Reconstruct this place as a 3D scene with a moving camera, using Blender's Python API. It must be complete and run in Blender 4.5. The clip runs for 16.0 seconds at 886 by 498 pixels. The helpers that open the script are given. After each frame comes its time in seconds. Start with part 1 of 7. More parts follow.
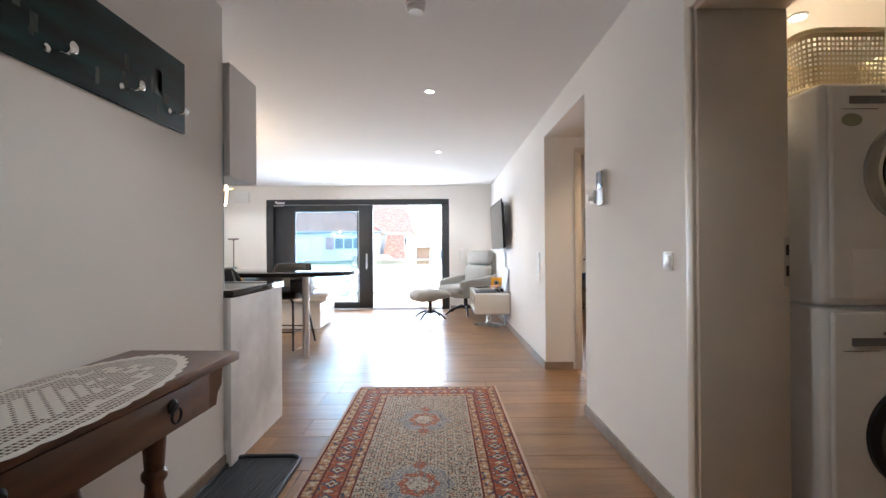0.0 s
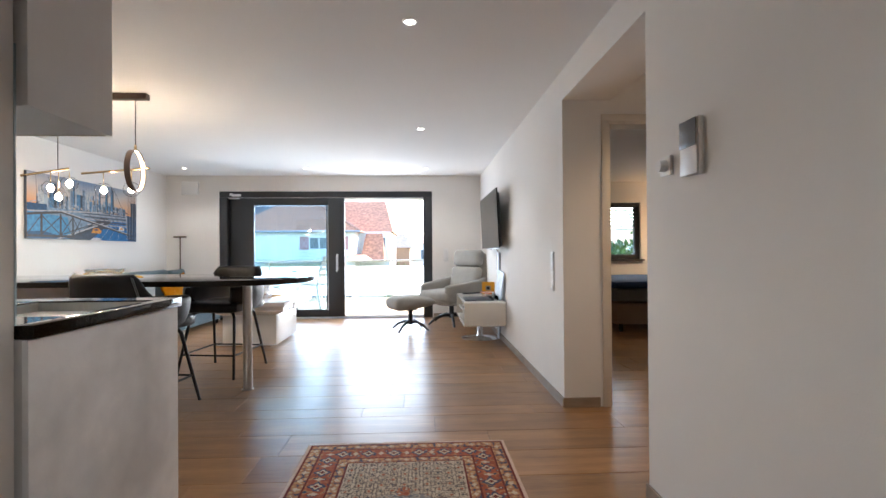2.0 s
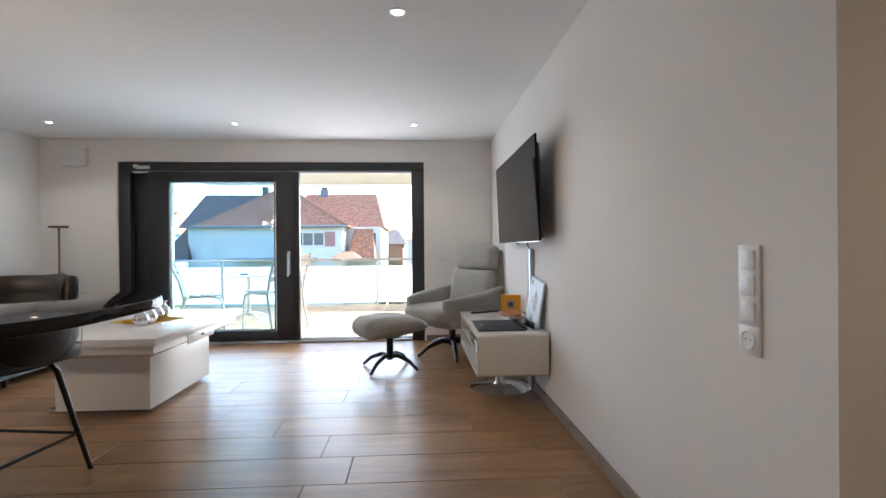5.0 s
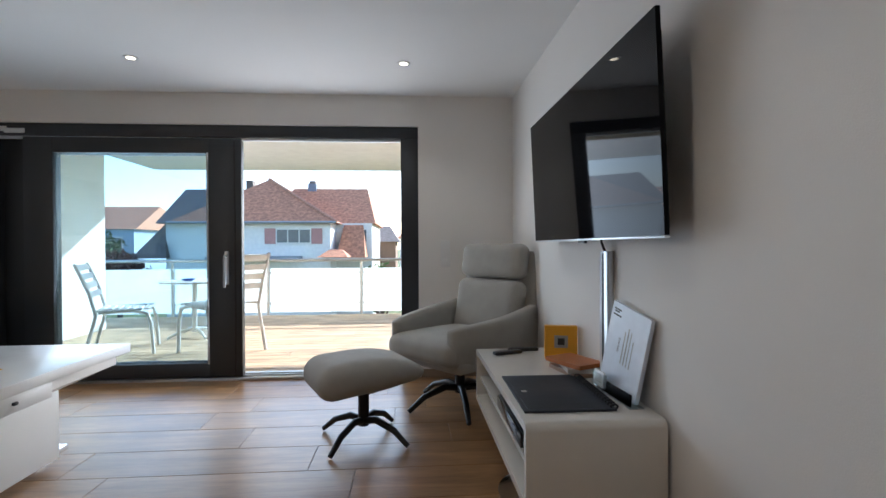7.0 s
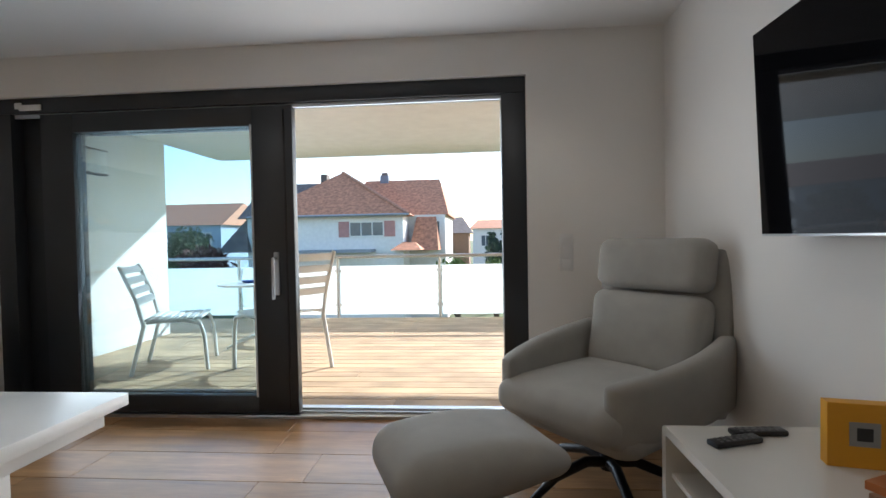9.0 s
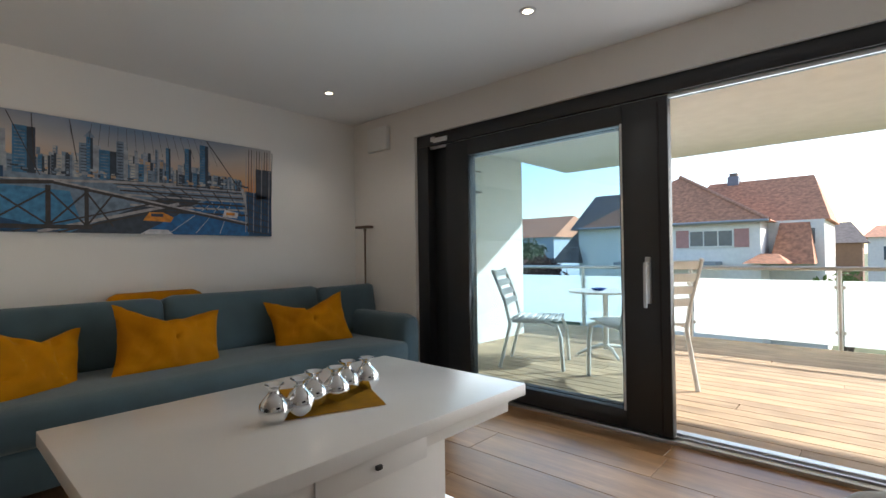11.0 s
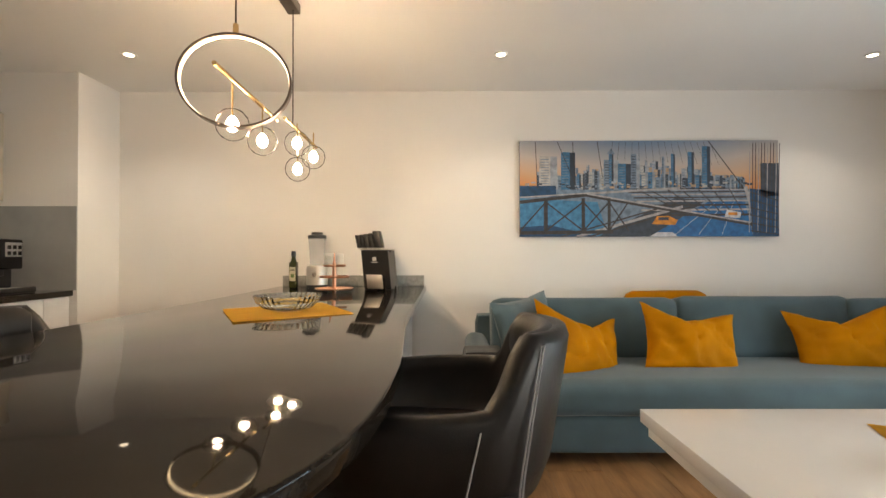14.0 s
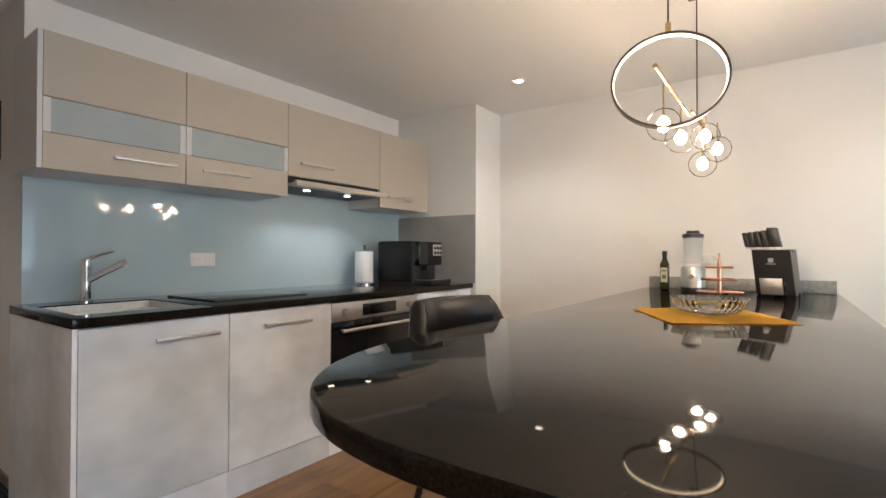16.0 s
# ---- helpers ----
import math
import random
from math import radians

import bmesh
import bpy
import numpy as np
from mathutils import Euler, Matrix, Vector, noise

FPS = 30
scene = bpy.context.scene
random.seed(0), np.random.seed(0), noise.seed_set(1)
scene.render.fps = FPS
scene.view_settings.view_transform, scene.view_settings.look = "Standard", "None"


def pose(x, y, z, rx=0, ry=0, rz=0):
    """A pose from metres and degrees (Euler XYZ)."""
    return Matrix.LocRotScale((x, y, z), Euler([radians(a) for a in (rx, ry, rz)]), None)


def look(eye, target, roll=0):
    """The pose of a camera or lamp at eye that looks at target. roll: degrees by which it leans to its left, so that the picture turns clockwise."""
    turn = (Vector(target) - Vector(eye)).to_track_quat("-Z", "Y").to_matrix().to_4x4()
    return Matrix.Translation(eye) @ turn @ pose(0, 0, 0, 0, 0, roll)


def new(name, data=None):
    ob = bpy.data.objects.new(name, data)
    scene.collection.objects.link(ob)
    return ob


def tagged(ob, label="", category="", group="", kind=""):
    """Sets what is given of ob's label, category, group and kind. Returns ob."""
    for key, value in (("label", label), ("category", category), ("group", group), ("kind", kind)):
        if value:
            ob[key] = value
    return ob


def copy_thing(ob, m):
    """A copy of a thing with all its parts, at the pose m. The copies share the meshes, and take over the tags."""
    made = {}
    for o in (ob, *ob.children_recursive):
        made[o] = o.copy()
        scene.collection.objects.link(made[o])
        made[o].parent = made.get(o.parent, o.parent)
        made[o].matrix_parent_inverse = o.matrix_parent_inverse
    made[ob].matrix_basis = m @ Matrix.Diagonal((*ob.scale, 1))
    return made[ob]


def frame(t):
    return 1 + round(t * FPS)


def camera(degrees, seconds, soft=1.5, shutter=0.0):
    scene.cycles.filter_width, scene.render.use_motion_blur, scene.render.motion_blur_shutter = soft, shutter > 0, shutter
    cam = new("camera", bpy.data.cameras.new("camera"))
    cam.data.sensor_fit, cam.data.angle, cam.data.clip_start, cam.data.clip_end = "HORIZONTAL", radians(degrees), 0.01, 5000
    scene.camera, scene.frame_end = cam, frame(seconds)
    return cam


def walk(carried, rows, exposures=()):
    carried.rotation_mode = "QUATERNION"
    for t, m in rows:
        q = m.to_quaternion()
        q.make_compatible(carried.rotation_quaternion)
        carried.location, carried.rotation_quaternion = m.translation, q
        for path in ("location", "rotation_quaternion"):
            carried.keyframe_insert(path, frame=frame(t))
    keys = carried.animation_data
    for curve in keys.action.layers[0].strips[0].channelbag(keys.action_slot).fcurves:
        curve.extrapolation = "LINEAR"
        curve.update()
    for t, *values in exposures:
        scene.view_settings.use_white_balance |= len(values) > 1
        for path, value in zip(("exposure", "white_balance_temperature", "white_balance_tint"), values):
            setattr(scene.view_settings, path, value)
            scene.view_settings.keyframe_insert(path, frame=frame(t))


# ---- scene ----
cam = camera(85.9, 16.0)

PATH = [
    (0, (0.02, 0.339, 1.124), (0.03, 2.339, 1.134), -0.4),
    (0.5, (0.013, 0.486, 1.132), (0.079, 2.485, 1.14), -0.4),
    (1, (0.047, 0.774, 1.132), (0.138, 2.772, 1.136), -0.4),
    (1.5, (0.034, 1.103, 1.131), (0.121, 3.101, 1.134), -0.4),
    (2, (-0.01, 1.487, 1.121), (0.084, 3.484, 1.131), -0.4),
    (2.5, (0.019, 1.875, 1.106), (0.127, 3.872, 1.113), -0.6),
    (3, (0.037, 2.264, 1.129), (0.143, 4.261, 1.132), -0.5),
    (3.5, (0.008, 2.656, 1.123), (0.109, 4.653, 1.121), -0.5),
    (4, (0.008, 3.014, 1.14), (0.117, 5.011, 1.131), -0.5),
    (4.5, (0.071, 3.431, 1.108), (0.181, 5.428, 1.106), -0.5),
    (7, (0.113, 5.502, 1.126), (0.253, 7.497, 1.113), -0.3),
    (7.5, (0.127, 5.904, 1.125), (0.266, 7.899, 1.111), -0.4),
    (8, (0.066, 6.275, 1.19), (0.186, 8.271, 1.147), -0.6),
    (10.5, (-0.339, 6.729, 1.116), (-1.37, 8.443, 1.134), -0.9),
    (11, (-0.414, 6.685, 1.12), (-1.758, 8.166, 1.144), -0.8),
    (11.5, (-0.465, 6.623, 1.122), (-2.057, 7.833, 1.15), -0.7),
    (12, (-0.498, 6.547, 1.136), (-2.262, 7.489, 1.16), -0.5),
    (12.5, (-0.544, 6.465, 1.134), (-2.412, 7.18, 1.159), -0.4),
    (13, (-0.591, 6.35, 1.143), (-2.526, 6.856, 1.17), -0.3),
    (13.5, (-0.609, 6.272, 1.148), (-2.589, 6.549, 1.176), -0.2),
    (14, (-0.6, 6.184, 1.161), (-2.6, 6.173, 1.185), -0.1),
    (14.5, (-0.586, 6.13, 1.161), (-2.563, 5.828, 1.186), -0.0),
    (15, (-0.553, 6.039, 1.162), (-2.465, 5.453, 1.187), 0.0),
    (15.5, (-0.496, 5.896, 1.158), (-2.283, 4.997, 1.18), 0.1),
    (16, (-0.457, 5.766, 1.164), (-2.081, 4.598, 1.186), 0.1),
]
EXPOSURE = [(0, 3.55, 5600, 10), (1.5, 3.15, 5650, 10), (3.5, 2.65, 6000, 10), (4.7, 2.4, 5850, 10), (7, 1.65, 5650, 9), (8.2, 1.5, 5850, 9),
            (10.5, 1.25, 6150, 10), (11.2, 1.35, 6350, 10), (12, 2.0, 6900, 10), (13, 2.4, 7100, 10), (14, 2.5, 6800, 10), (16, 2.65, 5850, 10)]
walk(cam, [(t, look(eye, target, roll)) for t, eye, target, roll in PATH], EXPOSURE)

# ---- world and light ----
SUN_EL, SUN_AZ = radians(28), radians(36)      # azimuth from +y towards +x
world = bpy.data.worlds.new("sky")
scene.world = world
world.use_nodes = True
wn = world.node_tree.nodes
sky = wn.new("ShaderNodeTexSky")
sky.sky_type, sky.sun_disc = "NISHITA", False
sky.sun_elevation, sky.sun_rotation = SUN_EL, SUN_AZ
sky.air_density, sky.dust_density, sky.ozone_density = 1.0, 1.2, 1.0
world.node_tree.links.new(sky.outputs[0], wn["Background"].inputs[0])
wn["Background"].inputs[1].default_value = 0.15


def lamp(name, kind, m, power, colour, **kw):
    d = bpy.data.lights.new(name, kind)
    d.energy, d.color = power, colour
    for k, v in kw.items():
        if k == "size": d.size = v
        if k == "size_y": d.shape, d.size_y = "RECTANGLE", v
        if k == "angle": d.angle = v
        if k == "radius": d.shadow_soft_size = v
        if k == "cone": d.spot_size, d.spot_blend = radians(v), 0.6
    ob = new(name, d)
    ob.matrix_world = m
    return ob


lamp("sun", "SUN", look((0, 0, 0), (-math.sin(SUN_AZ) * math.cos(SUN_EL), -math.cos(SUN_AZ) * math.cos(SUN_EL), -math.sin(SUN_EL))),
     4.0, (1.0, 0.93, 0.83), angle=radians(0.5))
# added fill lamp in the door opening, stands in for sky and deck bounce
lamp("door_sky_fill", "AREA", look((-1.45, 9.72, 1.1), (-1.45, 0, 3.0)), 13, (0.84, 0.92, 1.0), size=3.0, size_y=1.9)

# ---- materials ----
MATS = {}


def mat(name, col, rough=0.5, metal=0.0, vary=0.08, scale=6.0, bump=0.0, bscale=60.0, stretch=(1, 1, 1), coat=0.0, emit=0.0,
        trans=0.0, spec=0.5, random_tint=0.0, alpha=1.0, sheen=0.0):
    if name in MATS:
        return MATS[name]
    m = bpy.data.materials.new(name)
    m.use_nodes = True
    n, l = m.node_tree.nodes, m.node_tree.links
    b = n["Principled BSDF"]
    b.inputs["Roughness"].default_value, b.inputs["Metallic"].default_value = rough, metal
    b.inputs["Specular IOR Level"].default_value = spec
    b.inputs["Coat Weight"].default_value = coat
    b.inputs["Coat Roughness"].default_value = 0.08
    b.inputs["Transmission Weight"].default_value = trans
    b.inputs["Sheen Weight"].default_value = sheen
    b.inputs["Alpha"].default_value = alpha
    tc, mp = n.new("ShaderNodeTexCoord"), n.new("ShaderNodeMapping")
    mp.inputs["Scale"].default_value = stretch
    l.new(tc.outputs["Object"], mp.inputs[0])
    no, ra = n.new("ShaderNodeTexNoise"), n.new("ShaderNodeValToRGB")
    no.inputs["Scale"].default_value, no.inputs["Detail"].default_value = scale, 6
    l.new(mp.outputs[0], no.inputs["Vector"])
    lo = [max(0, c * (1 - vary)) for c in col]
    hi = [min(1, c * (1 + vary)) for c in col]
    ra.color_ramp.elements[0].color, ra.color_ramp.elements[1].color = (*lo, 1), (*hi, 1)
    ra.color_ramp.elements[0].position, ra.color_ramp.elements[1].position = 0.3, 0.7
    l.new(no.outputs[0], ra.inputs[0])
    out = ra.outputs[0]
    if random_tint:
        oi, hs, mr = n.new("ShaderNodeObjectInfo"), n.new("ShaderNodeHueSaturation"), n.new("ShaderNodeMapRange")
        mr.inputs["To Min"].default_value, mr.inputs["To Max"].default_value = 1 - random_tint, 1 + random_tint
        l.new(oi.outputs["Random"], mr.inputs[0]); l.new(mr.outputs[0], hs.inputs["Value"]); l.new(out, hs.inputs["Color"])
        out = hs.outputs[0]
    l.new(out, b.inputs["Base Color"])
    rr = n.new("ShaderNodeMapRange")
    rr.inputs["To Min"].default_value, rr.inputs["To Max"].default_value = rough * 0.85, min(1, rough * 1.15)
    l.new(no.outputs[0], rr.inputs[0]); l.new(rr.outputs[0], b.inputs["Roughness"])
    if bump:
        n2, bp = n.new("ShaderNodeTexNoise"), n.new("ShaderNodeBump")
        n2.inputs["Scale"].default_value, n2.inputs["Detail"].default_value = bscale, 4
        l.new(mp.outputs[0], n2.inputs["Vector"])
        bp.inputs["Strength"].default_value, bp.inputs["Distance"].default_value = bump, 0.004
        l.new(n2.outputs[0], bp.inputs["Height"]); l.new(bp.outputs[0], b.inputs["Normal"])
    if emit:
        b.inputs["Emission Strength"].default_value = emit
        b.inputs["Emission Color"].default_value = (*col, 1)
    MATS[name] = m
    return m


def wood_floor(name, dark, light, rough=0.33, spec=0.5):
    """Wood-look plank: long grain along x, tone by plank, darker knots and streaks."""
    m = bpy.data.materials.new(name)
    m.use_nodes = True
    n, l = m.node_tree.nodes, m.node_tree.links
    b = n["Principled BSDF"]
    tc, mp, oi = n.new("ShaderNodeTexCoord"), n.new("ShaderNodeMapping"), n.new("ShaderNodeObjectInfo")
    ad = n.new("ShaderNodeVectorMath"); ad.operation = "ADD"
    mul = n.new("ShaderNodeVectorMath"); mul.operation = "SCALE"
    mul.inputs[0].default_value = (37, 23, 11)
    l.new(oi.outputs["Random"], mul.inputs["Scale"])
    l.new(tc.outputs["Object"], ad.inputs[0]); l.new(mul.outputs[0], ad.inputs[1])
    mp.inputs["Scale"].default_value = (0.9, 9, 9)
    l.new(ad.outputs[0], mp.inputs[0])
    n1, n2, n3 = n.new("ShaderNodeTexNoise"), n.new("ShaderNodeTexNoise"), n.new("ShaderNodeTexNoise")
    n1.inputs["Scale"].default_value, n1.inputs["Detail"].default_value, n1.inputs["Distortion"].default_value = 1.6, 8, 0.6
    n2.inputs["Scale"].default_value, n2.inputs["Detail"].default_value = 14, 5
    n3.inputs["Scale"].default_value, n3.inputs["Detail"].default_value = 2.2, 3
    l.new(mp.outputs[0], n1.inputs["Vector"]); l.new(mp.outputs[0], n2.inputs["Vector"]); l.new(ad.outputs[0], n3.inputs["Vector"])
    ra = n.new("ShaderNodeValToRGB")
    ra.color_ramp.elements[0].color, ra.color_ramp.elements[1].color = (*dark, 1), (*light, 1)
    ra.color_ramp.elements[0].position, ra.color_ramp.elements[1].position = 0.28, 0.68
    mx = n.new("ShaderNodeMath"); mx.operation = "MULTIPLY_ADD"; mx.inputs[1].default_value = 0.3
    l.new(n2.outputs[0], mx.inputs[0]); 
    m2 = n.new("ShaderNodeMath"); m2.operation = "MULTIPLY"; m2.inputs[1].default_value = 0.7
    l.new(n1.outputs[0], m2.inputs[0]); l.new(m2.outputs[0], mx.inputs[2]); l.new(mx.outputs[0], ra.inputs[0])
    hs, mr, m3 = n.new("ShaderNodeHueSaturation"), n.new("ShaderNodeMapRange"), n.new("ShaderNodeMath")
    mr.inputs["To Min"].default_value, mr.inputs["To Max"].default_value = 0.86, 1.12
    l.new(oi.outputs["Random"], mr.inputs[0])
    r3 = n.new("ShaderNodeMapRange"); r3.inputs["From Min"].default_value, r3.inputs["From Max"].default_value = 0.3, 0.6
    r3.inputs["To Min"].default_value, r3.inputs["To Max"].default_value = 0.72, 1.08
    l.new(n3.outputs[0], r3.inputs[0])
    m3.operation = "MULTIPLY"; l.new(mr.outputs[0], m3.inputs[0]); l.new(r3.outputs[0], m3.inputs[1])
    l.new(m3.outputs[0], hs.inputs["Value"]); l.new(ra.outputs[0], hs.inputs["Color"]); l.new(hs.outputs[0], b.inputs["Base Color"])
    rr = n.new("ShaderNodeMapRange"); rr.inputs["To Min"].default_value, rr.inputs["To Max"].default_value = rough - 0.06, rough + 0.08
    l.new(n1.outputs[0], rr.inputs[0]); l.new(rr.outputs[0], b.inputs["Roughness"])
    b.inputs["Specular IOR Level"].default_value = spec
    bp = n.new("ShaderNodeBump"); bp.inputs["Strength"].default_value, bp.inputs["Distance"].default_value = 0.12, 0.002
    l.new(n2.outputs[0], bp.inputs["Height"]); l.new(bp.outputs[0], b.inputs["Normal"])
    return m


def ramp_mat(name, stops, scale, rough=0.7, kind="VORONOI", bump=0.2):
    """A patterned weave: stops (position, colour) over a fine cell pattern."""
    m = bpy.data.materials.new(name)
    m.use_nodes = True
    n, l = m.node_tree.nodes, m.node_tree.links
    b = n["Principled BSDF"]
    tc = n.new("ShaderNodeTexCoord")
    v = n.new("ShaderNodeTexVoronoi"); v.inputs["Scale"].default_value = scale
    v.inputs["Randomness"].default_value = 0.55
    l.new(tc.outputs["Object"], v.inputs["Vector"])
    ra = n.new("ShaderNodeValToRGB")
    e = ra.color_ramp.elements
    ra.color_ramp.interpolation = "CONSTANT" if kind == "VORONOI" else "LINEAR"
    while len(e) < len(stops):
        e.new(0.5)
    for el, (p, c) in zip(e, stops):
        el.position, el.color = p, (*c, 1)
    l.new(v.outputs["Distance"], ra.inputs[0])
    no = n.new("ShaderNodeTexNoise"); no.inputs["Scale"].default_value = 9
    hs, mr = n.new("ShaderNodeHueSaturation"), n.new("ShaderNodeMapRange")
    mr.inputs["To Min"].default_value, mr.inputs["To Max"].default_value = 0.75, 1.25
    l.new(tc.outputs["Object"], no.inputs["Vector"]); l.new(no.outputs[0], mr.inputs[0]); l.new(mr.outputs[0], hs.inputs["Value"])
    l.new(ra.outputs[0], hs.inputs["Color"]); l.new(hs.outputs[0], b.inputs["Base Color"])
    n2, bp = n.new("ShaderNodeTexNoise"), n.new("ShaderNodeBump")
    n2.inputs["Scale"].default_value = 400
    l.new(tc.outputs["Object"], n2.inputs["Vector"]); l.new(n2.outputs[0], bp.inputs["Height"])
    bp.inputs["Strength"].default_value, bp.inputs["Distance"].default_value = bump, 0.003
    l.new(bp.outputs[0], b.inputs["Normal"])
    b.inputs["Roughness"].default_value = rough
    b.inputs["Specular IOR Level"].default_value = 0.15
    return m


def glass_mat(name, tint, rough=0.0, ior=1.45):
    """A thin pane: mostly clear, with a plain gloss."""
    m = bpy.data.materials.new(name)
    m.use_nodes = True
    n, l = m.node_tree.nodes, m.node_tree.links
    n.remove(n["Principled BSDF"])
    t, g, mx, f = n.new("ShaderNodeBsdfTransparent"), n.new("ShaderNodeBsdfGlossy"), n.new("ShaderNodeMixShader"), n.new("ShaderNodeFresnel")
    t.inputs[0].default_value = (*tint, 1)
    g.inputs["Roughness"].default_value = rough
    f.inputs["IOR"].default_value = ior
    l.new(f.outputs[0], mx.inputs[0]); l.new(t.outputs[0], mx.inputs[1]); l.new(g.outputs[0], mx.inputs[2])
    l.new(mx.outputs[0], n["Material Output"].inputs[0])
    return m


WALL = mat("wall_plaster", (0.80, 0.78, 0.75), 0.85, vary=0.025, scale=1.2, bump=0.15, bscale=260)
CEIL = mat("ceiling_plaster", (0.82, 0.81, 0.79), 0.9, vary=0.02, scale=0.9, bump=0.08, bscale=200)
FLOOR = wood_floor("oak_tile", (0.175, 0.085, 0.034), (0.40, 0.225, 0.100), 0.30, 0.5)
GROUT = mat("grout", (0.16, 0.12, 0.09), 0.8, vary=0.1, scale=30)
SKIRT = wood_floor("skirting_oak", (0.20, 0.15, 0.11), (0.33, 0.26, 0.20), 0.45)
ANTHR = mat("anthracite_frame", (0.025, 0.028, 0.032), 0.42, vary=0.06, scale=4, bump=0.05, bscale=500)
RUBBER = mat("black_rubber", (0.012, 0.012, 0.013), 0.6)
STEEL = mat("brushed_steel", (0.58, 0.56, 0.53), 0.38, 1.0, vary=0.06, scale=40, stretch=(1, 1, 0.05))
CHROME = mat("chrome", (0.82, 0.83, 0.84), 0.06, 1.0, vary=0.01)
ALU = mat("aluminium", (0.62, 0.64, 0.66), 0.35, 1.0, vary=0.03)
KIT_BASE = wood_floor("pale_cabinet_front", (0.82, 0.825, 0.84), (0.89, 0.895, 0.905), 0.45)
KIT_TOP = mat("cashmere_cabinet_front", (0.53, 0.47, 0.385), 0.5, vary=0.02, scale=12, stretch=(1, 1, 8))
KIT_WHITE = mat("white_cabinet_body", (0.72, 0.71, 0.70), 0.45, vary=0.02)
GRANITE = mat("black_granite", (0.014, 0.0105, 0.0075), 0.045, vary=0.5, scale=160, spec=0.19)
SPLASH = mat("splash_glass", (0.42, 0.52, 0.57), 0.05, vary=0.02, scale=1.5, spec=0.4)
WHITE_GLOSS = mat("white_lacquer", (0.80, 0.79, 0.77), 0.22, vary=0.01, coat=0.0, spec=0.35)
CREAM_LACQ = mat("cream_lacquer", (0.74, 0.71, 0.65), 0.22, vary=0.015, coat=0.3)
SOFA = mat("teal_velour", (0.055, 0.096, 0.115), 0.85, vary=0.16, scale=5, bump=0.35, bscale=420, sheen=0.25)
MUSTARD = mat("mustard_velvet", (0.43, 0.165, 0.0008), 0.6, vary=0.22, scale=4, bump=0.35, bscale=160, sheen=0.0, spec=0.06)
GREY_FAB = mat("grey_upholstery", (0.36, 0.345, 0.31), 0.88, vary=0.07, scale=9, bump=0.4, bscale=500, sheen=0.1)
LEATHER = mat("black_leather", (0.011, 0.0095, 0.009), 0.40, vary=0.3, scale=14, bump=0.18, bscale=320, spec=0.35)
BLACK_MET = mat("black_metal", (0.014, 0.014, 0.015), 0.38, 0.3)
BLACK_PL = mat("black_plastic", (0.013, 0.013, 0.014), 0.35)
BLACK_GL = mat("black_gloss", (0.006, 0.006, 0.007), 0.05, spec=0.6)
WHITE_PL = mat("white_plastic", (0.78, 0.78, 0.77), 0.35, vary=0.01)
DARKWOOD = mat("dark_oak", (0.11, 0.047, 0.022), 0.38, vary=0.45, scale=5, bump=0.2, bscale=60, stretch=(6, 0.6, 6), coat=0.2)
LACE = mat("lace_cotton", (0.72, 0.68, 0.62), 0.9, vary=0.06, scale=60, bump=0.4, bscale=300)
GLASS = glass_mat("window_glass", (0.87, 0.94, 0.97))
CLEAR = glass_mat("clear_glass", (0.985, 0.985, 0.98), 0.02, 1.06)
FROST = mat("frosted_glass", (0.86, 0.92, 0.94), 0.5, vary=0.02)
fn, fl2 = FROST.node_tree.nodes, FROST.node_tree.links
ft, fm = fn.new("ShaderNodeBsdfTranslucent"), fn.new("ShaderNodeMixShader")
ft.inputs[0].default_value, fm.inputs[0].default_value = (0.90, 0.96, 0.98, 1), 0.6
fl2.new(fn["Principled BSDF"].outputs[0], fm.inputs[1]); fl2.new(ft.outputs[0], fm.inputs[2]); fl2.new(fm.outputs[0], fn["Material Output"].inputs[0])
DECK = wood_floor("larch_deck", (0.40, 0.28, 0.17), (0.58, 0.43, 0.28), 0.6)
WARM_LED = mat("warm_led", (1.0, 0.78, 0.48), emit=1.6)
SPOT_LED = mat("spot_led", (1.0, 0.82, 0.58), emit=3)
GOLD = mat("brushed_brass", (0.62, 0.44, 0.22), 0.22, 1.0)
COPPER = mat("copper", (0.78, 0.42, 0.29), 0.28, 1.0)


# ---- mesh helpers ----
def box(bm, a, b, bev=0.0, seg=2):
    r = bmesh.ops.create_cube(bm, size=1)
    vs = r["verts"]
    bmesh.ops.scale(bm, vec=[b[i] - a[i] for i in range(3)], verts=vs)
    bmesh.ops.translate(bm, vec=[(a[i] + b[i]) / 2 for i in range(3)], verts=vs)
    if bev:
        es = list({e for v in vs for e in v.link_edges})
        bmesh.ops.bevel(bm, geom=es, offset=bev, segments=seg, affect="EDGES", profile=0.5)
    return bm


def B(a, b, bev=0.0, seg=2):
    return box(bmesh.new(), a, b, bev, seg)


def lathe(prof, seg=32, bm=None, at=(0, 0, 0), cap=True):
    """Turns a profile of (radius, z) about the z axis."""
    bm = bm or bmesh.new()
    rings = []
    for r, z in prof:
        rings.append([bm.verts.new((at[0] + r * math.cos(2 * math.pi * i / seg), at[1] + r * math.sin(2 * math.pi * i / seg), at[2] + z)) for i in range(seg)])
    for p, q in zip(rings, rings[1:]):
        for i in range(seg):
            bm.faces.new((p[i], p[(i + 1) % seg], q[(i + 1) % seg], q[i]))
    if cap:
        bm.faces.new(rings[0][::-1]); bm.faces.new(rings[-1])
    return bm


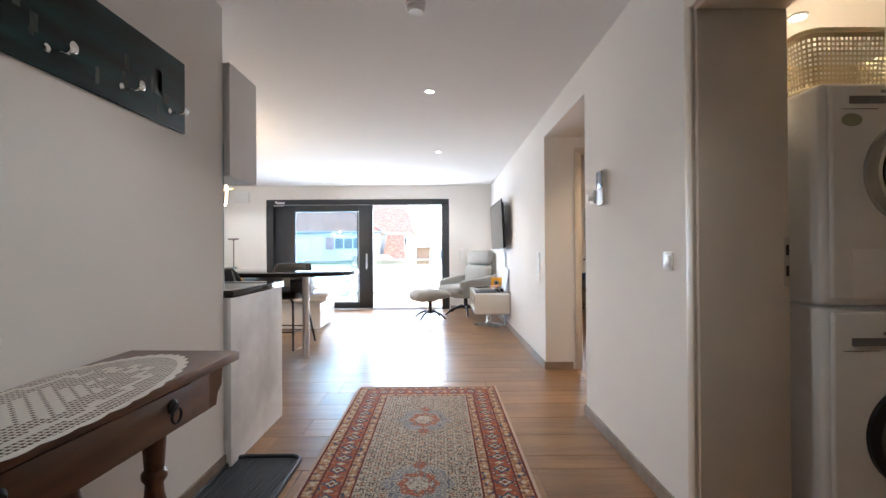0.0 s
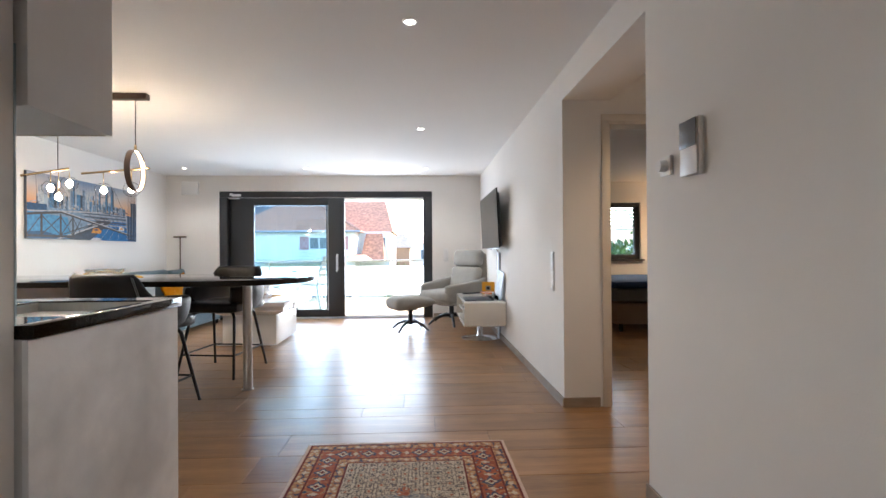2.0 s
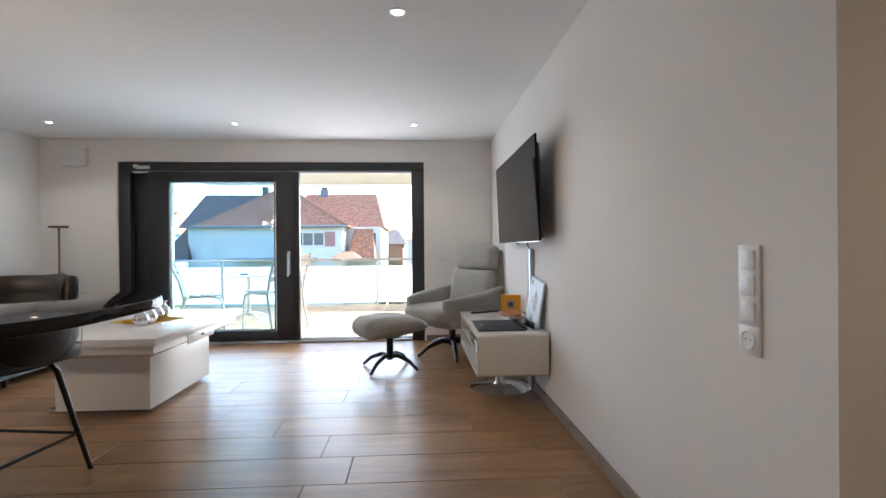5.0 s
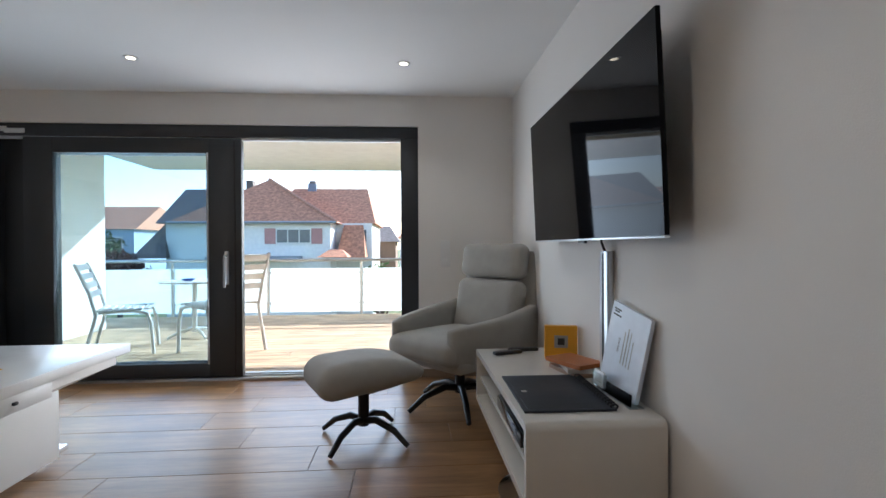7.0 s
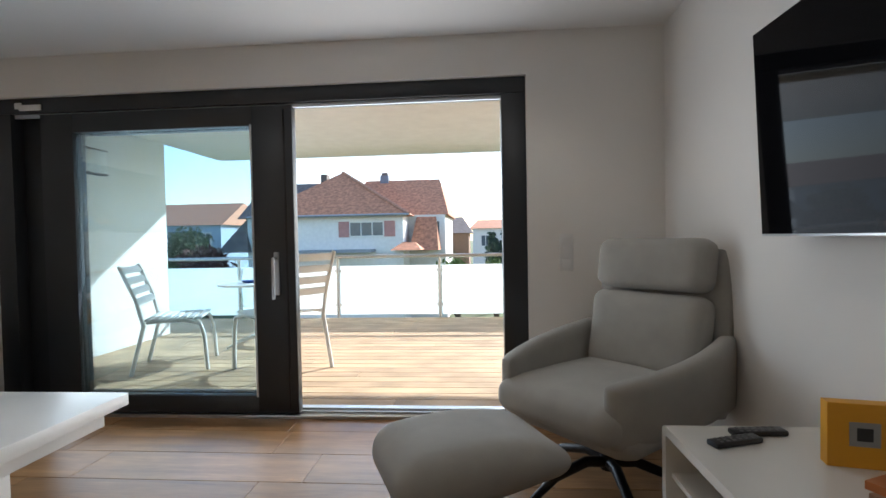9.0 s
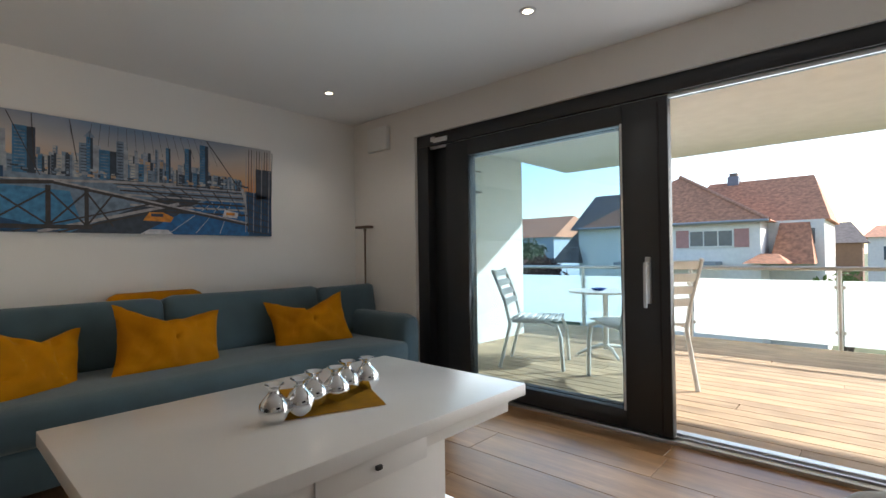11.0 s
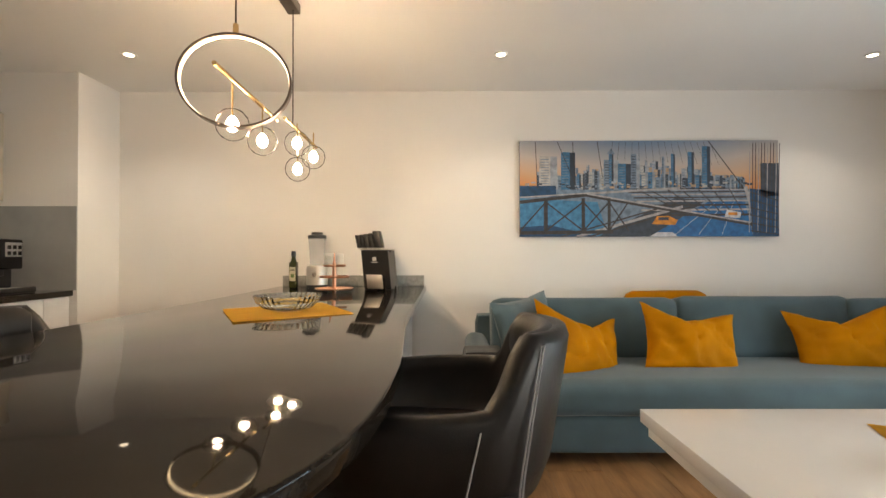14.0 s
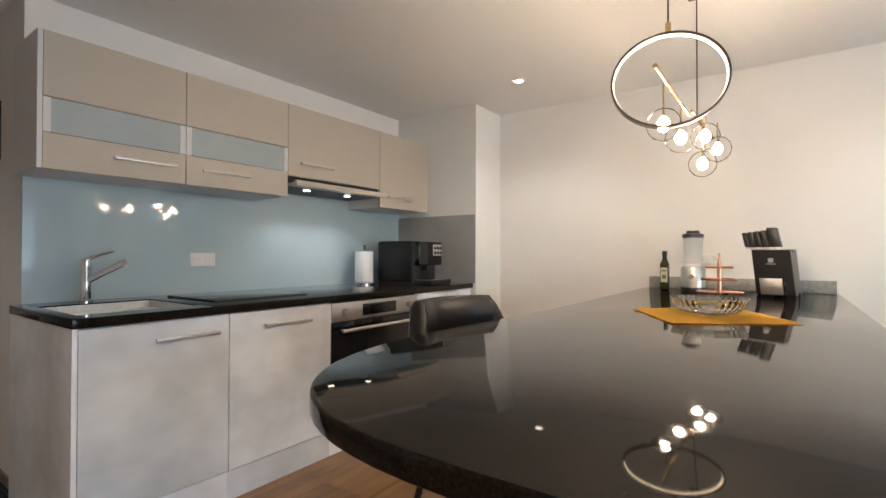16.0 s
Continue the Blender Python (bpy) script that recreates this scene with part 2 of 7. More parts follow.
def tube(pts, r, seg=10, bm=None, closed=False):
    """A round bar along points; r is a radius or one for each point."""
    bm = bm or bmesh.new()
    P = [Vector(p) for p in pts]
    n = len(P)
    rs = r if isinstance(r, (list, tuple)) else [r] * n
    rings, up = [], None
    for i in range(n):
        d = (P[(i + 1) % n] - P[i - 1]) if closed or 0 < i < n - 1 else (P[1] - P[0] if i == 0 else P[-1] - P[-2])
        d.normalize()
        if up is None:
            up = Vector((0, 0, 1)) if abs(d.z) < 0.9 else Vector((1, 0, 0))
        s = d.cross(up).normalized()
        up = s.cross(d).normalized()
        rings.append([bm.verts.new(P[i] + rs[i] * (math.cos(2 * math.pi * k / seg) * s + math.sin(2 * math.pi * k / seg) * up)) for k in range(seg)])
    pairs = list(zip(rings, rings[1:])) + ([(rings[-1], rings[0])] if closed else [])
    for p, q in pairs:
        for k in range(seg):
            bm.faces.new((p[k], p[(k + 1) % seg], q[(k + 1) % seg], q[k]))
    if not closed:
        bm.faces.new(rings[0][::-1]); bm.faces.new(rings[-1])
    return bm


def prism(outline, z0, z1, bev=0.0, bm=None):
    """A plate with the given outline in plan."""
    bm = bm or bmesh.new()
    lo = [bm.verts.new((x, y, z0)) for x, y in outline]
    hi = [bm.verts.new((x, y, z1)) for x, y in outline]
    n = len(outline)
    bm.faces.new(lo[::-1]); top = bm.faces.new(hi)
    for i in range(n):
        bm.faces.new((lo[i], lo[(i + 1) % n], hi[(i + 1) % n], hi[i]))
    bmesh.ops.recalc_face_normals(bm, faces=bm.faces)
    if bev:
        es = [e for e in bm.edges if abs(e.verts[0].co.z - e.verts[1].co.z) < 1e-6]
        bmesh.ops.bevel(bm, geom=es, offset=bev, segments=3, affect="EDGES", profile=0.5)
    return bm


def turned(bm, m):
    bmesh.ops.transform(bm, matrix=m, verts=bm.verts)
    return bm


def pillow(w, h, t, n=14, pinch=0.10, seed=0, dent=0.0, at=0.0):
    """A filled cushion lying in the xz plane: pointed corners, drawn-in sides, soft dents."""
    bm = bmesh.new()
    rows = {}
    for side in (1, -1):
        for i in range(n + 1):
            for j in range(n + 1):
                u, v = 2 * i / n - 1, 2 * j / n - 1
                edge = abs(u) == 1 or abs(v) == 1
                if side == -1 and edge:
                    rows[side, i, j] = rows[1, i, j]
                    continue
                x = w / 2 * u * (1 - pinch * (1 - v * v))
                z = h / 2 * v * (1 - pinch * (1 - u * u))
                y = side * t / 2 * ((1 - u * u) * (1 - v * v)) ** 0.55
                if v > 0:
                    z -= dent * h * v * v * max(0.0, 1 - abs(u - at) / (1 - abs(at) * (1 if (u - at) * at > 0 else -1))) ** 1.15 * (1 - u ** 4)
                k = noise.noise(Vector((x * 6 + seed * 7.3, z * 6, side))) + 0.5 * noise.noise(Vector((x * 17 + seed * 3.1, z * 17, side))) - 0.9 * max(0.0, 1 - 9 * abs(noise.noise(Vector((x * 5 + z * 3 + seed, z * 4 - x * 2, 2.0 * side)))))
                rows[side, i, j] = bm.verts.new((x + 0.004 * k, y * (1 + 0.22 * k) + side * 0.009 * k * (1 - u ** 4) * (1 - v ** 4) + y * ((0.16 * math.sin(7 * math.atan2(u - at, v + 0.3) + seed) * (u * u + v * v) * 0.7 if dent > 0.1 else 0)), z + 0.006 * k))
    for side in (1, -1):
        for i in range(n):
            for j in range(n):
                q = [rows[side, i, j], rows[side, i + 1, j], rows[side, i + 1, j + 1], rows[side, i, j + 1]]
                bm.faces.new(q if side == -1 else q[::-1])
    return bm


def soft_box(a, b, e=0.25, n=10, puff=0.0, seed=0):
    """An upholstered block: a cube pushed to a superellipsoid, with slight waves."""
    bm = bmesh.new()
    bmesh.ops.create_cube(bm, size=2)
    bmesh.ops.subdivide_edges(bm, edges=bm.edges, cuts=n, use_grid_fill=True)
    ctr = Vector([(a[i] + b[i]) / 2 for i in range(3)])
    half = Vector([(b[i] - a[i]) / 2 for i in range(3)])
    r = min(half) * e * 2
    for v in bm.verts:
        c = Vector([v.co[i] * half[i] for i in range(3)])
        inner = Vector([max(-half[i] + r, min(half[i] - r, c[i])) for i in range(3)])
        d = c - inner
        if d.length > 1e-6:
            c = inner + d.normalized() * r
        if puff:
            u = [v.co[i] for i in range(3)]
            c.z += puff * (1 - u[0] ** 2) * (1 - u[1] ** 2) * (1 if u[2] > 0 else 0)
        c += Vector((1, 1, 1)) * 0.004 * noise.noise((c + ctr) * 5 + Vector((seed, 0, 0)))
        v.co = c + ctr
    return bm


def part(name, bm, material, parent=None, label="", smooth=True, angle=40, m=None):
    """Links a bmesh as one mesh object, under a thing or a part."""
    me = bpy.data.meshes.new(name)
    bmesh.ops.recalc_face_normals(bm, faces=bm.faces)
    bm.to_mesh(me)
    bm.free()
    for mt in material if isinstance(material, (list, tuple)) else [material]:
        me.materials.append(mt)
    if smooth:
        me.shade_smooth()
        me.set_sharp_from_angle(angle=radians(angle))
    ob = new(name, me)
    if m is not None:
        ob.matrix_world = m
    if parent:
        ob.parent = parent
    if label:
        tagged(ob, label)
    return ob


def thing(name, label, category, m=None, group="", kind=""):
    ob = new(name)
    ob.empty_display_size = 0.1
    if m is not None:
        ob.matrix_world = m
    return tagged(ob, label, category, group, kind)


def wall(name, bm, material=WALL, label="white plastered wall"):
    return tagged(part(name, bm, material, smooth=False), label, "wall", kind="structure")


# ---- large structure ----
H, XR, XL, YF, YK = 2.41, 1.01, -4.22, 9.59, 2.84     # ceiling, tv wall, picture wall, window wall, kitchen wall
XH, TH = -1.12, 0.35                                  # hall's left wall, thick wall
DX0, DX1, DZ = -3.37, 0.19, 2.15                      # opening to the balcony

wall("wall_west", B((XL - 0.3, YK, 0), (XL, YF + 0.35, H)))
wall("wall_window_left", B((XL, YF, 0), (DX0, YF + 0.35, H)))
wall("wall_window_right", B((DX1, YF, 0), (XR, YF + 0.35, H)))
wall("wall_window_lintel", B((DX0, YF, DZ), (DX1, YF + 0.35, H)))
wall("wall_tv", B((XR, 5.0, 0), (XR + 0.36, YF + 0.35, H)))
wall("wall_kitchen", B((XL - 0.3, YK - 0.2, 0), (XH, YK, H)))
wall("wall_pillar", B((XL, YK, 0), (-3.81, 3.69, H)))
wall("wall_hall_left", B((XH - 0.2, -1.4, 0), (XH, YK - 0.2, H)))
wall("wall_hall_back", B((XH - 0.2, -1.6, 0), (3.4, -1.4, H)))
# hall's right wall with the laundry doorway and the opening to the side passage
LD0, LD1 = 1.36, 2.19
wall("wall_hall_right_near", B((XR, -1.4, 0), (XR + TH, LD0, H)))
wall("wall_hall_right_over_door", B((XR, LD0, 2.08), (XR + TH, LD1, H)))
wall("wall_hall_right_far", B((XR, LD1, 0), (XR + TH, 3.585, H)))
wall("wall_passage_lintel", B((XR, 3.585, 2.2), (XR + TH, 4.85, H)))
wall("wall_laundry_back", B((XR + TH, 3.45, 0), (4.2, 3.585, H)))
wall("wall_laundry_east", B((3.2, -1.4, 0), (3.4, 3.45, H)))
# bedroom wall with its doorway
BD0, BD1 = 1.33, 2.48
wall("wall_bedroom_left", B((XR, 4.85, 0), (BD0, 5.0, H)))
wall("wall_bedroom_over_door", B((BD0, 4.85, 2.06), (BD1, 5.0, H)))
wall("wall_bedroom_right", B((BD1, 4.85, 0), (5.2, 5.0, H)))
wall("wall_passage_east", B((3.4, 3.585, 0), (3.6, 4.85, H)))
BY = 10.3
wall("wall_bedroom_east", B((5.0, 5.0, 0), (5.2, BY, H)))
BW0, BW1, BZ0, BZ1 = 3.05, 4.15, 0.95, 2.02
wall("wall_bedroom_window_left", B((XR + 0.36, BY, 0), (BW0, BY + 0.3, H)))
wall("wall_bedroom_window_right", B((BW1, BY, 0), (5.2, BY + 0.3, H)))
wall("wall_bedroom_window_below", B((BW0, BY, 0), (BW1, BY + 0.3, BZ0)))
wall("wall_bedroom_window_above", B((BW0, BY, BZ1), (BW1, BY + 0.3, H)))
wall("wall_bedroom_return", B((XR + 0.06, YF + 0.35, 0), (XR + 0.36, BY + 0.3, H)))
tagged(part("ceiling", B((XL - 0.3, -1.6, H), (5.2, YF + 0.35, H + 0.25)), CEIL, smooth=False), "white painted flat ceiling", "ceiling", kind="structure")
tagged(part("ceiling_bedroom_end", B((XR + 0.06, YF + 0.35, H), (5.2, BY + 0.3, H + 0.25)), CEIL, smooth=False), "white painted flat ceiling", "ceiling", kind="structure")
floor = tagged(part("floor", B((XL - 0.3, -1.6, -0.2), (5.2, YF + 0.10, -0.006)), GROUT, smooth=False), "wood-look plank tile floor with thin joints", "floor", kind="structure")
tagged(part("floor_bedroom_end", B((XR + 0.06, YF + 0.10, -0.2), (5.2, BY + 0.3, -0.001)), FLOOR, smooth=False), "oak-look floor", "floor", kind="structure")


def skirt(a, b):
    ob = part("baseboard", B(a, b, 0.002, 1), SKIRT, smooth=False)
    tagged(ob, "grey-brown wood-look tile baseboard", "baseboard", kind="structure")


skirt((XR - 0.012, 4.85, 0), (XR, YF, 0.07))
skirt((XR - 0.012, 4.838, 0), (BD0 - 0.06, 4.85, 0.07))
skirt((XR - 0.012, LD1 + 0.09, 0), (XR, 3.585, 0.07))
skirt((XR - 0.012, 3.585, 0), (XR + TH, 3.597, 0.07))
skirt((XH, -1.4, 0), (XH + 0.012, YK, 0.07))
skirt((DX1 + 0.02, YF - 0.012, 0), (XR - 0.012, YF, 0.07))
skirt((XL, YF - 0.012, 0), (DX0 - 0.02, YF, 0.07))
skirt((XL, 3.69, 0), (XL + 0.012, YF - 0.012, 0.07))


# ---- balcony door ----
def balcony_door():
    d = thing("door_1", "anthracite lift-and-slide balcony door, slid half open", "sliding door", kind="structure")
    y0, y1 = YF + 0.03, YF + 0.19
    f = part("door_frame", B((DX0, y0, DZ - 0.10), (DX1, y1, DZ), 0.004), ANTHR, d)
    part("door_frame", B((DX0, y0, 0), (DX0 + 0.13, y1, DZ - 0.10), 0.004), ANTHR, d)
    part("door_frame", B((DX1 - 0.15, y0, 0), (DX1, y1, DZ - 0.10), 0.004), ANTHR, d)
    part("threshold", B((DX0 + 0.13, y0, -0.004), (DX1 - 0.15, y1 + 0.05, 0.022), 0.004), ALU, d, "brushed aluminium sill rail")
    part("track", B((DX0 + 0.13, y0 + 0.05, 0.022), (DX1 - 0.15, y0 + 0.062, 0.034)), STEEL, d)
    part("track", B((DX0 + 0.13, y0 + 0.115, 0.022), (DX1 - 0.15, y0 + 0.127, 0.034)), STEEL, d)
    part("track", B((DX0 + 0.13, y0 + 0.03, DZ - 0.125), (DX1 - 0.15, y0 + 0.045, DZ - 0.10)), ALU, d, "aluminium top guide rail")
    # inner leaf, slid to the left, and the fixed leaf behind it
    for name, x0, x1, ya, yb, lab in (("sliding_leaf", -3.04, -1.30, y0 + 0.01, y0 + 0.075, "sliding leaf with silver lever handle"),
                                      ("fixed_leaf", DX0 + 0.13, -1.50, y0 + 0.085, y0 + 0.15, "")):
        s = 0.23 if name == "sliding_leaf" else 0.40
        leaf = part(name, B((x0, ya, 0.03), (x0 + s, yb, DZ - 0.11), 0.004), ANTHR, d, lab)
        w = 0.27 if name == "sliding_leaf" else 0.12
        part("stile", B((x1 - w, ya, 0.03), (x1, yb, DZ - 0.11), 0.004), ANTHR, leaf)
        part("top_rail", B((x0 + s, ya, DZ - 0.235), (x1 - w, yb, DZ - 0.11), 0.003), ANTHR, leaf)
        part("bottom_rail", B((x0 + s, ya, 0.03), (x1 - w, yb, 0.145), 0.003), ANTHR, leaf)
        ym = (ya + yb) / 2
        g = part("pane", B((x0 + s, ym - 0.004, 0.145), (x1 - w, ym + 0.004, DZ - 0.235)), GLASS, leaf, "clear glass pane", smooth=False)
        g.visible_shadow = False
        if name == "sliding_leaf":
            part("bead", B((x1 - w - 0.012, ya - 0.004, 0.14), (x1 - w, ya, DZ - 0.23)), ALU, leaf)
            part("lip", B((x1 - 0.06, ya - 0.006, 0.06), (x1 - 0.05, ya, DZ - 0.14)), RUBBER, leaf)
            h = part("handle", B((x1 - 0.14, ya - 0.012, 0.81), (x1 - 0.105, ya, 1.09), 0.004), ALU, leaf, "silver lever handle")
            part("lever", tube([(x1 - 0.123, ya - 0.012, 1.05), (x1 - 0.123, ya - 0.055, 1.05), (x1 - 0.123, ya - 0.06, 1.02), (x1 - 0.123, ya - 0.06, 0.79)], 0.011), ALU, h)
    # magnetic contact at the head of the frame
    part("contact", B((DX0 + 0.20, y0 - 0.012, DZ - 0.085), (DX0 + 0.36, y0, DZ - 0.045), 0.006), WHITE_PL, d, "small white door contact")
    part("bracket", B((DX0 + 0.17, y0 - 0.01, DZ - 0.07), (DX0 + 0.22, y0, DZ - 0.03), 0.003), WHITE_PL, d)


balcony_door()


def door_frame(name, label, horizontal, p0, p1, face, depth, height, colour):
    """A painted steel door lining with casings; along x when horizontal, else along y."""
    d = thing(name, label, "door frame", kind="structure")
    c, t = 0.07, 0.03
    def bb(u0, u1, v0, v1, z0, z1):
        return B((u0, v0, z0), (u1, v1, z1), 0.004) if horizontal else B((v0, u0, z0), (v1, u1, z1), 0.004)
    for n, u0, u1 in (("jamb", p0, p0 + t), ("jamb", p1 - t, p1)):
        part(n, bb(u0, u1, face, face + depth, 0, height - t), colour, d)
    part("head", bb(p0, p1, face, face + depth, height - t, height), colour, d)
    for n, u0, u1 in (("casing", p0 - c + t, p0 + 0.012), ("casing", p1 - 0.012, p1 + c - t)):
        part(n, bb(u0, u1, face - 0.014, face, 0, height), colour, d)
    part("casing", bb(p0 - c + t, p1 + c - t, face - 0.014, face, height - 0.012, height + c - t), colour, d)
    return d


LINING = mat("cream_door_lining", (0.66, 0.60, 0.51), 0.42, vary=0.02)
door_frame("door_2", "cream painted bedroom door frame", True, BD0, BD1, 4.85, 0.15, 2.06, LINING)
lf = door_frame("door_3", "cream painted laundry door frame with strike plate", False, LD0, LD1, XR, TH, 2.08, LINING)
part("strike_plate", B((XR + TH - 0.022, LD1 - 0.034, 0.98), (XR + TH - 0.002, LD1 - 0.0295, 1.17), 0.001), STEEL, lf, "brushed steel strike plate")
part("latch_hole", B((XR + TH - 0.017, LD1 - 0.0365, 1.10), (XR + TH - 0.007, LD1 - 0.0335, 1.14)), RUBBER, lf)
part("latch_hole", B((XR + TH - 0.017, LD1 - 0.0365, 1.02), (XR + TH - 0.007, LD1 - 0.0335, 1.06)), RUBBER, lf)


# ---- kitchen ----
def bar_handle(x0, x1, y, z, parent):
    h = part("handle", B((x0, y + 0.022, z - 0.008), (x1, y + 0.034, z + 0.008), 0.003), STEEL, parent, "brushed steel bar handle")
    for x in (x0 + 0.015, x1 - 0.015):
        part("foot", B((x - 0.006, y, z - 0.006), (x + 0.006, y + 0.023, z + 0.006)), STEEL, h)


KF = 3.64       # front of the base cabinets
CT = 0.925      # height of the worktops
def base_unit(x0, x1, hx0=None, hx1=None, lab="pale white kitchen base cabinet with steel handle", kind="door"):
    u = thing("base_cabinet", lab, "cabinet", group="kitchen base cabinets")
    part("body", B((x0, YK + 0.009, 0.14), (x1, KF - 0.022, CT - 0.04)), KIT_WHITE, u, smooth=False)
    part("plinth", B((x0, YK + 0.01, 0), (x1, KF - 0.012, 0.138)), KIT_BASE, u, smooth=False)
    if kind == "door":
        dr = part("door", B((x0 + 0.002, KF - 0.020, 0.145), (x1 - 0.002, KF, CT - 0.045), 0.0015, 1), KIT_BASE, u, smooth=False)
        if hx0 is not None:
            bar_handle(hx0, hx1, KF, CT - 0.12, dr)
    if kind == "drawer":
        z = [0.145, 0.42, 0.70, CT - 0.045]
        for a, b in zip(z, z[1:]):
            dr = part("drawer", B((x0 + 0.002, KF - 0.020, a), (x1 - 0.002, KF, b - 0.004), 0.0015, 1), KIT_BASE, u, smooth=False)
            bar_handle((x0 + x1) / 2 - 0.12, (x0 + x1) / 2 + 0.12, KF, b - 0.06, dr)
    return u


KX = [-1.10, -1.692, -2.31, -3.10, -3.60, -3.808]
tagged(part("end_panel", B((KX[0], YK, 0), (KX[0] + 0.018, KF, CT - 0.04), 0.001, 1), KIT_BASE, smooth=False), "white kitchen cabinet end panel", "cabinet panel")
base_unit(KX[1], KX[0], -1.635, -1.36)
base_unit(KX[2], KX[1], -2.155, -1.87)
base_unit(KX[4], KX[3], kind="drawer", lab="pale white kitchen drawer cabinet with steel handles")
base_unit(KX[5], KX[4], lab="narrow pale white kitchen filler cabinet")

ov = thing("oven", "built-in stainless steel oven with black glass door", "oven")
part("body", B((KX[3] + 0.002, YK + 0.02, 0.14), (KX[2] - 0.002, KF - 0.024, CT - 0.044)), BLACK_PL, ov, smooth=False)
part("plinth", B((KX[3], YK + 0.03, 0), (KX[2], KF - 0.012, 0.136)), KIT_BASE, ov, smooth=False)
part("control_panel", B((KX[3] + 0.004, KF - 0.022, 0.765), (KX[2] - 0.004, KF + 0.002, 0.875), 0.002), STEEL, ov, "brushed steel control panel")
part("display", B((KX[3] + 0.23, KF + 0.002, 0.785), (KX[3] + 0.54, KF + 0.005, 0.855), 0.001), BLACK_GL, ov, "black glass display")
for kx in (KX[2] - 0.10, KX[3] + 0.10):
    part("knob", turned(lathe([(0.021, 0), (0.021, 0.02), (0.017, 0.026)], 20), pose(kx, KF + 0.002, 0.82, -90)), STEEL, ov)
part("door", B((KX[3] + 0.004, KF - 0.022, 0.19), (KX[2] - 0.004, KF + 0.002, 0.758), 0.002), BLACK_GL, ov, "black glass oven door")
part("door_trim", B((KX[3] + 0.004, KF - 0.022, 0.15), (KX[2] - 0.004, KF + 0.002, 0.186), 0.002), STEEL, ov)
oh = part("handle", tube([(KX[3] + 0.05, KF + 0.045, 0.715), (KX[2] - 0.05, KF + 0.045, 0.715)], 0.010), STEEL, ov, "steel towel-rail handle")
for kx in (KX[3] + 0.08, KX[2] - 0.08):
    part("foot", tube([(kx, KF, 0.715), (kx, KF + 0.045, 0.715)], 0.007), STEEL, oh)

# worktop with the sink cut out
SX0, SX1, SY0, SY1 = -1.60, -1.13, YK + 0.20, KF - 0.10
wt = thing("worktop", "polished black granite kitchen worktop", "worktop")
WX0, WX1, WY0, WY1 = -3.808, -1.075, YK + 0.008, KF + 0.025
part("slab", B((WX0, WY0, CT - 0.038), (SX0, WY1, CT), 0.003), GRANITE, wt)
part("slab", B((SX0, WY0, CT - 0.038), (SX1, SY0, CT), 0.0), GRANITE, wt, smooth=False)
part("slab", B((SX0, SY1, CT - 0.038), (SX1, WY1, CT), 0.0), GRANITE, wt, smooth=False)
part("slab", B((SX1, WY0, CT - 0.038), (WX1, WY1, CT), 0.003), GRANITE, wt)
sk = thing("sink", "stainless steel undermount kitchen sink", "sink")
sbm = bmesh.new()
box(sbm, (SX0 + 0.002, SY0 + 0.002, CT - 0.2), (SX1 - 0.002, SY0 + 0.012, CT - 0.006)); box(sbm, (SX0 + 0.002, SY1 - 0.012, CT - 0.2), (SX1 - 0.002, SY1 - 0.002, CT - 0.006))
box(sbm, (SX0 + 0.002, SY0 + 0.012, CT - 0.2), (SX0 + 0.012, SY1 - 0.012, CT - 0.006)); box(sbm, (SX1 - 0.012, SY0 + 0.012, CT - 0.2), (SX1 - 0.002, SY1 - 0.012, CT - 0.006))
box(sbm, (SX0 + 0.002, SY0 + 0.002, CT - 0.212), (SX1 - 0.002, SY1 - 0.002, CT - 0.2))
part("basin", sbm, STEEL, sk, smooth=False)
part("drain", lathe([(0.045, 0), (0.045, 0.003), (0.03, 0.004)], 24, at=((SX0 + SX1) / 2, SY0 + 0.12, CT - 0.2)), CHROME, sk)
fa = thing("faucet", "chrome single-lever kitchen faucet", "faucet", pose(-1.335, 2.97, CT, 0, 0, 58))
part("body", lathe([(0.027, 0), (0.027, 0.012), (0.022, 0.016), (0.022, 0.17), (0.024, 0.18), (0.020, 0.21)], 24), CHROME, fa)
part("spout", tube([(0, 0.0, 0.10), (0, 0.08, 0.15), (0, 0.17, 0.20)], [0.014, 0.015, 0.017], 14), CHROME, fa)
part("aerator", lathe([(0.013, 0), (0.013, 0.02)], 16, at=(0, 0.165, 0.172)), STEEL, fa)
part("lever", tube([(0, 0, 0.21), (0.01, 0.06, 0.235), (0.02, 0.12, 0.25)], [0.012, 0.008, 0.006]), CHROME, fa)
hb = thing("cooktop", "black ceramic glass cooktop with steel frame", "cooktop")
part("glass", B((-2.24, 3.02, CT), (-1.70, 3.50, CT + 0.012), 0.004), BLACK_GL, hb)
for a, b in (((-2.245, 3.015), (-1.695, 3.02)), ((-2.245, 3.50), (-1.695, 3.505))):
    part("rim", B((*a, CT), (*b, CT + 0.010)), BLACK_MET, hb, smooth=False)

# glass splashback
sp = tagged(part("splashback", B((-3.81, YK, CT), (XH + 0.002, YK + 0.007, 1.70)), SPLASH, smooth=False), "pale blue-grey glass kitchen splashback", "splashback", kind="structure")
tagged(part("splashback_side", B((-3.812, YK + 0.007, CT), (-3.805, 3.685, 1.495)), mat("grey_side_panel", (0.36, 0.36, 0.35), 0.35), smooth=False), "grey glass side splashback on the pillar", "splashback", kind="structure")

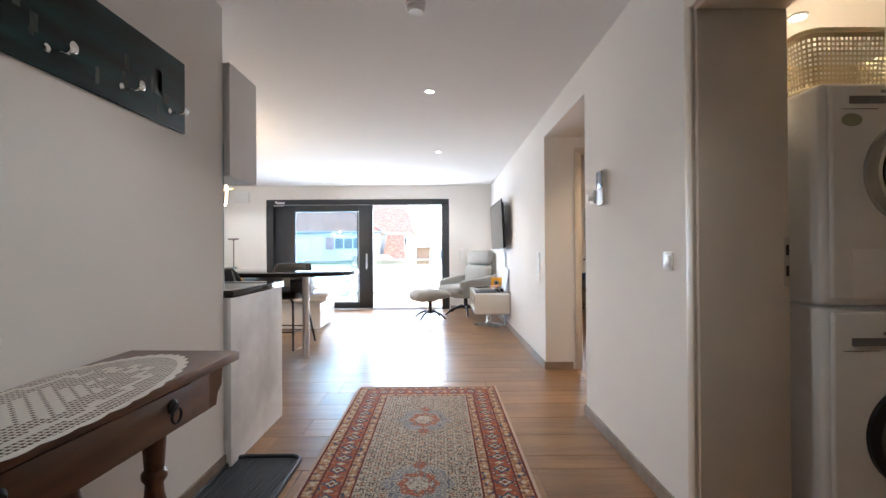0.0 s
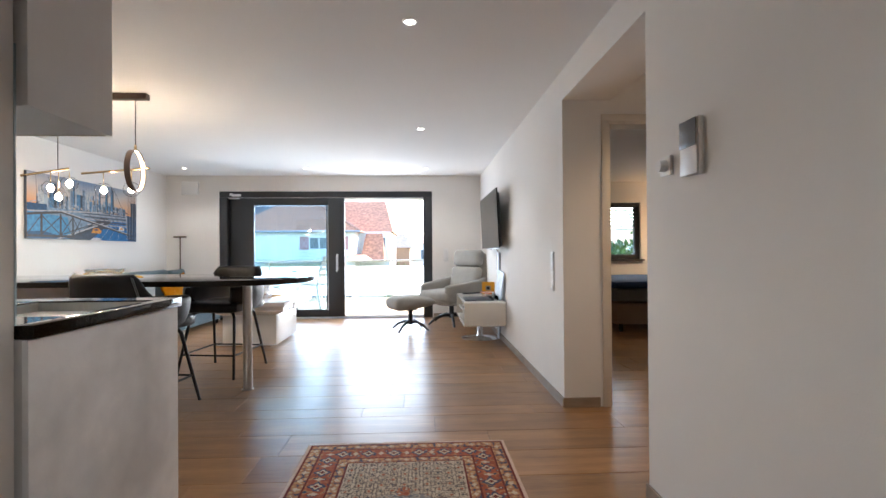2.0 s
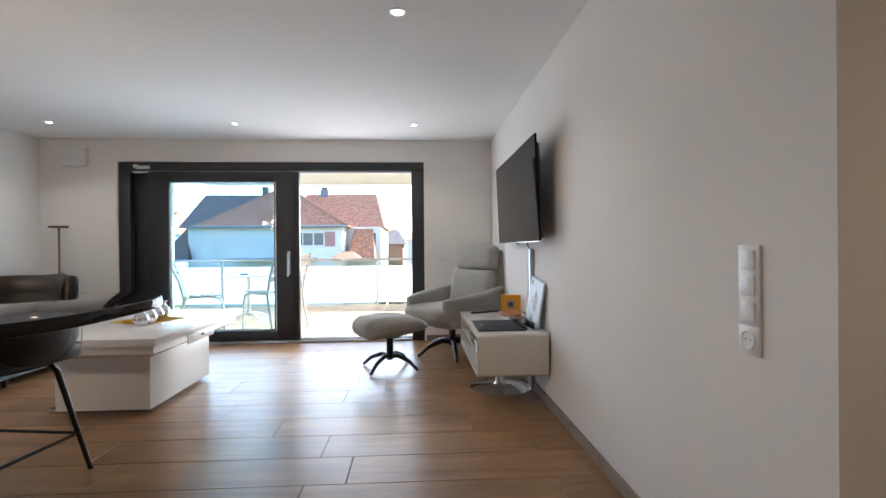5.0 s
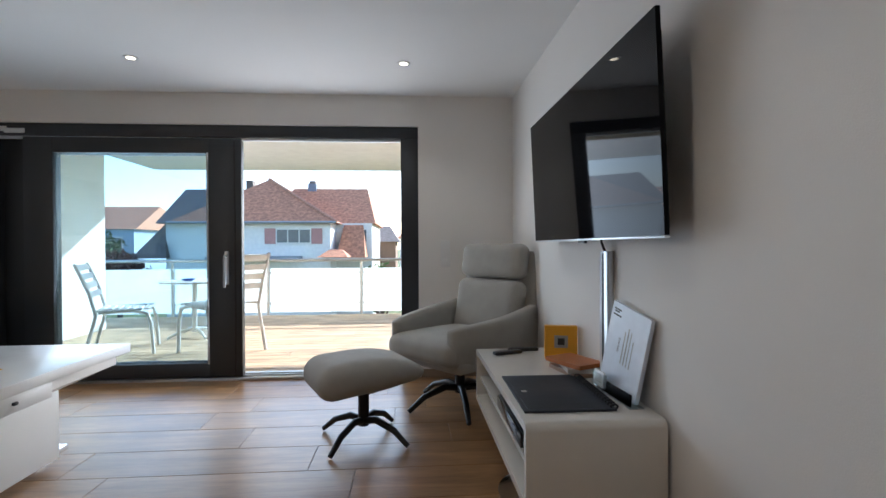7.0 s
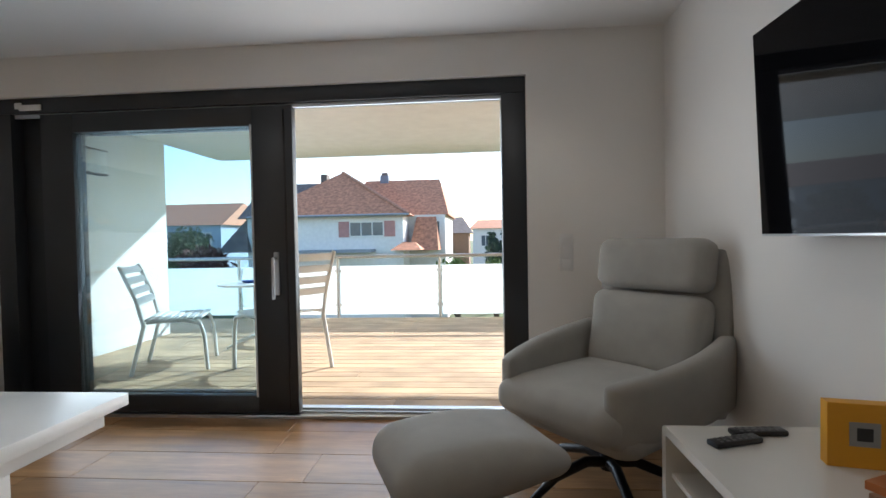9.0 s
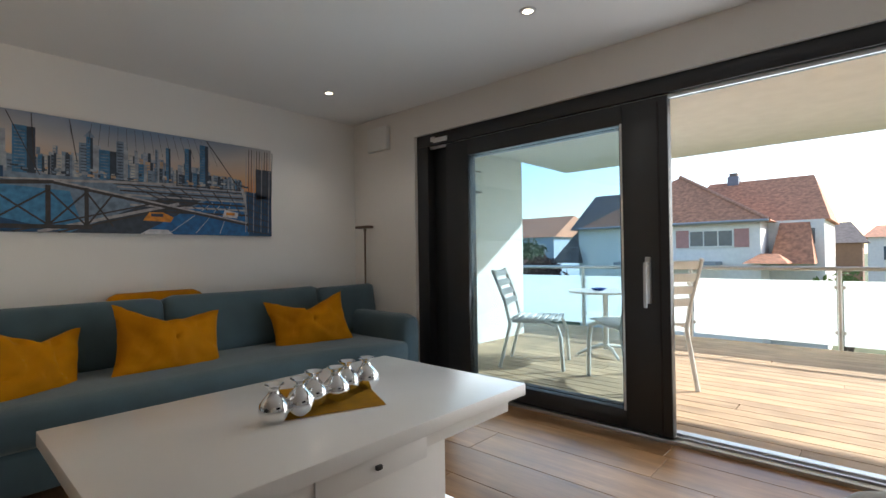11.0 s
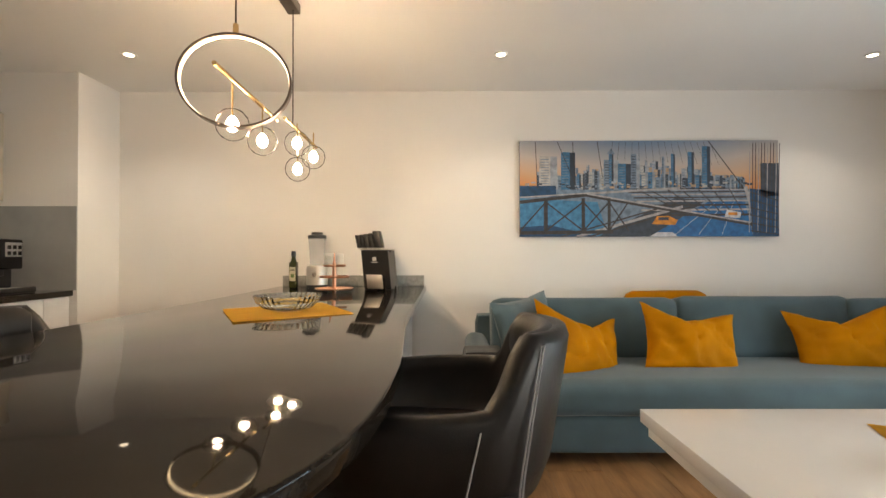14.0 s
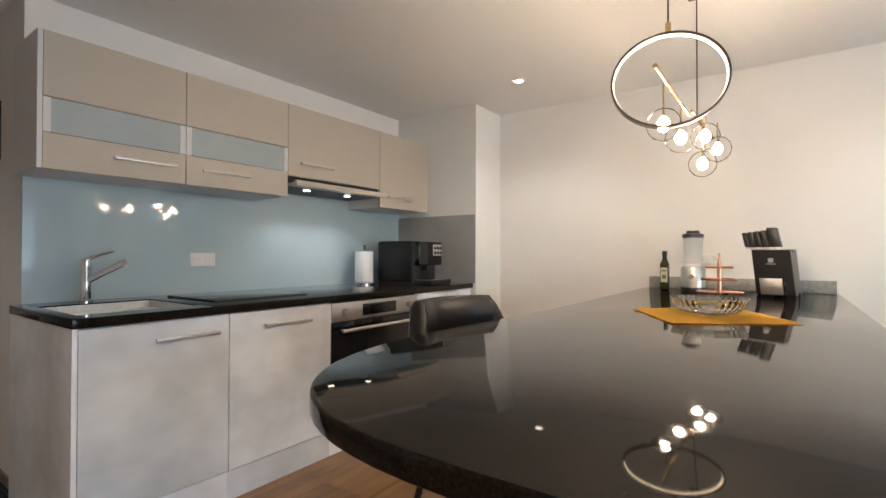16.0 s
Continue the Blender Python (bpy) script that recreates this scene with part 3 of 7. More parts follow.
# wall cabinets
UF, UZ0, UZ1 = 3.20, 1.53, 2.125
UX = [-1.10, -1.70, -2.335, -3.18, -3.78]
FROSTC = mat("cabinet_frosted_glass", (0.42, 0.47, 0.48), 0.22, vary=0.03, scale=3, coat=0.4)
def wall_unit(x0, x1, z0, glass, handle, lab):
    u = thing("wall_cabinet", lab, "cabinet", group="kitchen wall cabinets")
    part("body", B((x0 + 0.001, YK + 0.008, z0), (x1 - 0.001, UF - 0.021, UZ1)), KIT_WHITE, u, smooth=False)
    cuts = [(z0, z0 + 0.155, "flap"), (z0 + 0.159, z0 + 0.308, "glass"), (z0 + 0.312, UZ1, "flap")] if glass else [(z0, UZ1, "flap")]
    for a, b, k in cuts:
        if k == "glass":
            fr = part("glass_flap", B((x0 + 0.03, UF - 0.02, a), (x1 - 0.03, UF - 0.006, b)), FROSTC, u, "frosted glass strip", smooth=False)
            part("edge", B((x0 + 0.002, UF - 0.02, a), (x0 + 0.03, UF, b)), KIT_WHITE, fr, smooth=False)
            part("edge", B((x1 - 0.03, UF - 0.02, a), (x1 - 0.002, UF, b)), KIT_WHITE, fr, smooth=False)
        else:
            f = part("door", B((x0 + 0.002, UF - 0.02, a), (x1 - 0.002, UF, b), 0.0015, 1), KIT_TOP, u, smooth=False)
            if a == z0 and handle:
                bar_handle(*handle, UF, z0 + 0.085, f)
    return u
wall_unit(UX[1], UX[0], UZ0, True, (-1.645, -1.36), "cashmere wall cabinet with frosted glass strip")
wall_unit(UX[2], UX[1], UZ0, True, (-2.06, -1.78), "cashmere wall cabinet with frosted glass strip")
wall_unit(UX[3], UX[2], 1.668, False, (-2.70, -2.42), "cashmere wall cabinet above the cooker hood")
wall_unit(UX[4], UX[3], UZ0, False, (-3.54, -3.25), "cashmere wall cabinet beside the pillar")
fl = thing("filler_panel", "cashmere filler strip beside the wall cabinet", "cabinet panel")
part("panel", B((-3.81, UF - 0.04, UZ0), (UX[4] - 0.002, UF - 0.02, UZ1)), KIT_TOP, fl, smooth=False)
ce = thing("cabinet_end_panel", "cashmere end panel of the wall cabinets", "cabinet panel")
part("panel", B((UX[0], YK, UZ0), (UX[0] + 0.018, UF, UZ1), 0.001, 1), KIT_WHITE, ce, smooth=False)
ho = thing("cooker_hood", "pull-out steel cooker hood under the wall cabinet", "cooker hood")
part("body", B((UX[3] + 0.01, YK + 0.01, 1.60), (UX[2] - 0.01, UF - 0.01, 1.665)), BLACK_MET, ho, smooth=False)
part("visor", B((UX[3] + 0.005, UF - 0.01, 1.60), (UX[2] - 0.005, UF + 0.06, 1.618), 0.002), STEEL, ho)
part("front_bar", B((UX[3] + 0.003, UF + 0.058, 1.595), (UX[2] - 0.003, UF + 0.085, 1.63), 0.003), KIT_TOP, ho)
for hx in (-2.56, -2.93):
    part("lamp", lathe([(0.022, 0), (0.022, 0.003)], 20, at=(hx, 3.10, 1.596)), SPOT_LED, ho, "lit halogen spot")
    lamp("hood_light", "SPOT", look((hx, 3.10, 1.59), (hx, 3.05, 0.9)), 0.9, (1, 0.95, 0.88), radius=0.02, cone=110)


def socket(name, label, m, n=1, colour=WHITE_PL, horizontal=True):
    s = thing(name, label, "socket" if "socket" in name else "switch", m)
    w = 0.071 * n + 0.012
    part("plate", turned(B((-w / 2, 0, -0.041), (w / 2, 0.009, 0.041), 0.003), pose(0, 0, 0) if horizontal else pose(0, 0, 0, 0, 90, 0)), colour, s)
    for i in range(n):
        u = (i - (n - 1) / 2) * 0.071
        c = (u, 0) if horizontal else (0, u)
        if "socket" in name:
            part("insert", turned(lathe([(0.027, 0), (0.027, 0.004), (0.0225, 0.004), (0.0215, 0.0012)], 24), pose(c[0], 0.009, c[1], -90)), colour, s)
            for k in (-0.0095, 0.0095):
                part("pin_hole", turned(lathe([(0.0024, 0), (0.0024, 0.0006)], 10), pose(c[0] + k, 0.0100, c[1], -90)), RUBBER, s)
        else:
            part("rocker", B((c[0] - 0.027, 0.009, c[1] - 0.027), (c[0] + 0.027, 0.013, c[1] + 0.027), 0.002), colour, s)
    return s


socket("wall_socket", "white double wall socket on the splashback", pose(-1.975, YK + 0.007, 1.13), 2)
socket("wall_socket", "white double wall socket above the bar", pose(XL, 5.33, 1.13, 0, 0, -90), 2)

pr = thing("paper_towel_roll", "white paper towel roll on a steel stand", "paper towel", pose(-3.19, 3.02, CT) @ Matrix.Diagonal((1.15, 1.15, 1.08, 1)))
part("stand", lathe([(0.075, 0), (0.075, 0.008), (0.01, 0.012), (0.008, 0.26), (0.012, 0.285)], 28), CHROME, pr)
part("roll", lathe([(0.022, 0.014), (0.062, 0.014), (0.064, 0.02), (0.064, 0.235), (0.062, 0.24), (0.022, 0.24)], 36), mat("paper", (0.82, 0.82, 0.80), 0.95, bump=0.4, bscale=150), pr)
fr = thing("coffee_machine", "black fully automatic coffee machine", "coffee machine", pose(-3.50, 3.24, CT, 0, 0, 4) @ Matrix.Scale(1.06, 4))
part("body", B((-0.155, -0.20, 0.012), (0.155, 0.14, 0.325), 0.018, 3), BLACK_PL, fr)
part("front", B((-0.155, 0.14, 0.14), (0.155, 0.20, 0.32), 0.012, 3), BLACK_GL, fr, "glossy black front panel")
part("panel", B((-0.14, 0.2, 0.215), (-0.02, 0.206, 0.30), 0.003), ALU, fr, "silver button panel")
for i in range(3):
    for j in range(2):
        part("button", B((-0.132 + i * 0.038, 0.206, 0.225 + j * 0.036), (-0.106 + i * 0.038, 0.209, 0.247 + j * 0.036), 0.002), BLACK_GL, fr)
part("spout", B((-0.03, 0.13, 0.10), (0.03, 0.19, 0.16), 0.006), BLACK_PL, fr)
part("drip_tray", B((-0.14, 0.14, 0.0), (0.14, 0.29, 0.035), 0.006), BLACK_PL, fr)
part("grille", B((-0.13, 0.15, 0.035), (0.13, 0.28, 0.039), 0.001), CHROME, fr, "chrome drip grille")
part("base", B((-0.15, -0.19, 0), (0.15, 0.14, 0.014)), BLACK_PL, fr, smooth=False)


# ---- bar counter with rounded end ----
BY0, BY1 = 4.93, 6.035
bar = thing("bar_counter", "polished black granite bar counter with rounded end on steel leg", "bar counter")
cy, ry, cx, rx = (BY0 + BY1) / 2, (BY1 - BY0) / 2 + 0.05, -1.65, 0.75
out = [(XL + 0.004, BY0), (-2.4, BY0)]
for i in range(41):
    a = -math.pi / 2 + math.pi * i / 40
    e = 2 / (3.5 if a > 0 else 2.7)
    out.append((cx + rx * abs(math.cos(a)) ** e, cy + ry * math.copysign(abs(math.sin(a)) ** e, math.sin(a))))
out += [(-2.4, BY1), (XL + 0.004, BY1)]
part("top", prism(out, CT - 0.04, CT, 0.006), GRANITE, bar)
part("upstand", B((XL + 0.002, 4.95, CT), (XL + 0.022, 6.02, CT + 0.08), 0.002), mat("grey_upstand", (0.30, 0.30, 0.28), 0.3, vary=0.2, scale=40), bar, "grey stone upstand against the wall")
part("leg", lathe([(0.05, 0), (0.05, 0.004), (0.036, 0.006), (0.036, CT - 0.05), (0.05, CT - 0.046), (0.05, CT - 0.04)], 28, at=(-1.435, 5.475, 0)), STEEL, bar, "brushed steel tube leg")
bc = thing("bar_base_cabinet", "white base cabinet under the bar counter", "cabinet")
part("body", B((XL + 0.002, 5.60, 0.0), (-2.42, 5.93, CT - 0.041), 0.002), KIT_BASE, bc, smooth=False)
for x in (-2.9, -3.55):
    part("panel_joint", B((x - 0.002, 5.93, 0.1), (x + 0.002, 5.931, CT - 0.05)), RUBBER, bc, smooth=False)


# ---- ceiling spots and pendant ----
RING = mat("spot_ring", (0.75, 0.74, 0.72), 0.3, 0.6)
for i, (sx, sy, w) in enumerate(((-0.09, 1.80, 1), (-0.06, 4.15, 1), (0.0, 6.48, 1), (0.08, 8.86, 1), (-1.756, 8.86, 1), (-3.58, 8.86, 1), (-3.55, 6.53, 1), (-3.53, 4.22, 1))):
    s = thing("ceiling_spot", "small round recessed ceiling spotlight, switched on", "ceiling spot", pose(sx, sy, H), group="recessed ceiling spotlights")
    part("ring", lathe([(0.028, 0.0), (0.028, -0.006), (0.042, -0.006), (0.045, -0.001), (0.045, 0)], 28, cap=False), RING, s)
    part("lens", lathe([(0.0275, -0.002), (0.0275, -0.004)], 24), SPOT_LED, s, "glowing warm lens")
    lamp("spot_light", "SPOT", look((sx, sy, H - 0.012), (sx, sy + 0.001, 0)), 3.4, (1, 0.90, 0.77), radius=0.03, cone=125)

sd = thing("smoke_detector", "white round smoke detector on the ceiling", "smoke detector", pose(-0.10, 2.80, H))
part("base", lathe([(0.055, 0), (0.055, -0.012), (0.05, -0.016)], 32), WHITE_PL, sd)
part("sensor", lathe([(0.047, -0.016), (0.047, -0.034), (0.036, -0.045)], 32), WHITE_PL, sd)

pd = thing("pendant_lamp", "linear pendant lamp with glowing ring, brass rods and bulbs", "pendant lamp", pose(-2.6, 5.43, H))
part("canopy", B((-0.36, -0.032, -0.05), (0.40, 0.032, 0), 0.006), mat("dark_bronze", (0.10, 0.075, 0.06), 0.4, 0.7), pd, "dark bronze ceiling rail")
RX, RZ, RR = 0.30, -0.625, 0.188
RING_M = pose(RX, 0, RZ, 0, 0, 13) @ Matrix.Diagonal((1, 1, 0.87, 1))
def ring_part(r0, r1, w, material, name, label=""):
    bm = bmesh.new()
    seg = 64
    vs = []
    for i in range(seg):
        a = 2 * math.pi * i / seg
        c, s_ = math.cos(a), math.sin(a)
        vs.append([bm.verts.new(RING_M @ Vector((dx, r * c, r * s_))) for r, dx in ((r0, -w), (r1, -w), (r1, w), (r0, w))])
    for i in range(seg):
        p, q = vs[i], vs[(i + 1) % seg]
        for k in range(4):
            bm.faces.new((p[k], p[(k + 1) % 4], q[(k + 1) % 4], q[k]))
    return part(name, bm, material, pd, label, angle=30)
ring_part(RR - 0.002, RR + 0.006, 0.020, mat("bronze_ring", (0.16, 0.12, 0.10), 0.35, 0.8), "ring", "bronze lamp ring")
ring_part(RR - 0.0035, RR - 0.002, 0.010, WARM_LED, "led_strip", "glowing LED strip inside the ring")
CABLE = mat("lamp_cable", (0.04, 0.03, 0.025), 0.6)
part("cable", tube([(RX, 0, -0.05), (RX, 0, RZ + 0.2)], 0.003, 8), CABLE, pd)
part("cable", tube([(-0.31, 0.01, -0.05), (-0.31, 0.01, RZ + 0.02)], 0.003, 8), CABLE, pd)
part("socket", lathe([(0.010, 0), (0.010, 0.035), (0.006, 0.04)], 16, at=(RX, 0, RZ + 0.17)), GOLD, pd)
part("rod", tube([(0.42, -0.02, RZ + 0.02), (-0.12, 0.0, RZ - 0.02)], 0.0085, 14), GOLD, pd, "polished brass rod")
part("rod", tube([(-0.22, 0.0, RZ + 0.02), (-0.62, 0.04, RZ - 0.03)], 0.0085, 14), GOLD, pd, "polished brass rod")
BULB = mat("bulb_glow", (1.0, 0.72, 0.45), emit=62)
for k, (bx, by, bz) in enumerate(((0.28, -0.02, -0.775), (0.05, 0.0, -0.78), (-0.25, 0.05, -0.72), (-0.42, 0.08, -0.75), (-0.32, 0.03, -0.83))):
    gl = part("globe", lathe([(0.014, 0.058), (0.035, 0.049), (0.053, 0.028), (0.060, 0.0), (0.053, -0.028), (0.035, -0.049), (0.012, -0.059)], 28, at=(bx, by, bz)), CLEAR, pd, "clear glass globe")
    gl.visible_shadow = False
    part("bulb", lathe([(0.003, -0.027), (0.014, -0.021), (0.021, -0.007), (0.021, 0.007), (0.014, 0.020), (0.006, 0.030)], 12, at=(bx, by, bz)), BULB, gl, "bright warm bulb")
    part("stem", tube([(bx, by, bz + 0.028), (bx, by, RZ)], 0.0035, 8), GOLD, pd)


# ---- bar stools ----
def stool(m):
    s = thing("bar_stool", "black leather bucket bar stool on black metal legs", "bar stool", m, group="stools at the bar counter")
    # shell: back to -y, open to +y; a low arm line that sweeps up into the tall back
    bm = bmesh.new()
    n, rows = 48, []
    def rim(u):            # u -1..1 from one arm tip to the other
        k = min(1.0, max(0.0, (0.42 - abs(u)) / 0.13))
        return 0.245 - 0.05 * max(0.0, abs(u) - 0.45) + 0.15 * k * k * (3 - 2 * k)
    def outline(u):
        a = u * radians(146)
        dx, dy = math.sin(a), -math.cos(a)
        return 0.335 * math.copysign(abs(dx) ** 0.75, dx), 0.34 * math.copysign(abs(dy) ** 0.75, dy) if dy < 0 else 0.30 * dy
    def shell_at(u, f, z):
        px, py = outline(u)
        lean = 0.14 * max(0.0, z - 0.12) * max(0.0, 1 - abs(u) * 1.6)
        taper = 1 - 0.55 * max(0.0, z - 0.20)
        return (px * f * taper, py * f - lean, 0.58 + z)
    for i in range(n + 1):
        u = 2 * i / n - 1
        h = rim(u)
        rows.append([bm.verts.new(shell_at(u, f, z)) for f, z in ((0.78, 0.0), (0.92, 0.045), (0.99, 0.11), (1.02, h - 0.05), (1.02, h - 0.012), (0.99, h + 0.008), (0.93, h + 0.012), (0.875, h + 0.004), (0.85, h - 0.03), (0.81, 0.12), (0.66, 0.075))])
    for p, q in zip(rows, rows[1:]):
        for k in range(len(p) - 1):
            bm.faces.new((p[k], q[k], q[k + 1], p[k + 1]))
    for col in (rows[0], rows[-1]):
        bm.faces.new(col)
    part("shell", bm, LEATHER, s, angle=70)
    part("seat", soft_box((-0.285, -0.27, 0.575), (0.285, 0.27, 0.675), 0.42, 8, 0.012), LEATHER, s, "padded black leather seat")
    # thick pad along the top of the back
    bm = bmesh.new()
    pts = [shell_at(-0.295 + 0.59 * i / 16, 0.885, 0.32) for i in range(17)]
    tube(pts, [0.030, 0.038] + [0.042] * 13 + [0.038, 0.030], 16, bm)
    for v in bm.verts:
        v.co.z += (v.co.z - 0.90) * 1.1
    part("back_pad", bm, LEATHER, s, "padded leather roll along the backrest", angle=60)
    SEAM = mat("grey_stitching", (0.34, 0.33, 0.32), 0.7)
    for sx in (-1, 1):
        for du in (0.0, 0.012):
            part("seam", tube([shell_at(sx * (0.265 + du + 0.06 * (1 - k / 8)), 1.024, 0.06 + 0.325 * k / 8) for k in range(9)], 0.0020, 6), SEAM, s, "pale double stitching")
        part("seam", tube([shell_at(sx * (0.455 + 0.012 * k), 1.024, 0.225 - 0.05 * k) for k in range(4)], 0.0020, 6), SEAM, s)
    for sx in (-1, 1):
        for sy in (-1, 1):
            leg = part("leg", tube([(sx * 0.14, sy * 0.13, 0.578), (sx * 0.19, sy * 0.17, 0.565), (sx * 0.21, sy * 0.185, 0.53), (sx * 0.27, sy * 0.31, 0.0)], [0.013, 0.014, 0.014, 0.011], 12), BLACK_MET, s)
            part("glide", lathe([(0.013, 0), (0.013, 0.008)], 12, at=(sx * 0.27, sy * 0.31, 0)), RUBBER, leg)
    z = 0.20
    c = [(sx * 0.247, sy * 0.262) for sx, sy in ((-1, -1), (1, -1), (1, 1), (-1, 1))]
    for i in range(4):
        p, q = c[i], c[(i + 1) % 4]
        part("footrest", tube([(*p, z), (*q, z)], 0.008, 10), BLACK_MET, s)
    part("seat_plate", B((-0.16, -0.15, 0.565), (0.16, 0.15, 0.582), 0.003), BLACK_MET, s)
    return s


stool(pose(-2.02, 4.95, 0, 0, 0, -9))
stool(pose(-1.89, 6.12, 0, 0, 0, 172))


# ---- on the bar counter ----
YEL = mat("yellow_runner", (0.64, 0.34, 0.012), 0.85, vary=0.1, scale=20, bump=0.5, bscale=300)
def cloth(name, label, pts, z, material):
    c = thing(name, label, "table runner")
    bm = bmesh.new()
    n = 24
    a, b, d, e = [Vector((*p, 0)) for p in pts]
    g = [[None] * (n + 1) for _ in range(n + 1)]
    for i in range(n + 1):
        for j in range(n + 1):
            u, v = i / n, j / n
            p = a * (1 - u) * (1 - v) + b * u * (1 - v) + d * u * v + e * (1 - u) * v
            g[i][j] = bm.verts.new((p.x, p.y, z + 0.002 + 0.0025 * (0.5 + noise.noise(p * 9))))
    for i in range(n):
        for j in range(n):
            bm.faces.new((g[i][j], g[i + 1][j], g[i + 1][j + 1], g[i][j + 1]))
    bmesh.ops.solidify(bm, geom=bm.faces[:], thickness=0.0015)
    part("cloth", bm, material, c)
    return c
cloth("placemat", "yellow woven placemat on the bar counter", [(-2.65, 5.22), (-2.24, 5.45), (-2.50, 5.82), (-2.93, 5.58)], CT, YEL)
gb = thing("glass_bowl", "ribbed clear glass bowl on the placemat", "bowl", pose(-2.60, 5.52, CT + 0.006) @ Matrix.Diagonal((0.92, 0.92, 0.85, 1)))
bm = bmesh.new()
seg = 72
rings = []
for r, z in ((0.075, 0.0), (0.105, 0.012), (0.135, 0.04), (0.150, 0.070), (0.152, 0.074), (0.147, 0.074), (0.130, 0.045), (0.10, 0.018), (0.07, 0.008)):
    rings.append([bm.verts.new(((r + (0.0035 if i % 2 and 0.09 < r < 0.15 else 0)) * math.cos(2 * math.pi * i / seg), (r + (0.0035 if i % 2 and 0.09 < r < 0.15 else 0)) * math.sin(2 * math.pi * i / seg), z)) for i in range(seg)])
for p, q in zip(rings, rings[1:]):
    for i in range(seg):
        bm.faces.new((p[i], p[(i + 1) % seg], q[(i + 1) % seg], q[i]))
bm.faces.new(rings[0][::-1]); bm.faces.new(rings[-1])
part("bowl", bm, mat("crystal", (0.90, 0.95, 0.96), 0.03, trans=1.0, vary=0.02), gb, angle=20)

ob_ = thing("oil_bottle", "dark green square olive oil bottle with label", "bottle", pose(-4.02, 5.09, CT))
part("glass", B((-0.027, -0.027, 0), (0.027, 0.027, 0.185), 0.006), mat("olive_glass", (0.035, 0.04, 0.012), 0.08, spec=0.6), ob_)
part("neck", lathe([(0.024, 0.183), (0.018, 0.20), (0.014, 0.21), (0.014, 0.235)], 18), MATS["olive_glass"], ob_)
part("cap", lathe([(0.0155, 0.225), (0.0155, 0.262), (0.013, 0.264)], 18), BLACK_PL, ob_)
lb = part("label", B((0.0272, -0.022, 0.05), (0.0282, 0.022, 0.15)), mat("cream_label", (0.55, 0.52, 0.36), 0.6), ob_, "cream label with green print", smooth=False)
part("print", B((0.0283, -0.012, 0.075), (0.0288, 0.012, 0.10)), mat("label_green", (0.10, 0.16, 0.04), 0.6), lb, smooth=False)
part("print", B((0.0283, -0.016, 0.125), (0.0288, 0.016, 0.132)), mat("label_ink", (0.05, 0.05, 0.03), 0.6), lb, smooth=False)

bl = thing("blender", "steel stand blender with clear jug and black lid", "blender", pose(-3.98, 5.27, CT) @ Matrix.Scale(1.15, 4))
part("base", lathe([(0.065, 0), (0.065, 0.02), (0.055, 0.04)], 28), BLACK_PL, bl)
part("motor", lathe([(0.064, 0.02), (0.064, 0.125), (0.056, 0.14)], 32), STEEL, bl, "brushed steel motor housing")
part("jug", lathe([(0.042, 0.14), (0.044, 0.15), (0.054, 0.31), (0.052, 0.31), (0.042, 0.152)], 28, cap=False), mat("jug_plastic", (0.72, 0.74, 0.75), 0.12, alpha=0.18), bl, "clear jug")
part("lid", lathe([(0.056, 0.305), (0.056, 0.325), (0.035, 0.33), (0.033, 0.345)], 28), BLACK_PL, bl)
part("badge", turned(lathe([(0.014, 0), (0.014, 0.002)], 20), pose(0.063, 0, 0.085, 0, 90, 0)), CHROME, bl)

et = thing("cake_stand", "three-tier copper cake stand with pointed finial", "cake stand", pose(-3.78, 5.44, CT) @ Matrix.Scale(1.12, 4))
for z, r in ((0.004, 0.115), (0.075, 0.09), (0.14, 0.068)):
    part("tier", lathe([(0.01, z), (r * 0.92, z), (r, z + 0.009), (r - 0.002, z + 0.011), (r * 0.9, z + 0.004), (0.01, z + 0.004)], 36), COPPER, et)
part("stem", lathe([(0.012, 0), (0.012, 0.15), (0.007, 0.18), (0.003, 0.225)], 16), COPPER, et)

kb = thing("knife_block", "black slanted knife block with knives and steel plate", "knife block", pose(-3.93, 5.72, CT, 0, 0, -12) @ Matrix.Scale(1.25, 4))
def sheared(bm, k):
    for v in bm.verts:
        v.co.y -= k * v.co.z
    return bm
part("block", sheared(B((-0.06, -0.065, 0), (0.06, 0.09, 0.215), 0.003), 0.10), mat("black_block", (0.011, 0.011, 0.011), 0.28), kb, angle=20)
part("steel_top", sheared(B((-0.062, -0.067, 0.215), (0.062, 0.092, 0.222), 0.001), 0.10), STEEL, kb)
part("steel_plate", sheared(B((0.06, -0.045, 0.004), (0.066, 0.045, 0.08), 0.001), 0.10), STEEL, kb, "brushed steel front plate")
part("emblem", B((0.0602, -0.018, 0.155), (0.0612, 0.004, 0.175)), mat("grey_print", (0.45, 0.45, 0.45), 0.5), kb, smooth=False)
part("emblem", B((0.0602, -0.026, 0.146), (0.0612, 0.012, 0.150)), MATS["grey_print"], kb, smooth=False)
for i in range(5):
    ky = -0.062 + i * 0.027
    big = i == 4
    kh = part("knife_handle", sheared(B((-0.02, ky - 0.011, 0.228), (0.024, ky + (0.030 if big else 0.011), 0.30 + (0.022 if big else 0.003 * i)), 0.004), 0.22), BLACK_PL, kb)
    part("bolster", sheared(B((-0.012, ky - 0.009, 0.221), (0.016, ky + 0.009, 0.229)), 0.22), STEEL, kh, smooth=False)


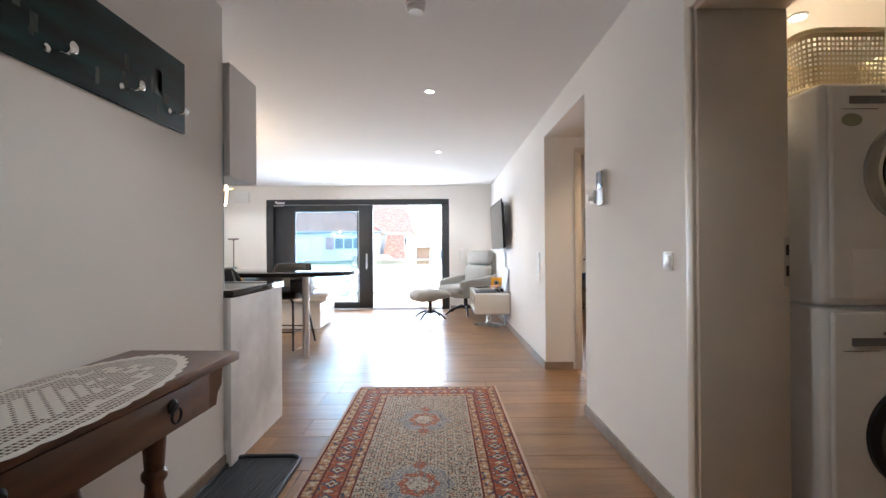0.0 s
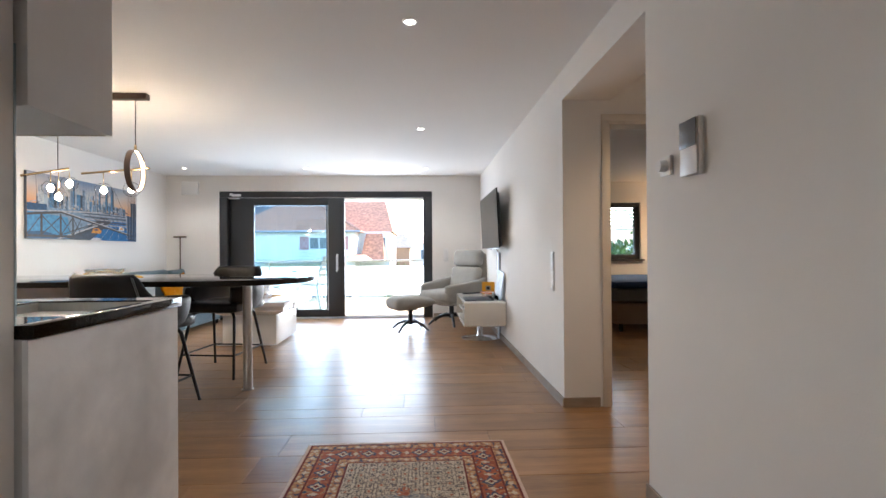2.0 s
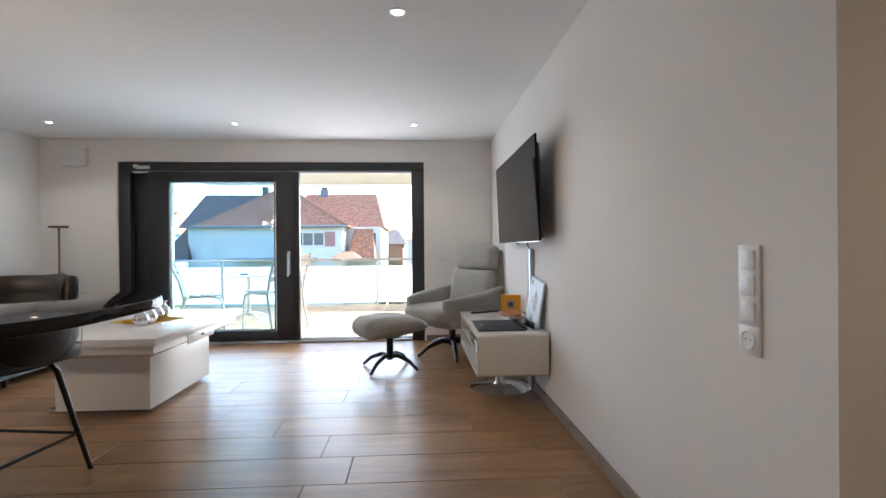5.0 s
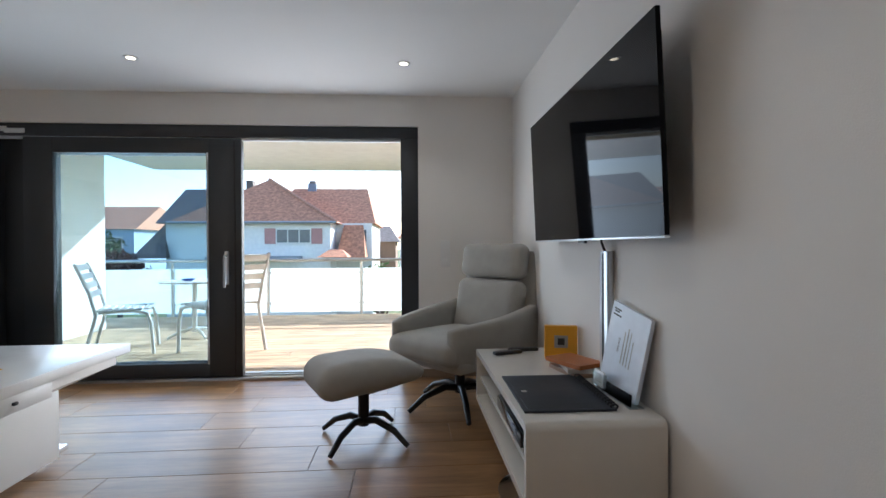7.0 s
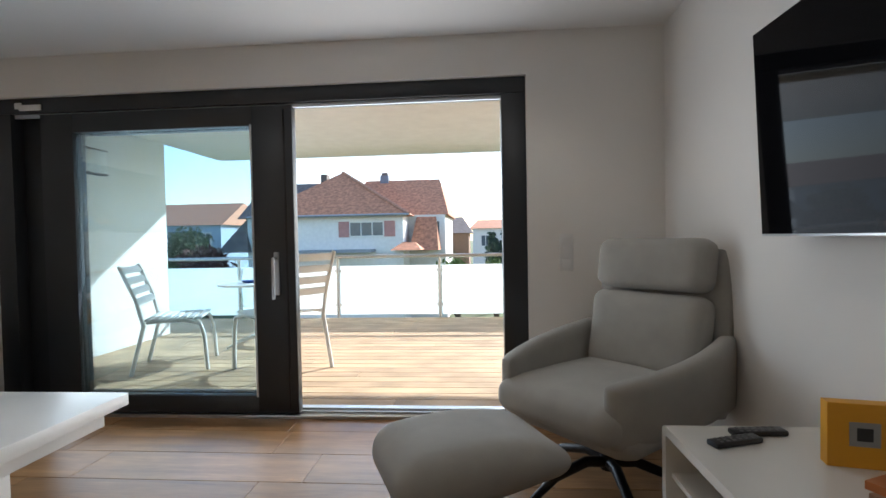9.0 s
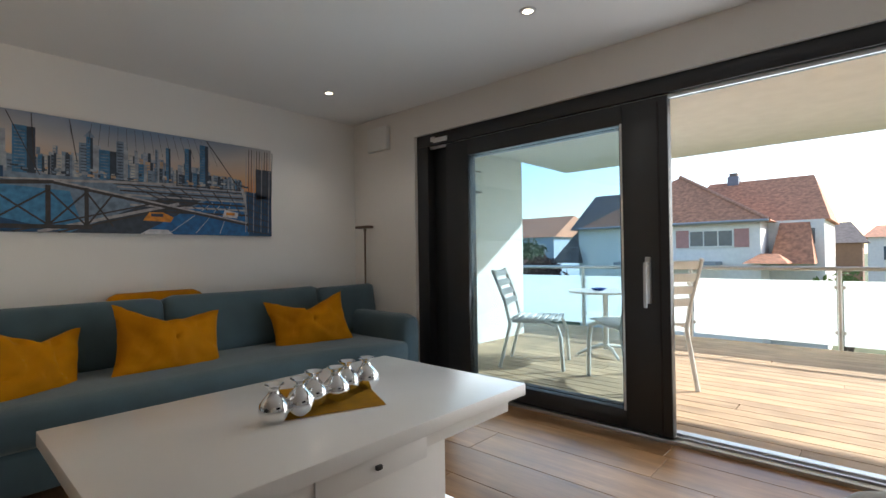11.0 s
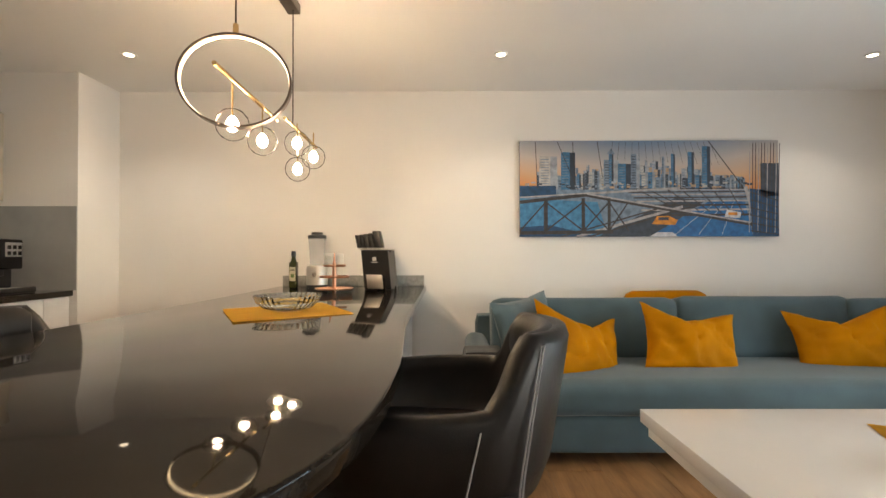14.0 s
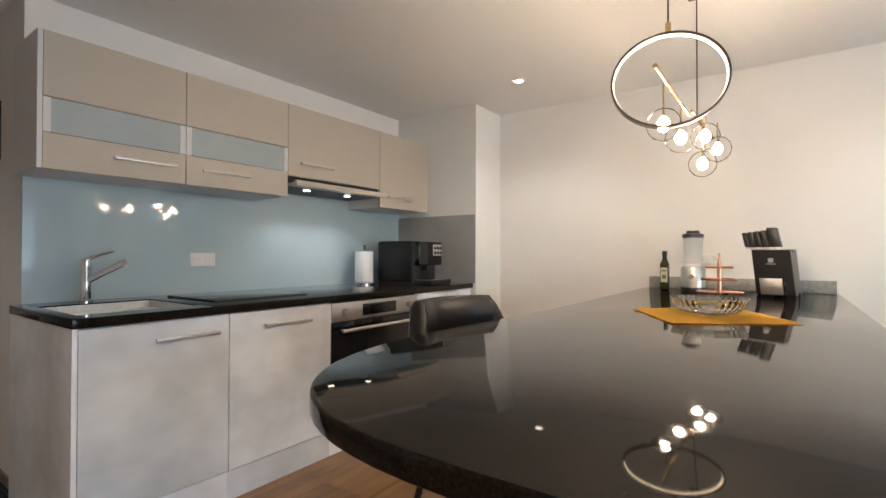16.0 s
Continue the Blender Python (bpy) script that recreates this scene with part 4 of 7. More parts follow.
# ---- sofa ----
SF = thing("sofa", "blue-grey upholstered three-seat sofa against the wall", "sofa")
SY0_, SY1_ = 6.34, 9.40
part("base", soft_box((-4.10, SY0_ + 0.12, 0.07), (-3.21, SY1_ - 0.1, 0.29), 0.12, 10), SOFA, SF)
bm = soft_box((-4.02, SY0_ + 0.14, 0.27), (-3.17, SY1_ - 0.14, 0.465), 0.36, 14, 0.02)
for v in bm.verts:
    if v.co.y > 8.6 and v.co.x > -3.6:
        v.co.x += 0.12 * max(0, 1 - ((v.co.y - 9.0) / 0.4) ** 2)
part("seat_cushion", bm, SOFA, SF, "long seat cushion")
part("back_frame", soft_box((-4.19, SY0_ + 0.06, 0.07), (-4.02, SY1_ - 0.04, 0.74), 0.3, 8), SOFA, SF)
for y0, y1, t_, sd_ in ((6.50, 7.76, 0.85, 1), (7.76, 8.93, 0.86, 2)):
    part("back_cushion", turned(soft_box((-0.12, y0 - 0.004, -0.22), (0.12, y1 + 0.004, 0.21), 0.24, 16, 0.0, sd_), pose(-3.92, 0, t_ - 0.205, 0, -11, 0)), SOFA, SF)
part("back_cushion", turned(soft_box((-0.335, -0.10, -0.22), (0.335, 0.10, 0.19), 0.20, 14, 0.0, 4), pose(-3.92, 9.22, 0.665, 0, 0, 99) @ pose(0, 0, 0, -9, 0, 0)), SOFA, SF)
part("arm", soft_box((-4.15, SY0_ - 0.02, 0.07), (-3.19, SY0_ + 0.14, 0.60), 0.40, 9), SOFA, SF)
part("arm", soft_box((-4.15, SY1_ - 0.17, 0.07), (-3.15, SY1_ + 0.04, 0.645), 0.40, 9), SOFA, SF)
for fx in (-4.05, -3.28):
    for fy in (6.55, 7.95, 9.28):
        part("foot", lathe([(0.02, 0), (0.026, 0.075)], 14, at=(fx, fy, 0)), BLACK_PL, SF)
for i, (py, px, pz, w, h, rz, rx, ry, seed) in enumerate(((7.00, -3.53, 0.605, 0.66, 0.47, 90 + 24, -22, 14, 1), (7.71, -3.58, 0.625, 0.62, 0.43, 90 + 2, -26, 8, 2), (8.70, -3.62, 0.62, 0.64, 0.42, 90 - 7, -24, -4, 3))):
    p = thing("cushion", "mustard yellow velvet throw cushion on the sofa", "cushion", pose(px, py, pz, rx, ry, rz), group="mustard cushions on the sofa")
    part("cover", pillow(w, h, 0.20, 26, 0.10, seed, 0.20 + 0.03 * (seed % 2), (0.22, -0.18, -0.05)[i]), MUSTARD, p, angle=80)
p = thing("cushion", "large blue-grey cushion leaning on the sofa arm", "cushion", pose(-3.58, 6.70, 0.68, -16, -6, 90 + 40))
part("cover", pillow(0.52, 0.46, 0.22, 14, 0.06, 8, 0.03), SOFA, p, angle=80)
p = thing("cushion", "mustard yellow bolster cushion behind the sofa back", "cushion")
part("cover", soft_box((-4.195, 7.50, 0.72), (-4.03, 8.10, 0.895), 0.45, 8), MUSTARD, p)

pch = thing("remote_pouch", "black leather remote pouch hung over the sofa arm", "pouch")
PCH = mat("pouch_leather", (0.014, 0.013, 0.013), 0.42, bump=0.2, bscale=260)
part("flap", soft_box((-3.50, SY0_ - 0.045, 0.585), (-3.28, SY0_ + 0.17, 0.615), 0.45, 6), PCH, pch)
part("pocket", soft_box((-3.50, SY0_ + 0.135, 0.48), (-3.28, SY0_ + 0.175, 0.605), 0.4, 6), PCH, pch)
part("pocket", soft_box((-3.50, SY0_ - 0.055, 0.40), (-3.28, SY0_ - 0.015, 0.605), 0.4, 6), PCH, pch)
for z in (0.50, 0.56):
    part("stitching", B((-3.49, SY0_ - 0.058, z), (-3.29, SY0_ - 0.055, z + 0.003)), mat("pouch_stitching", (0.40, 0.39, 0.37), 0.7), pch, smooth=False)

fl_ = thing("floor_lamp", "thin bronze reading floor lamp behind the sofa", "floor lamp", pose(-3.955, 9.50, 0))
BRZ = mat("bronze_lamp", (0.16, 0.12, 0.09), 0.35, 0.8)
part("base", lathe([(0.07, 0), (0.07, 0.012), (0.02, 0.018)], 28), BRZ, fl_)
part("pole", tube([(0, 0, 0.015), (0, 0, 1.375)], 0.009, 12), BRZ, fl_)
part("head", B((-0.09, -0.045, 1.375), (0.09, 0.03, 1.40), 0.006), BRZ, fl_)
part("knob", lathe([(0.014, 0), (0.014, 0.02)], 14, at=(0, 0, 1.35)), BRZ, fl_)


# ---- picture: city skyline behind a bridge ----
def dusk_sky():
    """Printed sky: blue-grey above, peach low down and at both ends."""
    m = bpy.data.materials.new("print_sky")
    m.use_nodes = True
    n, l = m.node_tree.nodes, m.node_tree.links
    tc, sp = n.new("ShaderNodeTexCoord"), n.new("ShaderNodeSeparateXYZ")
    l.new(tc.outputs["Generated"], sp.inputs[0])
    no = n.new("ShaderNodeTexNoise"); no.inputs["Scale"].default_value = 3.0
    l.new(tc.outputs["Generated"], no.inputs["Vector"])
    off = n.new("ShaderNodeMath"); off.operation = "SUBTRACT"; off.inputs[1].default_value = 0.45
    l.new(sp.outputs["Y"], off.inputs[0])
    ab = n.new("ShaderNodeMath"); ab.operation = "ABSOLUTE"; l.new(off.outputs[0], ab.inputs[0])
    m1 = n.new("ShaderNodeMath"); m1.operation = "MULTIPLY_ADD"; m1.inputs[1].default_value = -0.45
    l.new(ab.outputs[0], m1.inputs[0]); l.new(sp.outputs["Z"], m1.inputs[2])
    m2 = n.new("ShaderNodeMath"); m2.operation = "MULTIPLY_ADD"; m2.inputs[1].default_value = 0.12
    l.new(no.outputs[0], m2.inputs[0]); l.new(m1.outputs[0], m2.inputs[2])
    ra = n.new("ShaderNodeValToRGB")
    e = ra.color_ramp.elements
    e[0].position, e[0].color = 0.34, (0.66, 0.25, 0.07, 1)
    e[1].position, e[1].color = 1.0, (0.16, 0.24, 0.36, 1)
    for p_, c_ in ((0.52, (0.62, 0.38, 0.22, 1)), (0.72, (0.52, 0.46, 0.42, 1))):
        k = e.new(p_); k.color = c_
    l.new(m2.outputs[0], ra.inputs[0]); l.new(ra.outputs[0], n["Principled BSDF"].inputs["Base Color"])
    n["Principled BSDF"].inputs["Roughness"].default_value = 0.55
    return m


def picture():
    y0, y1, z0, z1, x = 6.745, 8.69, 1.295, 2.02, XL
    p = thing("picture", "wide canvas print of a city skyline behind a steel bridge", "picture")
    part("canvas", B((x, y0, z0), (x + 0.03, y1, z1), 0.002, 1), mat("canvas_edge", (0.12, 0.14, 0.17), 0.8), p, smooth=False)
    L, Hh = y1 - y0, z1 - z0
    sky_bm = bmesh.new()
    sky_bm.faces.new([sky_bm.verts.new((x + 0.0302, y0 + u * L, z0 + v * Hh)) for u, v in ((0, 0), (1, 0), (1, 1), (0, 1))])
    part("sky_print", sky_bm, dusk_sky(), p, "dusk sky turning peach at the edges", smooth=False)
    cols = {"far": (0.30, 0.33, 0.38), "mid": (0.16, 0.22, 0.30), "blue": (0.045, 0.16, 0.30), "dark": (0.035, 0.05, 0.075), "pale": (0.42, 0.41, 0.40), "warm": (0.44, 0.30, 0.20),
            "water": (0.05, 0.20, 0.38), "deep": (0.012, 0.06, 0.14), "road": (0.012, 0.12, 0.32), "iron": (0.045, 0.038, 0.04), "iron_light": (0.36, 0.34, 0.35), "taxi": (0.66, 0.24, 0.02), "car": (0.60, 0.60, 0.62)}
    ms = {k: mat("print_" + k, c, 0.55, vary=0.30, scale=26) for k, c in cols.items()}
    names = list(ms)
    bm = bmesh.new()
    def poly(pts, m, lift):
        f = bm.faces.new([bm.verts.new((x + 0.0304 + lift * 0.00012, y0 + u * L, z0 + v * Hh)) for u, v in pts])
        f.material_index = names.index(m)
    def rect(u0, u1, v0, v1, m, lift):
        poly([(u0, v0), (u1, v0), (u1, v1), (u0, v1)], m, lift)
    def beam(u0, v0, u1, v1, w, m, lift):
        dx, dz = (u1 - u0) * L, (v1 - v0) * Hh
        d = math.hypot(dx, dz)
        nx, nz = -dz / d * w / 2 / L, dx / d * w / 2 / Hh
        poly([(u0 - nx, v0 - nz), (u1 - nx, v1 - nz), (u1 + nx, v1 + nz), (u0 + nx, v0 + nz)], m, lift)
    def tower(u, w, h, m, side, lift):
        rect(u, u + w * 0.62, 0.46, h, m, lift); rect(u + w * 0.62, u + w, 0.46, h - 0.004, side, lift)
        for j in range(int((h - 0.52) / 0.028)):
            rect(u + w * 0.08, u + w * 0.54, 0.52 + j * 0.028, 0.527 + j * 0.028, "mid" if m != "mid" else "dark", lift + 0.12)
    rnd = random.Random(11)
    # three ranks of towers, the far ones pale
    for rank, (tall, tones) in enumerate(((0.20, ("far", "pale")), (0.16, ("mid", "far", "warm")), (0.11, ("blue", "mid", "dark", "pale")))):
        u = 0.065
        while u < 0.86:
            w = rnd.uniform(0.010, 0.026)
            hump = 0.55 + 0.45 * math.exp(-((u - 0.42) / 0.20) ** 2) - 0.30 * max(0.0, (u - 0.70) / 0.16)
            tower(u, w, 0.58 + tall * hump * rnd.uniform(0.35, 1.15), rnd.choice(tones), rnd.choice(("dark", "mid", "far")), 1 + rank * 2 + 0.28 * (int(u * 1000) % 6))
            u += w * rnd.uniform(0.75, 1.3)
    for cu, ch, w, m in ((0.075, 0.84, 0.07, "pale"), (0.16, 0.88, 0.055, "blue"), (0.325, 0.80, 0.06, "mid"), (0.345, 0.86, 0.018, "blue"), (0.38, 0.76, 0.05, "blue"), (0.43, 0.86, 0.035, "mid"),
                         (0.55, 0.83, 0.012, "mid"), (0.585, 0.86, 0.016, "blue"), (0.65, 0.88, 0.024, "blue"), (0.705, 0.94, 0.032, "blue")):
        tower(cu, w, ch, m, "dark" if m == "blue" else "far", 7.2 + 4 * cu)
    poly([(0.338, 0.86), (0.368, 0.86), (0.354, 0.92)], "mid", 10.6)
    for i in range(90):
        a_, b_ = rnd.uniform(0.0, 0.88), rnd.uniform(0.47, 0.56)
        rect(a_, a_ + rnd.uniform(0.006, 0.02), b_, b_ + rnd.uniform(0.008, 0.03), rnd.choice(("dark", "pale", "mid", "warm", "far")), 10.2 + 0.008 * i)
    # river, shore and roadway
    rect(0, 1, 0, 0.49, "mid", 11); poly([(0, 0), (0.34, 0), (0.30, 0.36), (0, 0.40)], "water", 12); poly([(0, 0), (0.30, 0), (0.12, 0.12), (0, 0.10)], "deep", 13)
    rect(0, 0.14, 0.42, 0.53, "deep", 13)
    poly([(0.30, 0), (0.52, 0), (0.72, 0.38), (0.60, 0.40)], "dark", 13)
    poly([(0.50, 0), (0.90, 0), (0.87, 0.36), (0.74, 0.38)], "road", 14)
    for k in range(3):
        beam(0.60 + 0.09 * k, 0.02, 0.755 + 0.035 * k, 0.35, 0.003, "car", 15)
    # cross beams of the bridge deck, closing up towards the far end
    for k in range(9):
        v = 0.495 - 0.012 * k - 0.0028 * k * k
        beam(0.40 + 0.010 * k, v, 0.872 + 0.004 * k, v + 0.008, 0.006 + 0.0012 * k, "iron_light" if k % 2 else "iron", 16)
    for k in range(7):
        beam(0.45 + 0.06 * k, 0.49 - 0.02 * (k % 2), 0.60 + 0.045 * k, 0.30 - 0.015 * k, 0.007, "iron", 17)
    beam(0.22, 0.0, 0.63, 0.31, 0.020, "iron_light", 18); beam(0.27, 0.0, 0.69, 0.33, 0.012, "iron", 18); beam(0.16, 0.0, 0.60, 0.34, 0.010, "iron", 18)
    beam(0.26, 0.43, 0.91, 0.12, 0.026, "iron", 19); beam(0.26, 0.445, 0.91, 0.135, 0.012, "iron_light", 20)
    beam(0, 0.36, 0.28, 0.44, 0.026, "iron", 19); beam(0, 0.41, 0.28, 0.455, 0.010, "iron_light", 20); beam(0.28, 0.45, 0.62, 0.505, 0.016, "iron_light", 19)
    for ua, ub in ((0.10, 0.245), (0.245, 0.345), (0.345, 0.42)):
        beam(ua, 0.06, ua, 0.40, 0.030 - 0.03 * (ua - 0.1), "iron", 21)
        beam(ua, 0.06, ub, 0.36, 0.011, "iron", 21); beam(ua, 0.36, ub, 0.06, 0.011, "iron", 21)
    beam(0, 0.06, 0.10, 0.36, 0.011, "iron", 21); beam(0, 0.04, 0.36, 0.05, 0.026, "iron", 22)
    beam(0.872, 0.52, 0.915, 0.08, 0.026, "iron_light", 22)
    poly([(0.51, 0.13), (0.60, 0.12), (0.61, 0.17), (0.575, 0.215), (0.53, 0.21)], "taxi", 23); rect(0.535, 0.575, 0.17, 0.20, "dark", 24)
    poly([(0.79, 0.20), (0.85, 0.19), (0.855, 0.25), (0.80, 0.28)], "car", 23); rect(0.805, 0.84, 0.22, 0.25, "taxi", 24)
    poly([(0.50, 0.0), (0.61, 0.0), (0.59, 0.045), (0.53, 0.045)], "car", 23)
    # bridge tower with its bundle of hangers
    rect(0.93, 1.0, 0.42, 0.76, "dark", 25); poly([(0.90, 0.0), (1.0, 0.0), (1.0, 0.46), (0.885, 0.50)], "deep", 25)
    for k in range(11):
        beam(0.885 + 0.011 * k, 0.04, 0.890 + 0.0115 * k, 0.97, 0.0055, "iron" if k % 3 else "iron_light", 26)
    for k in range(6):
        beam(0.89, 0.06 + 0.08 * k, 1.0, 0.02 + 0.07 * k, 0.008, "iron", 26)
    for ua, ub, vb in ((0.06, 0.068, 0.50), (0.145, 0.225, 0.48), (0.205, 0.212, 0.55), (0.30, 0.32, 0.62)):
        beam(ua, 0.99, ub, vb, 0.0048, "iron", 27)
    for k in range(16):
        beam(0.36 + 0.025 * k, 0.985, 0.35 + 0.028 * k, 0.80 - 0.004 * k, 0.0022, "iron", 27)
    beam(0.73, 0.99, 0.865, 0.50, 0.007, "iron", 27)
    part("print", bm, list(ms.values()), p, "city skyline at dusk with bridge beams", smooth=False)
picture()


# ---- coffee table with vases ----
ct = thing("coffee_table", "white high-gloss swivel coffee table with drawer", "coffee table")
TZ = 0.555
part("top", B((-2.48, 6.945, TZ - 0.05), (-1.55, 8.46, TZ), 0.003), WHITE_GLOSS, ct)
bm = bmesh.new()
lo = [bm.verts.new(v) for v in ((-2.34, 7.20, 0.385), (-1.72, 7.20, 0.385), (-1.72, 8.12, 0.385), (-2.34, 8.12, 0.385))]
md = [bm.verts.new(v) for v in ((-2.46, 6.97, 0.455), (-1.575, 6.97, 0.455), (-1.575, 8.36, 0.455), (-2.46, 8.36, 0.455))]
hi = [bm.verts.new(v) for v in ((-2.46, 6.97, 0.505), (-1.575, 6.97, 0.505), (-1.575, 8.36, 0.505), (-2.46, 8.36, 0.505))]
bm.faces.new(lo[::-1]); bm.faces.new(hi)
for a, b in ((lo, md), (md, hi)):
    for i in range(4):
        bm.faces.new((a[i], a[(i + 1) % 4], b[(i + 1) % 4], b[i]))
part("under_tier", bm, WHITE_GLOSS, ct, smooth=False)
dw = part("drawer", B((-1.576, 7.42, 0.425), (-1.568, 7.86, 0.50), 0.001), WHITE_GLOSS, ct, "shallow drawer front")
part("drawer_gap", B((-1.5755, 7.415, 0.50), (-1.567, 7.865, 0.5035)), RUBBER, dw, smooth=False)
part("knob", B((-1.568, 7.63, 0.458), (-1.555, 7.652, 0.472), 0.002), BLACK_PL, dw)
part("body", B((-2.34, 7.20, 0.03), (-1.72, 8.12, 0.385), 0.003), WHITE_GLOSS, ct)
part("plinth", B((-2.44, 7.26, 0.0), (-1.80, 8.30, 0.03), 0.003), CHROME, ct, "mirror steel floor plate")
cloth("table_runner", "mustard yellow runner on the coffee table", [(-1.93, 7.52), (-1.79, 7.87), (-2.13, 8.03), (-2.31, 7.68)], TZ, YEL)
VP = [(0.022, 0), (0.034, 0.004), (0.049, 0.022), (0.053, 0.042), (0.048, 0.064), (0.032, 0.084), (0.020, 0.096), (0.0165, 0.107), (0.020, 0.117), (0.034, 0.127), (0.0345, 0.129), (0.020, 0.120), (0.013, 0.107)]
v0 = None
for i in range(6):
    vx, vy = -1.93 - 0.022 * i + (0.02 if i % 2 else -0.012), 7.50 + 0.092 * i
    m = pose(vx, vy, TZ + (0.006 if i else 0.003), 0, 0, 40 * i)
    if v0 is None:
        v0 = thing("vase", "small round chrome vase with flared neck", "vase", m, group="row of chrome vases on the coffee table")
        part("body", lathe(VP, 32), CHROME, v0, angle=60)
    else:
        copy_thing(v0, m)


# ---- tv corner ----
lb_ = thing("tv_lowboard", "cream lacquered low board with open shelf on a chrome foot", "tv lowboard")
LX0, LX1, LY0, LY1, LZ0, LZ1 = 0.50, 0.995, 7.075, 8.28, 0.225, 0.523
def rounded(x0, x1, z0, z1, r):
    pts = []
    for cx_, cz_, a0 in ((x1 - r, z1 - r, 0), (x0 + r, z1 - r, 90), (x0 + r, z0 + r, 180), (x1 - r, z0 + r, 270)):
        for k in range(7):
            a = radians(a0 + 15 * k)
            pts.append((cx_ + r * math.cos(a), cz_ + r * math.sin(a)))
    return pts
# loop of the shell seen from the open long side: outer and inner outline in the yz plane
oo, ii = rounded(LY0, LY1, LZ0, LZ1, 0.028), rounded(LY0 + 0.03, LY1 - 0.03, LZ0 + 0.03, LZ1 - 0.03, 0.012)
bm = bmesh.new()
ring4 = []
for (ya, za), (yb, zb) in zip(oo, ii):
    ring4.append([bm.verts.new(v) for v in ((LX0, ya, za), (LX1, ya, za), (LX1, yb, zb), (LX0, yb, zb))])
for i in range(len(ring4)):
    p, q = ring4[i], ring4[(i + 1) % len(ring4)]
    for k in range(4):
        bm.faces.new((p[k], p[(k + 1) % 4], q[(k + 1) % 4], q[k]))
part("shell", bm, CREAM_LACQ, lb_, angle=30)
part("back", B((LX1 - 0.012, LY0 + 0.031, LZ0 + 0.031), (LX1 - 0.004, LY1 - 0.031, LZ1 - 0.031)), CREAM_LACQ, lb_, smooth=False)
part("shelf", B((LX0 + 0.02, LY0 + 0.03, 0.35), (LX1 - 0.012, LY1 - 0.03, 0.366)), CREAM_LACQ, lb_, smooth=False)
part("foot_plate", lathe([(0.24, 0), (0.24, 0.006), (0.20, 0.014), (0.05, 0.03)], 48, at=(0.75, 7.62, 0)), CHROME, lb_, "round chrome foot plate")
part("column", lathe([(0.05, 0.028), (0.035, 0.05), (0.035, LZ0 - 0.02), (0.07, LZ0)], 32, at=(0.75, 7.62, 0)), CHROME, lb_)
md_ = thing("media_player", "black media receiver on the low board shelf", "media player")
part("case", B((0.53, 7.25, 0.367), (0.86, 7.72, 0.425), 0.003), BLACK_PL, md_)
part("front", B((0.522, 7.25, 0.369), (0.53, 7.72, 0.423), 0.002), BLACK_GL, md_)
for k in range(2):
    part("foot", B((0.56, 7.28 + 0.38 * k, 0.366), (0.60, 7.32 + 0.38 * k, 0.367)), RUBBER, md_, smooth=False)

fo = thing("folder", "dark navy leather folder lying on the low board", "folder", pose(0.695, 7.41, LZ1, 0, 0, -1))
part("cover", B((-0.17, -0.235, 0), (0.17, 0.235, 0.009), 0.003), mat("navy_leather", (0.007, 0.010, 0.018), 0.55, bump=0.3, bscale=200), fo)
for k in range(17):
    part("binding_ring", turned(tube([(0.013 * math.cos(a), 0, 0.0075 * math.sin(a)) for a in [2 * math.pi * j / 10 for j in range(10)]], 0.0045, 6, closed=True), pose(0.166, -0.215 + 0.027 * k, 0.0125)), RUBBER, fo)
for a, b in (((-0.155, -0.222), (0.15, -0.221)), ((-0.155, -0.222), (-0.154, 0.222)), ((-0.155, 0.221), (0.15, 0.222))):
    part("stitching", B((a[0], a[1], 0.0088), (b[0], b[1], 0.0094)), mat("pale_stitching", (0.10, 0.11, 0.14), 0.7), fo, smooth=False)
part("clasp", B((-0.13, -0.012, 0.008), (-0.11, 0.008, 0.010)), STEEL, fo, smooth=False)
rm = thing("remote_control", "black remote control on the low board", "remote control", pose(0.655, 8.12, LZ1, 0, 0, -72))
part("body", B((-0.022, -0.085, 0), (0.022, 0.085, 0.018), 0.006), BLACK_PL, rm)
for a in range(3):
    for b in range(6):
        part("button", B((-0.016 + a * 0.0125, -0.065 + b * 0.022, 0.018), (-0.008 + a * 0.0125, -0.054 + b * 0.022, 0.0195)), mat("grey_button", (0.12, 0.12, 0.12), 0.5), rm, smooth=False)
copy_thing(rm, pose(0.76, 8.19, LZ1, 0, 0, -85))
yb = thing("yellow_box", "small yellow box with a dark picture square", "box", pose(0.915, 7.99, LZ1, 0, 0, -12))
part("box", B((-0.085, -0.02, 0), (0.085, 0.02, 0.175), 0.002), mat("yellow_card", (0.72, 0.34, 0.015), 0.5), yb, smooth=False)
part("print", B((-0.035, -0.0212, 0.06), (0.035, -0.0201, 0.125)), mat("print_grey", (0.30, 0.30, 0.28), 0.5), yb, smooth=False)
part("print", B((-0.018, -0.0222, 0.075), (0.018, -0.0213, 0.11)), mat("print_black", (0.03, 0.03, 0.03), 0.5), yb, smooth=False)
for k, (c, a, dx) in enumerate((((0.30, 0.17, 0.10), 14, 0), ((0.55, 0.50, 0.44), -5, 0.01), ((0.42, 0.13, 0.03), 24, -0.01))):
    bk = thing("booklet", "thin brochure stacked on the low board", "booklet", pose(0.905 + dx, 7.72, LZ1 + 0.02 * k, 0, 0, a), group="brochures on the low board")
    part("cover", B((-0.08, -0.115, 0), (0.08, 0.115, 0.0198), 0.001), mat("booklet_%s" % "abc"[k], c, 0.35), bk, smooth=False)
fh = thing("brochure_holder", "clear acrylic holder with white information sheets on the low board", "brochure holder", pose(0.938, 7.335, LZ1, 0, 0, -86))
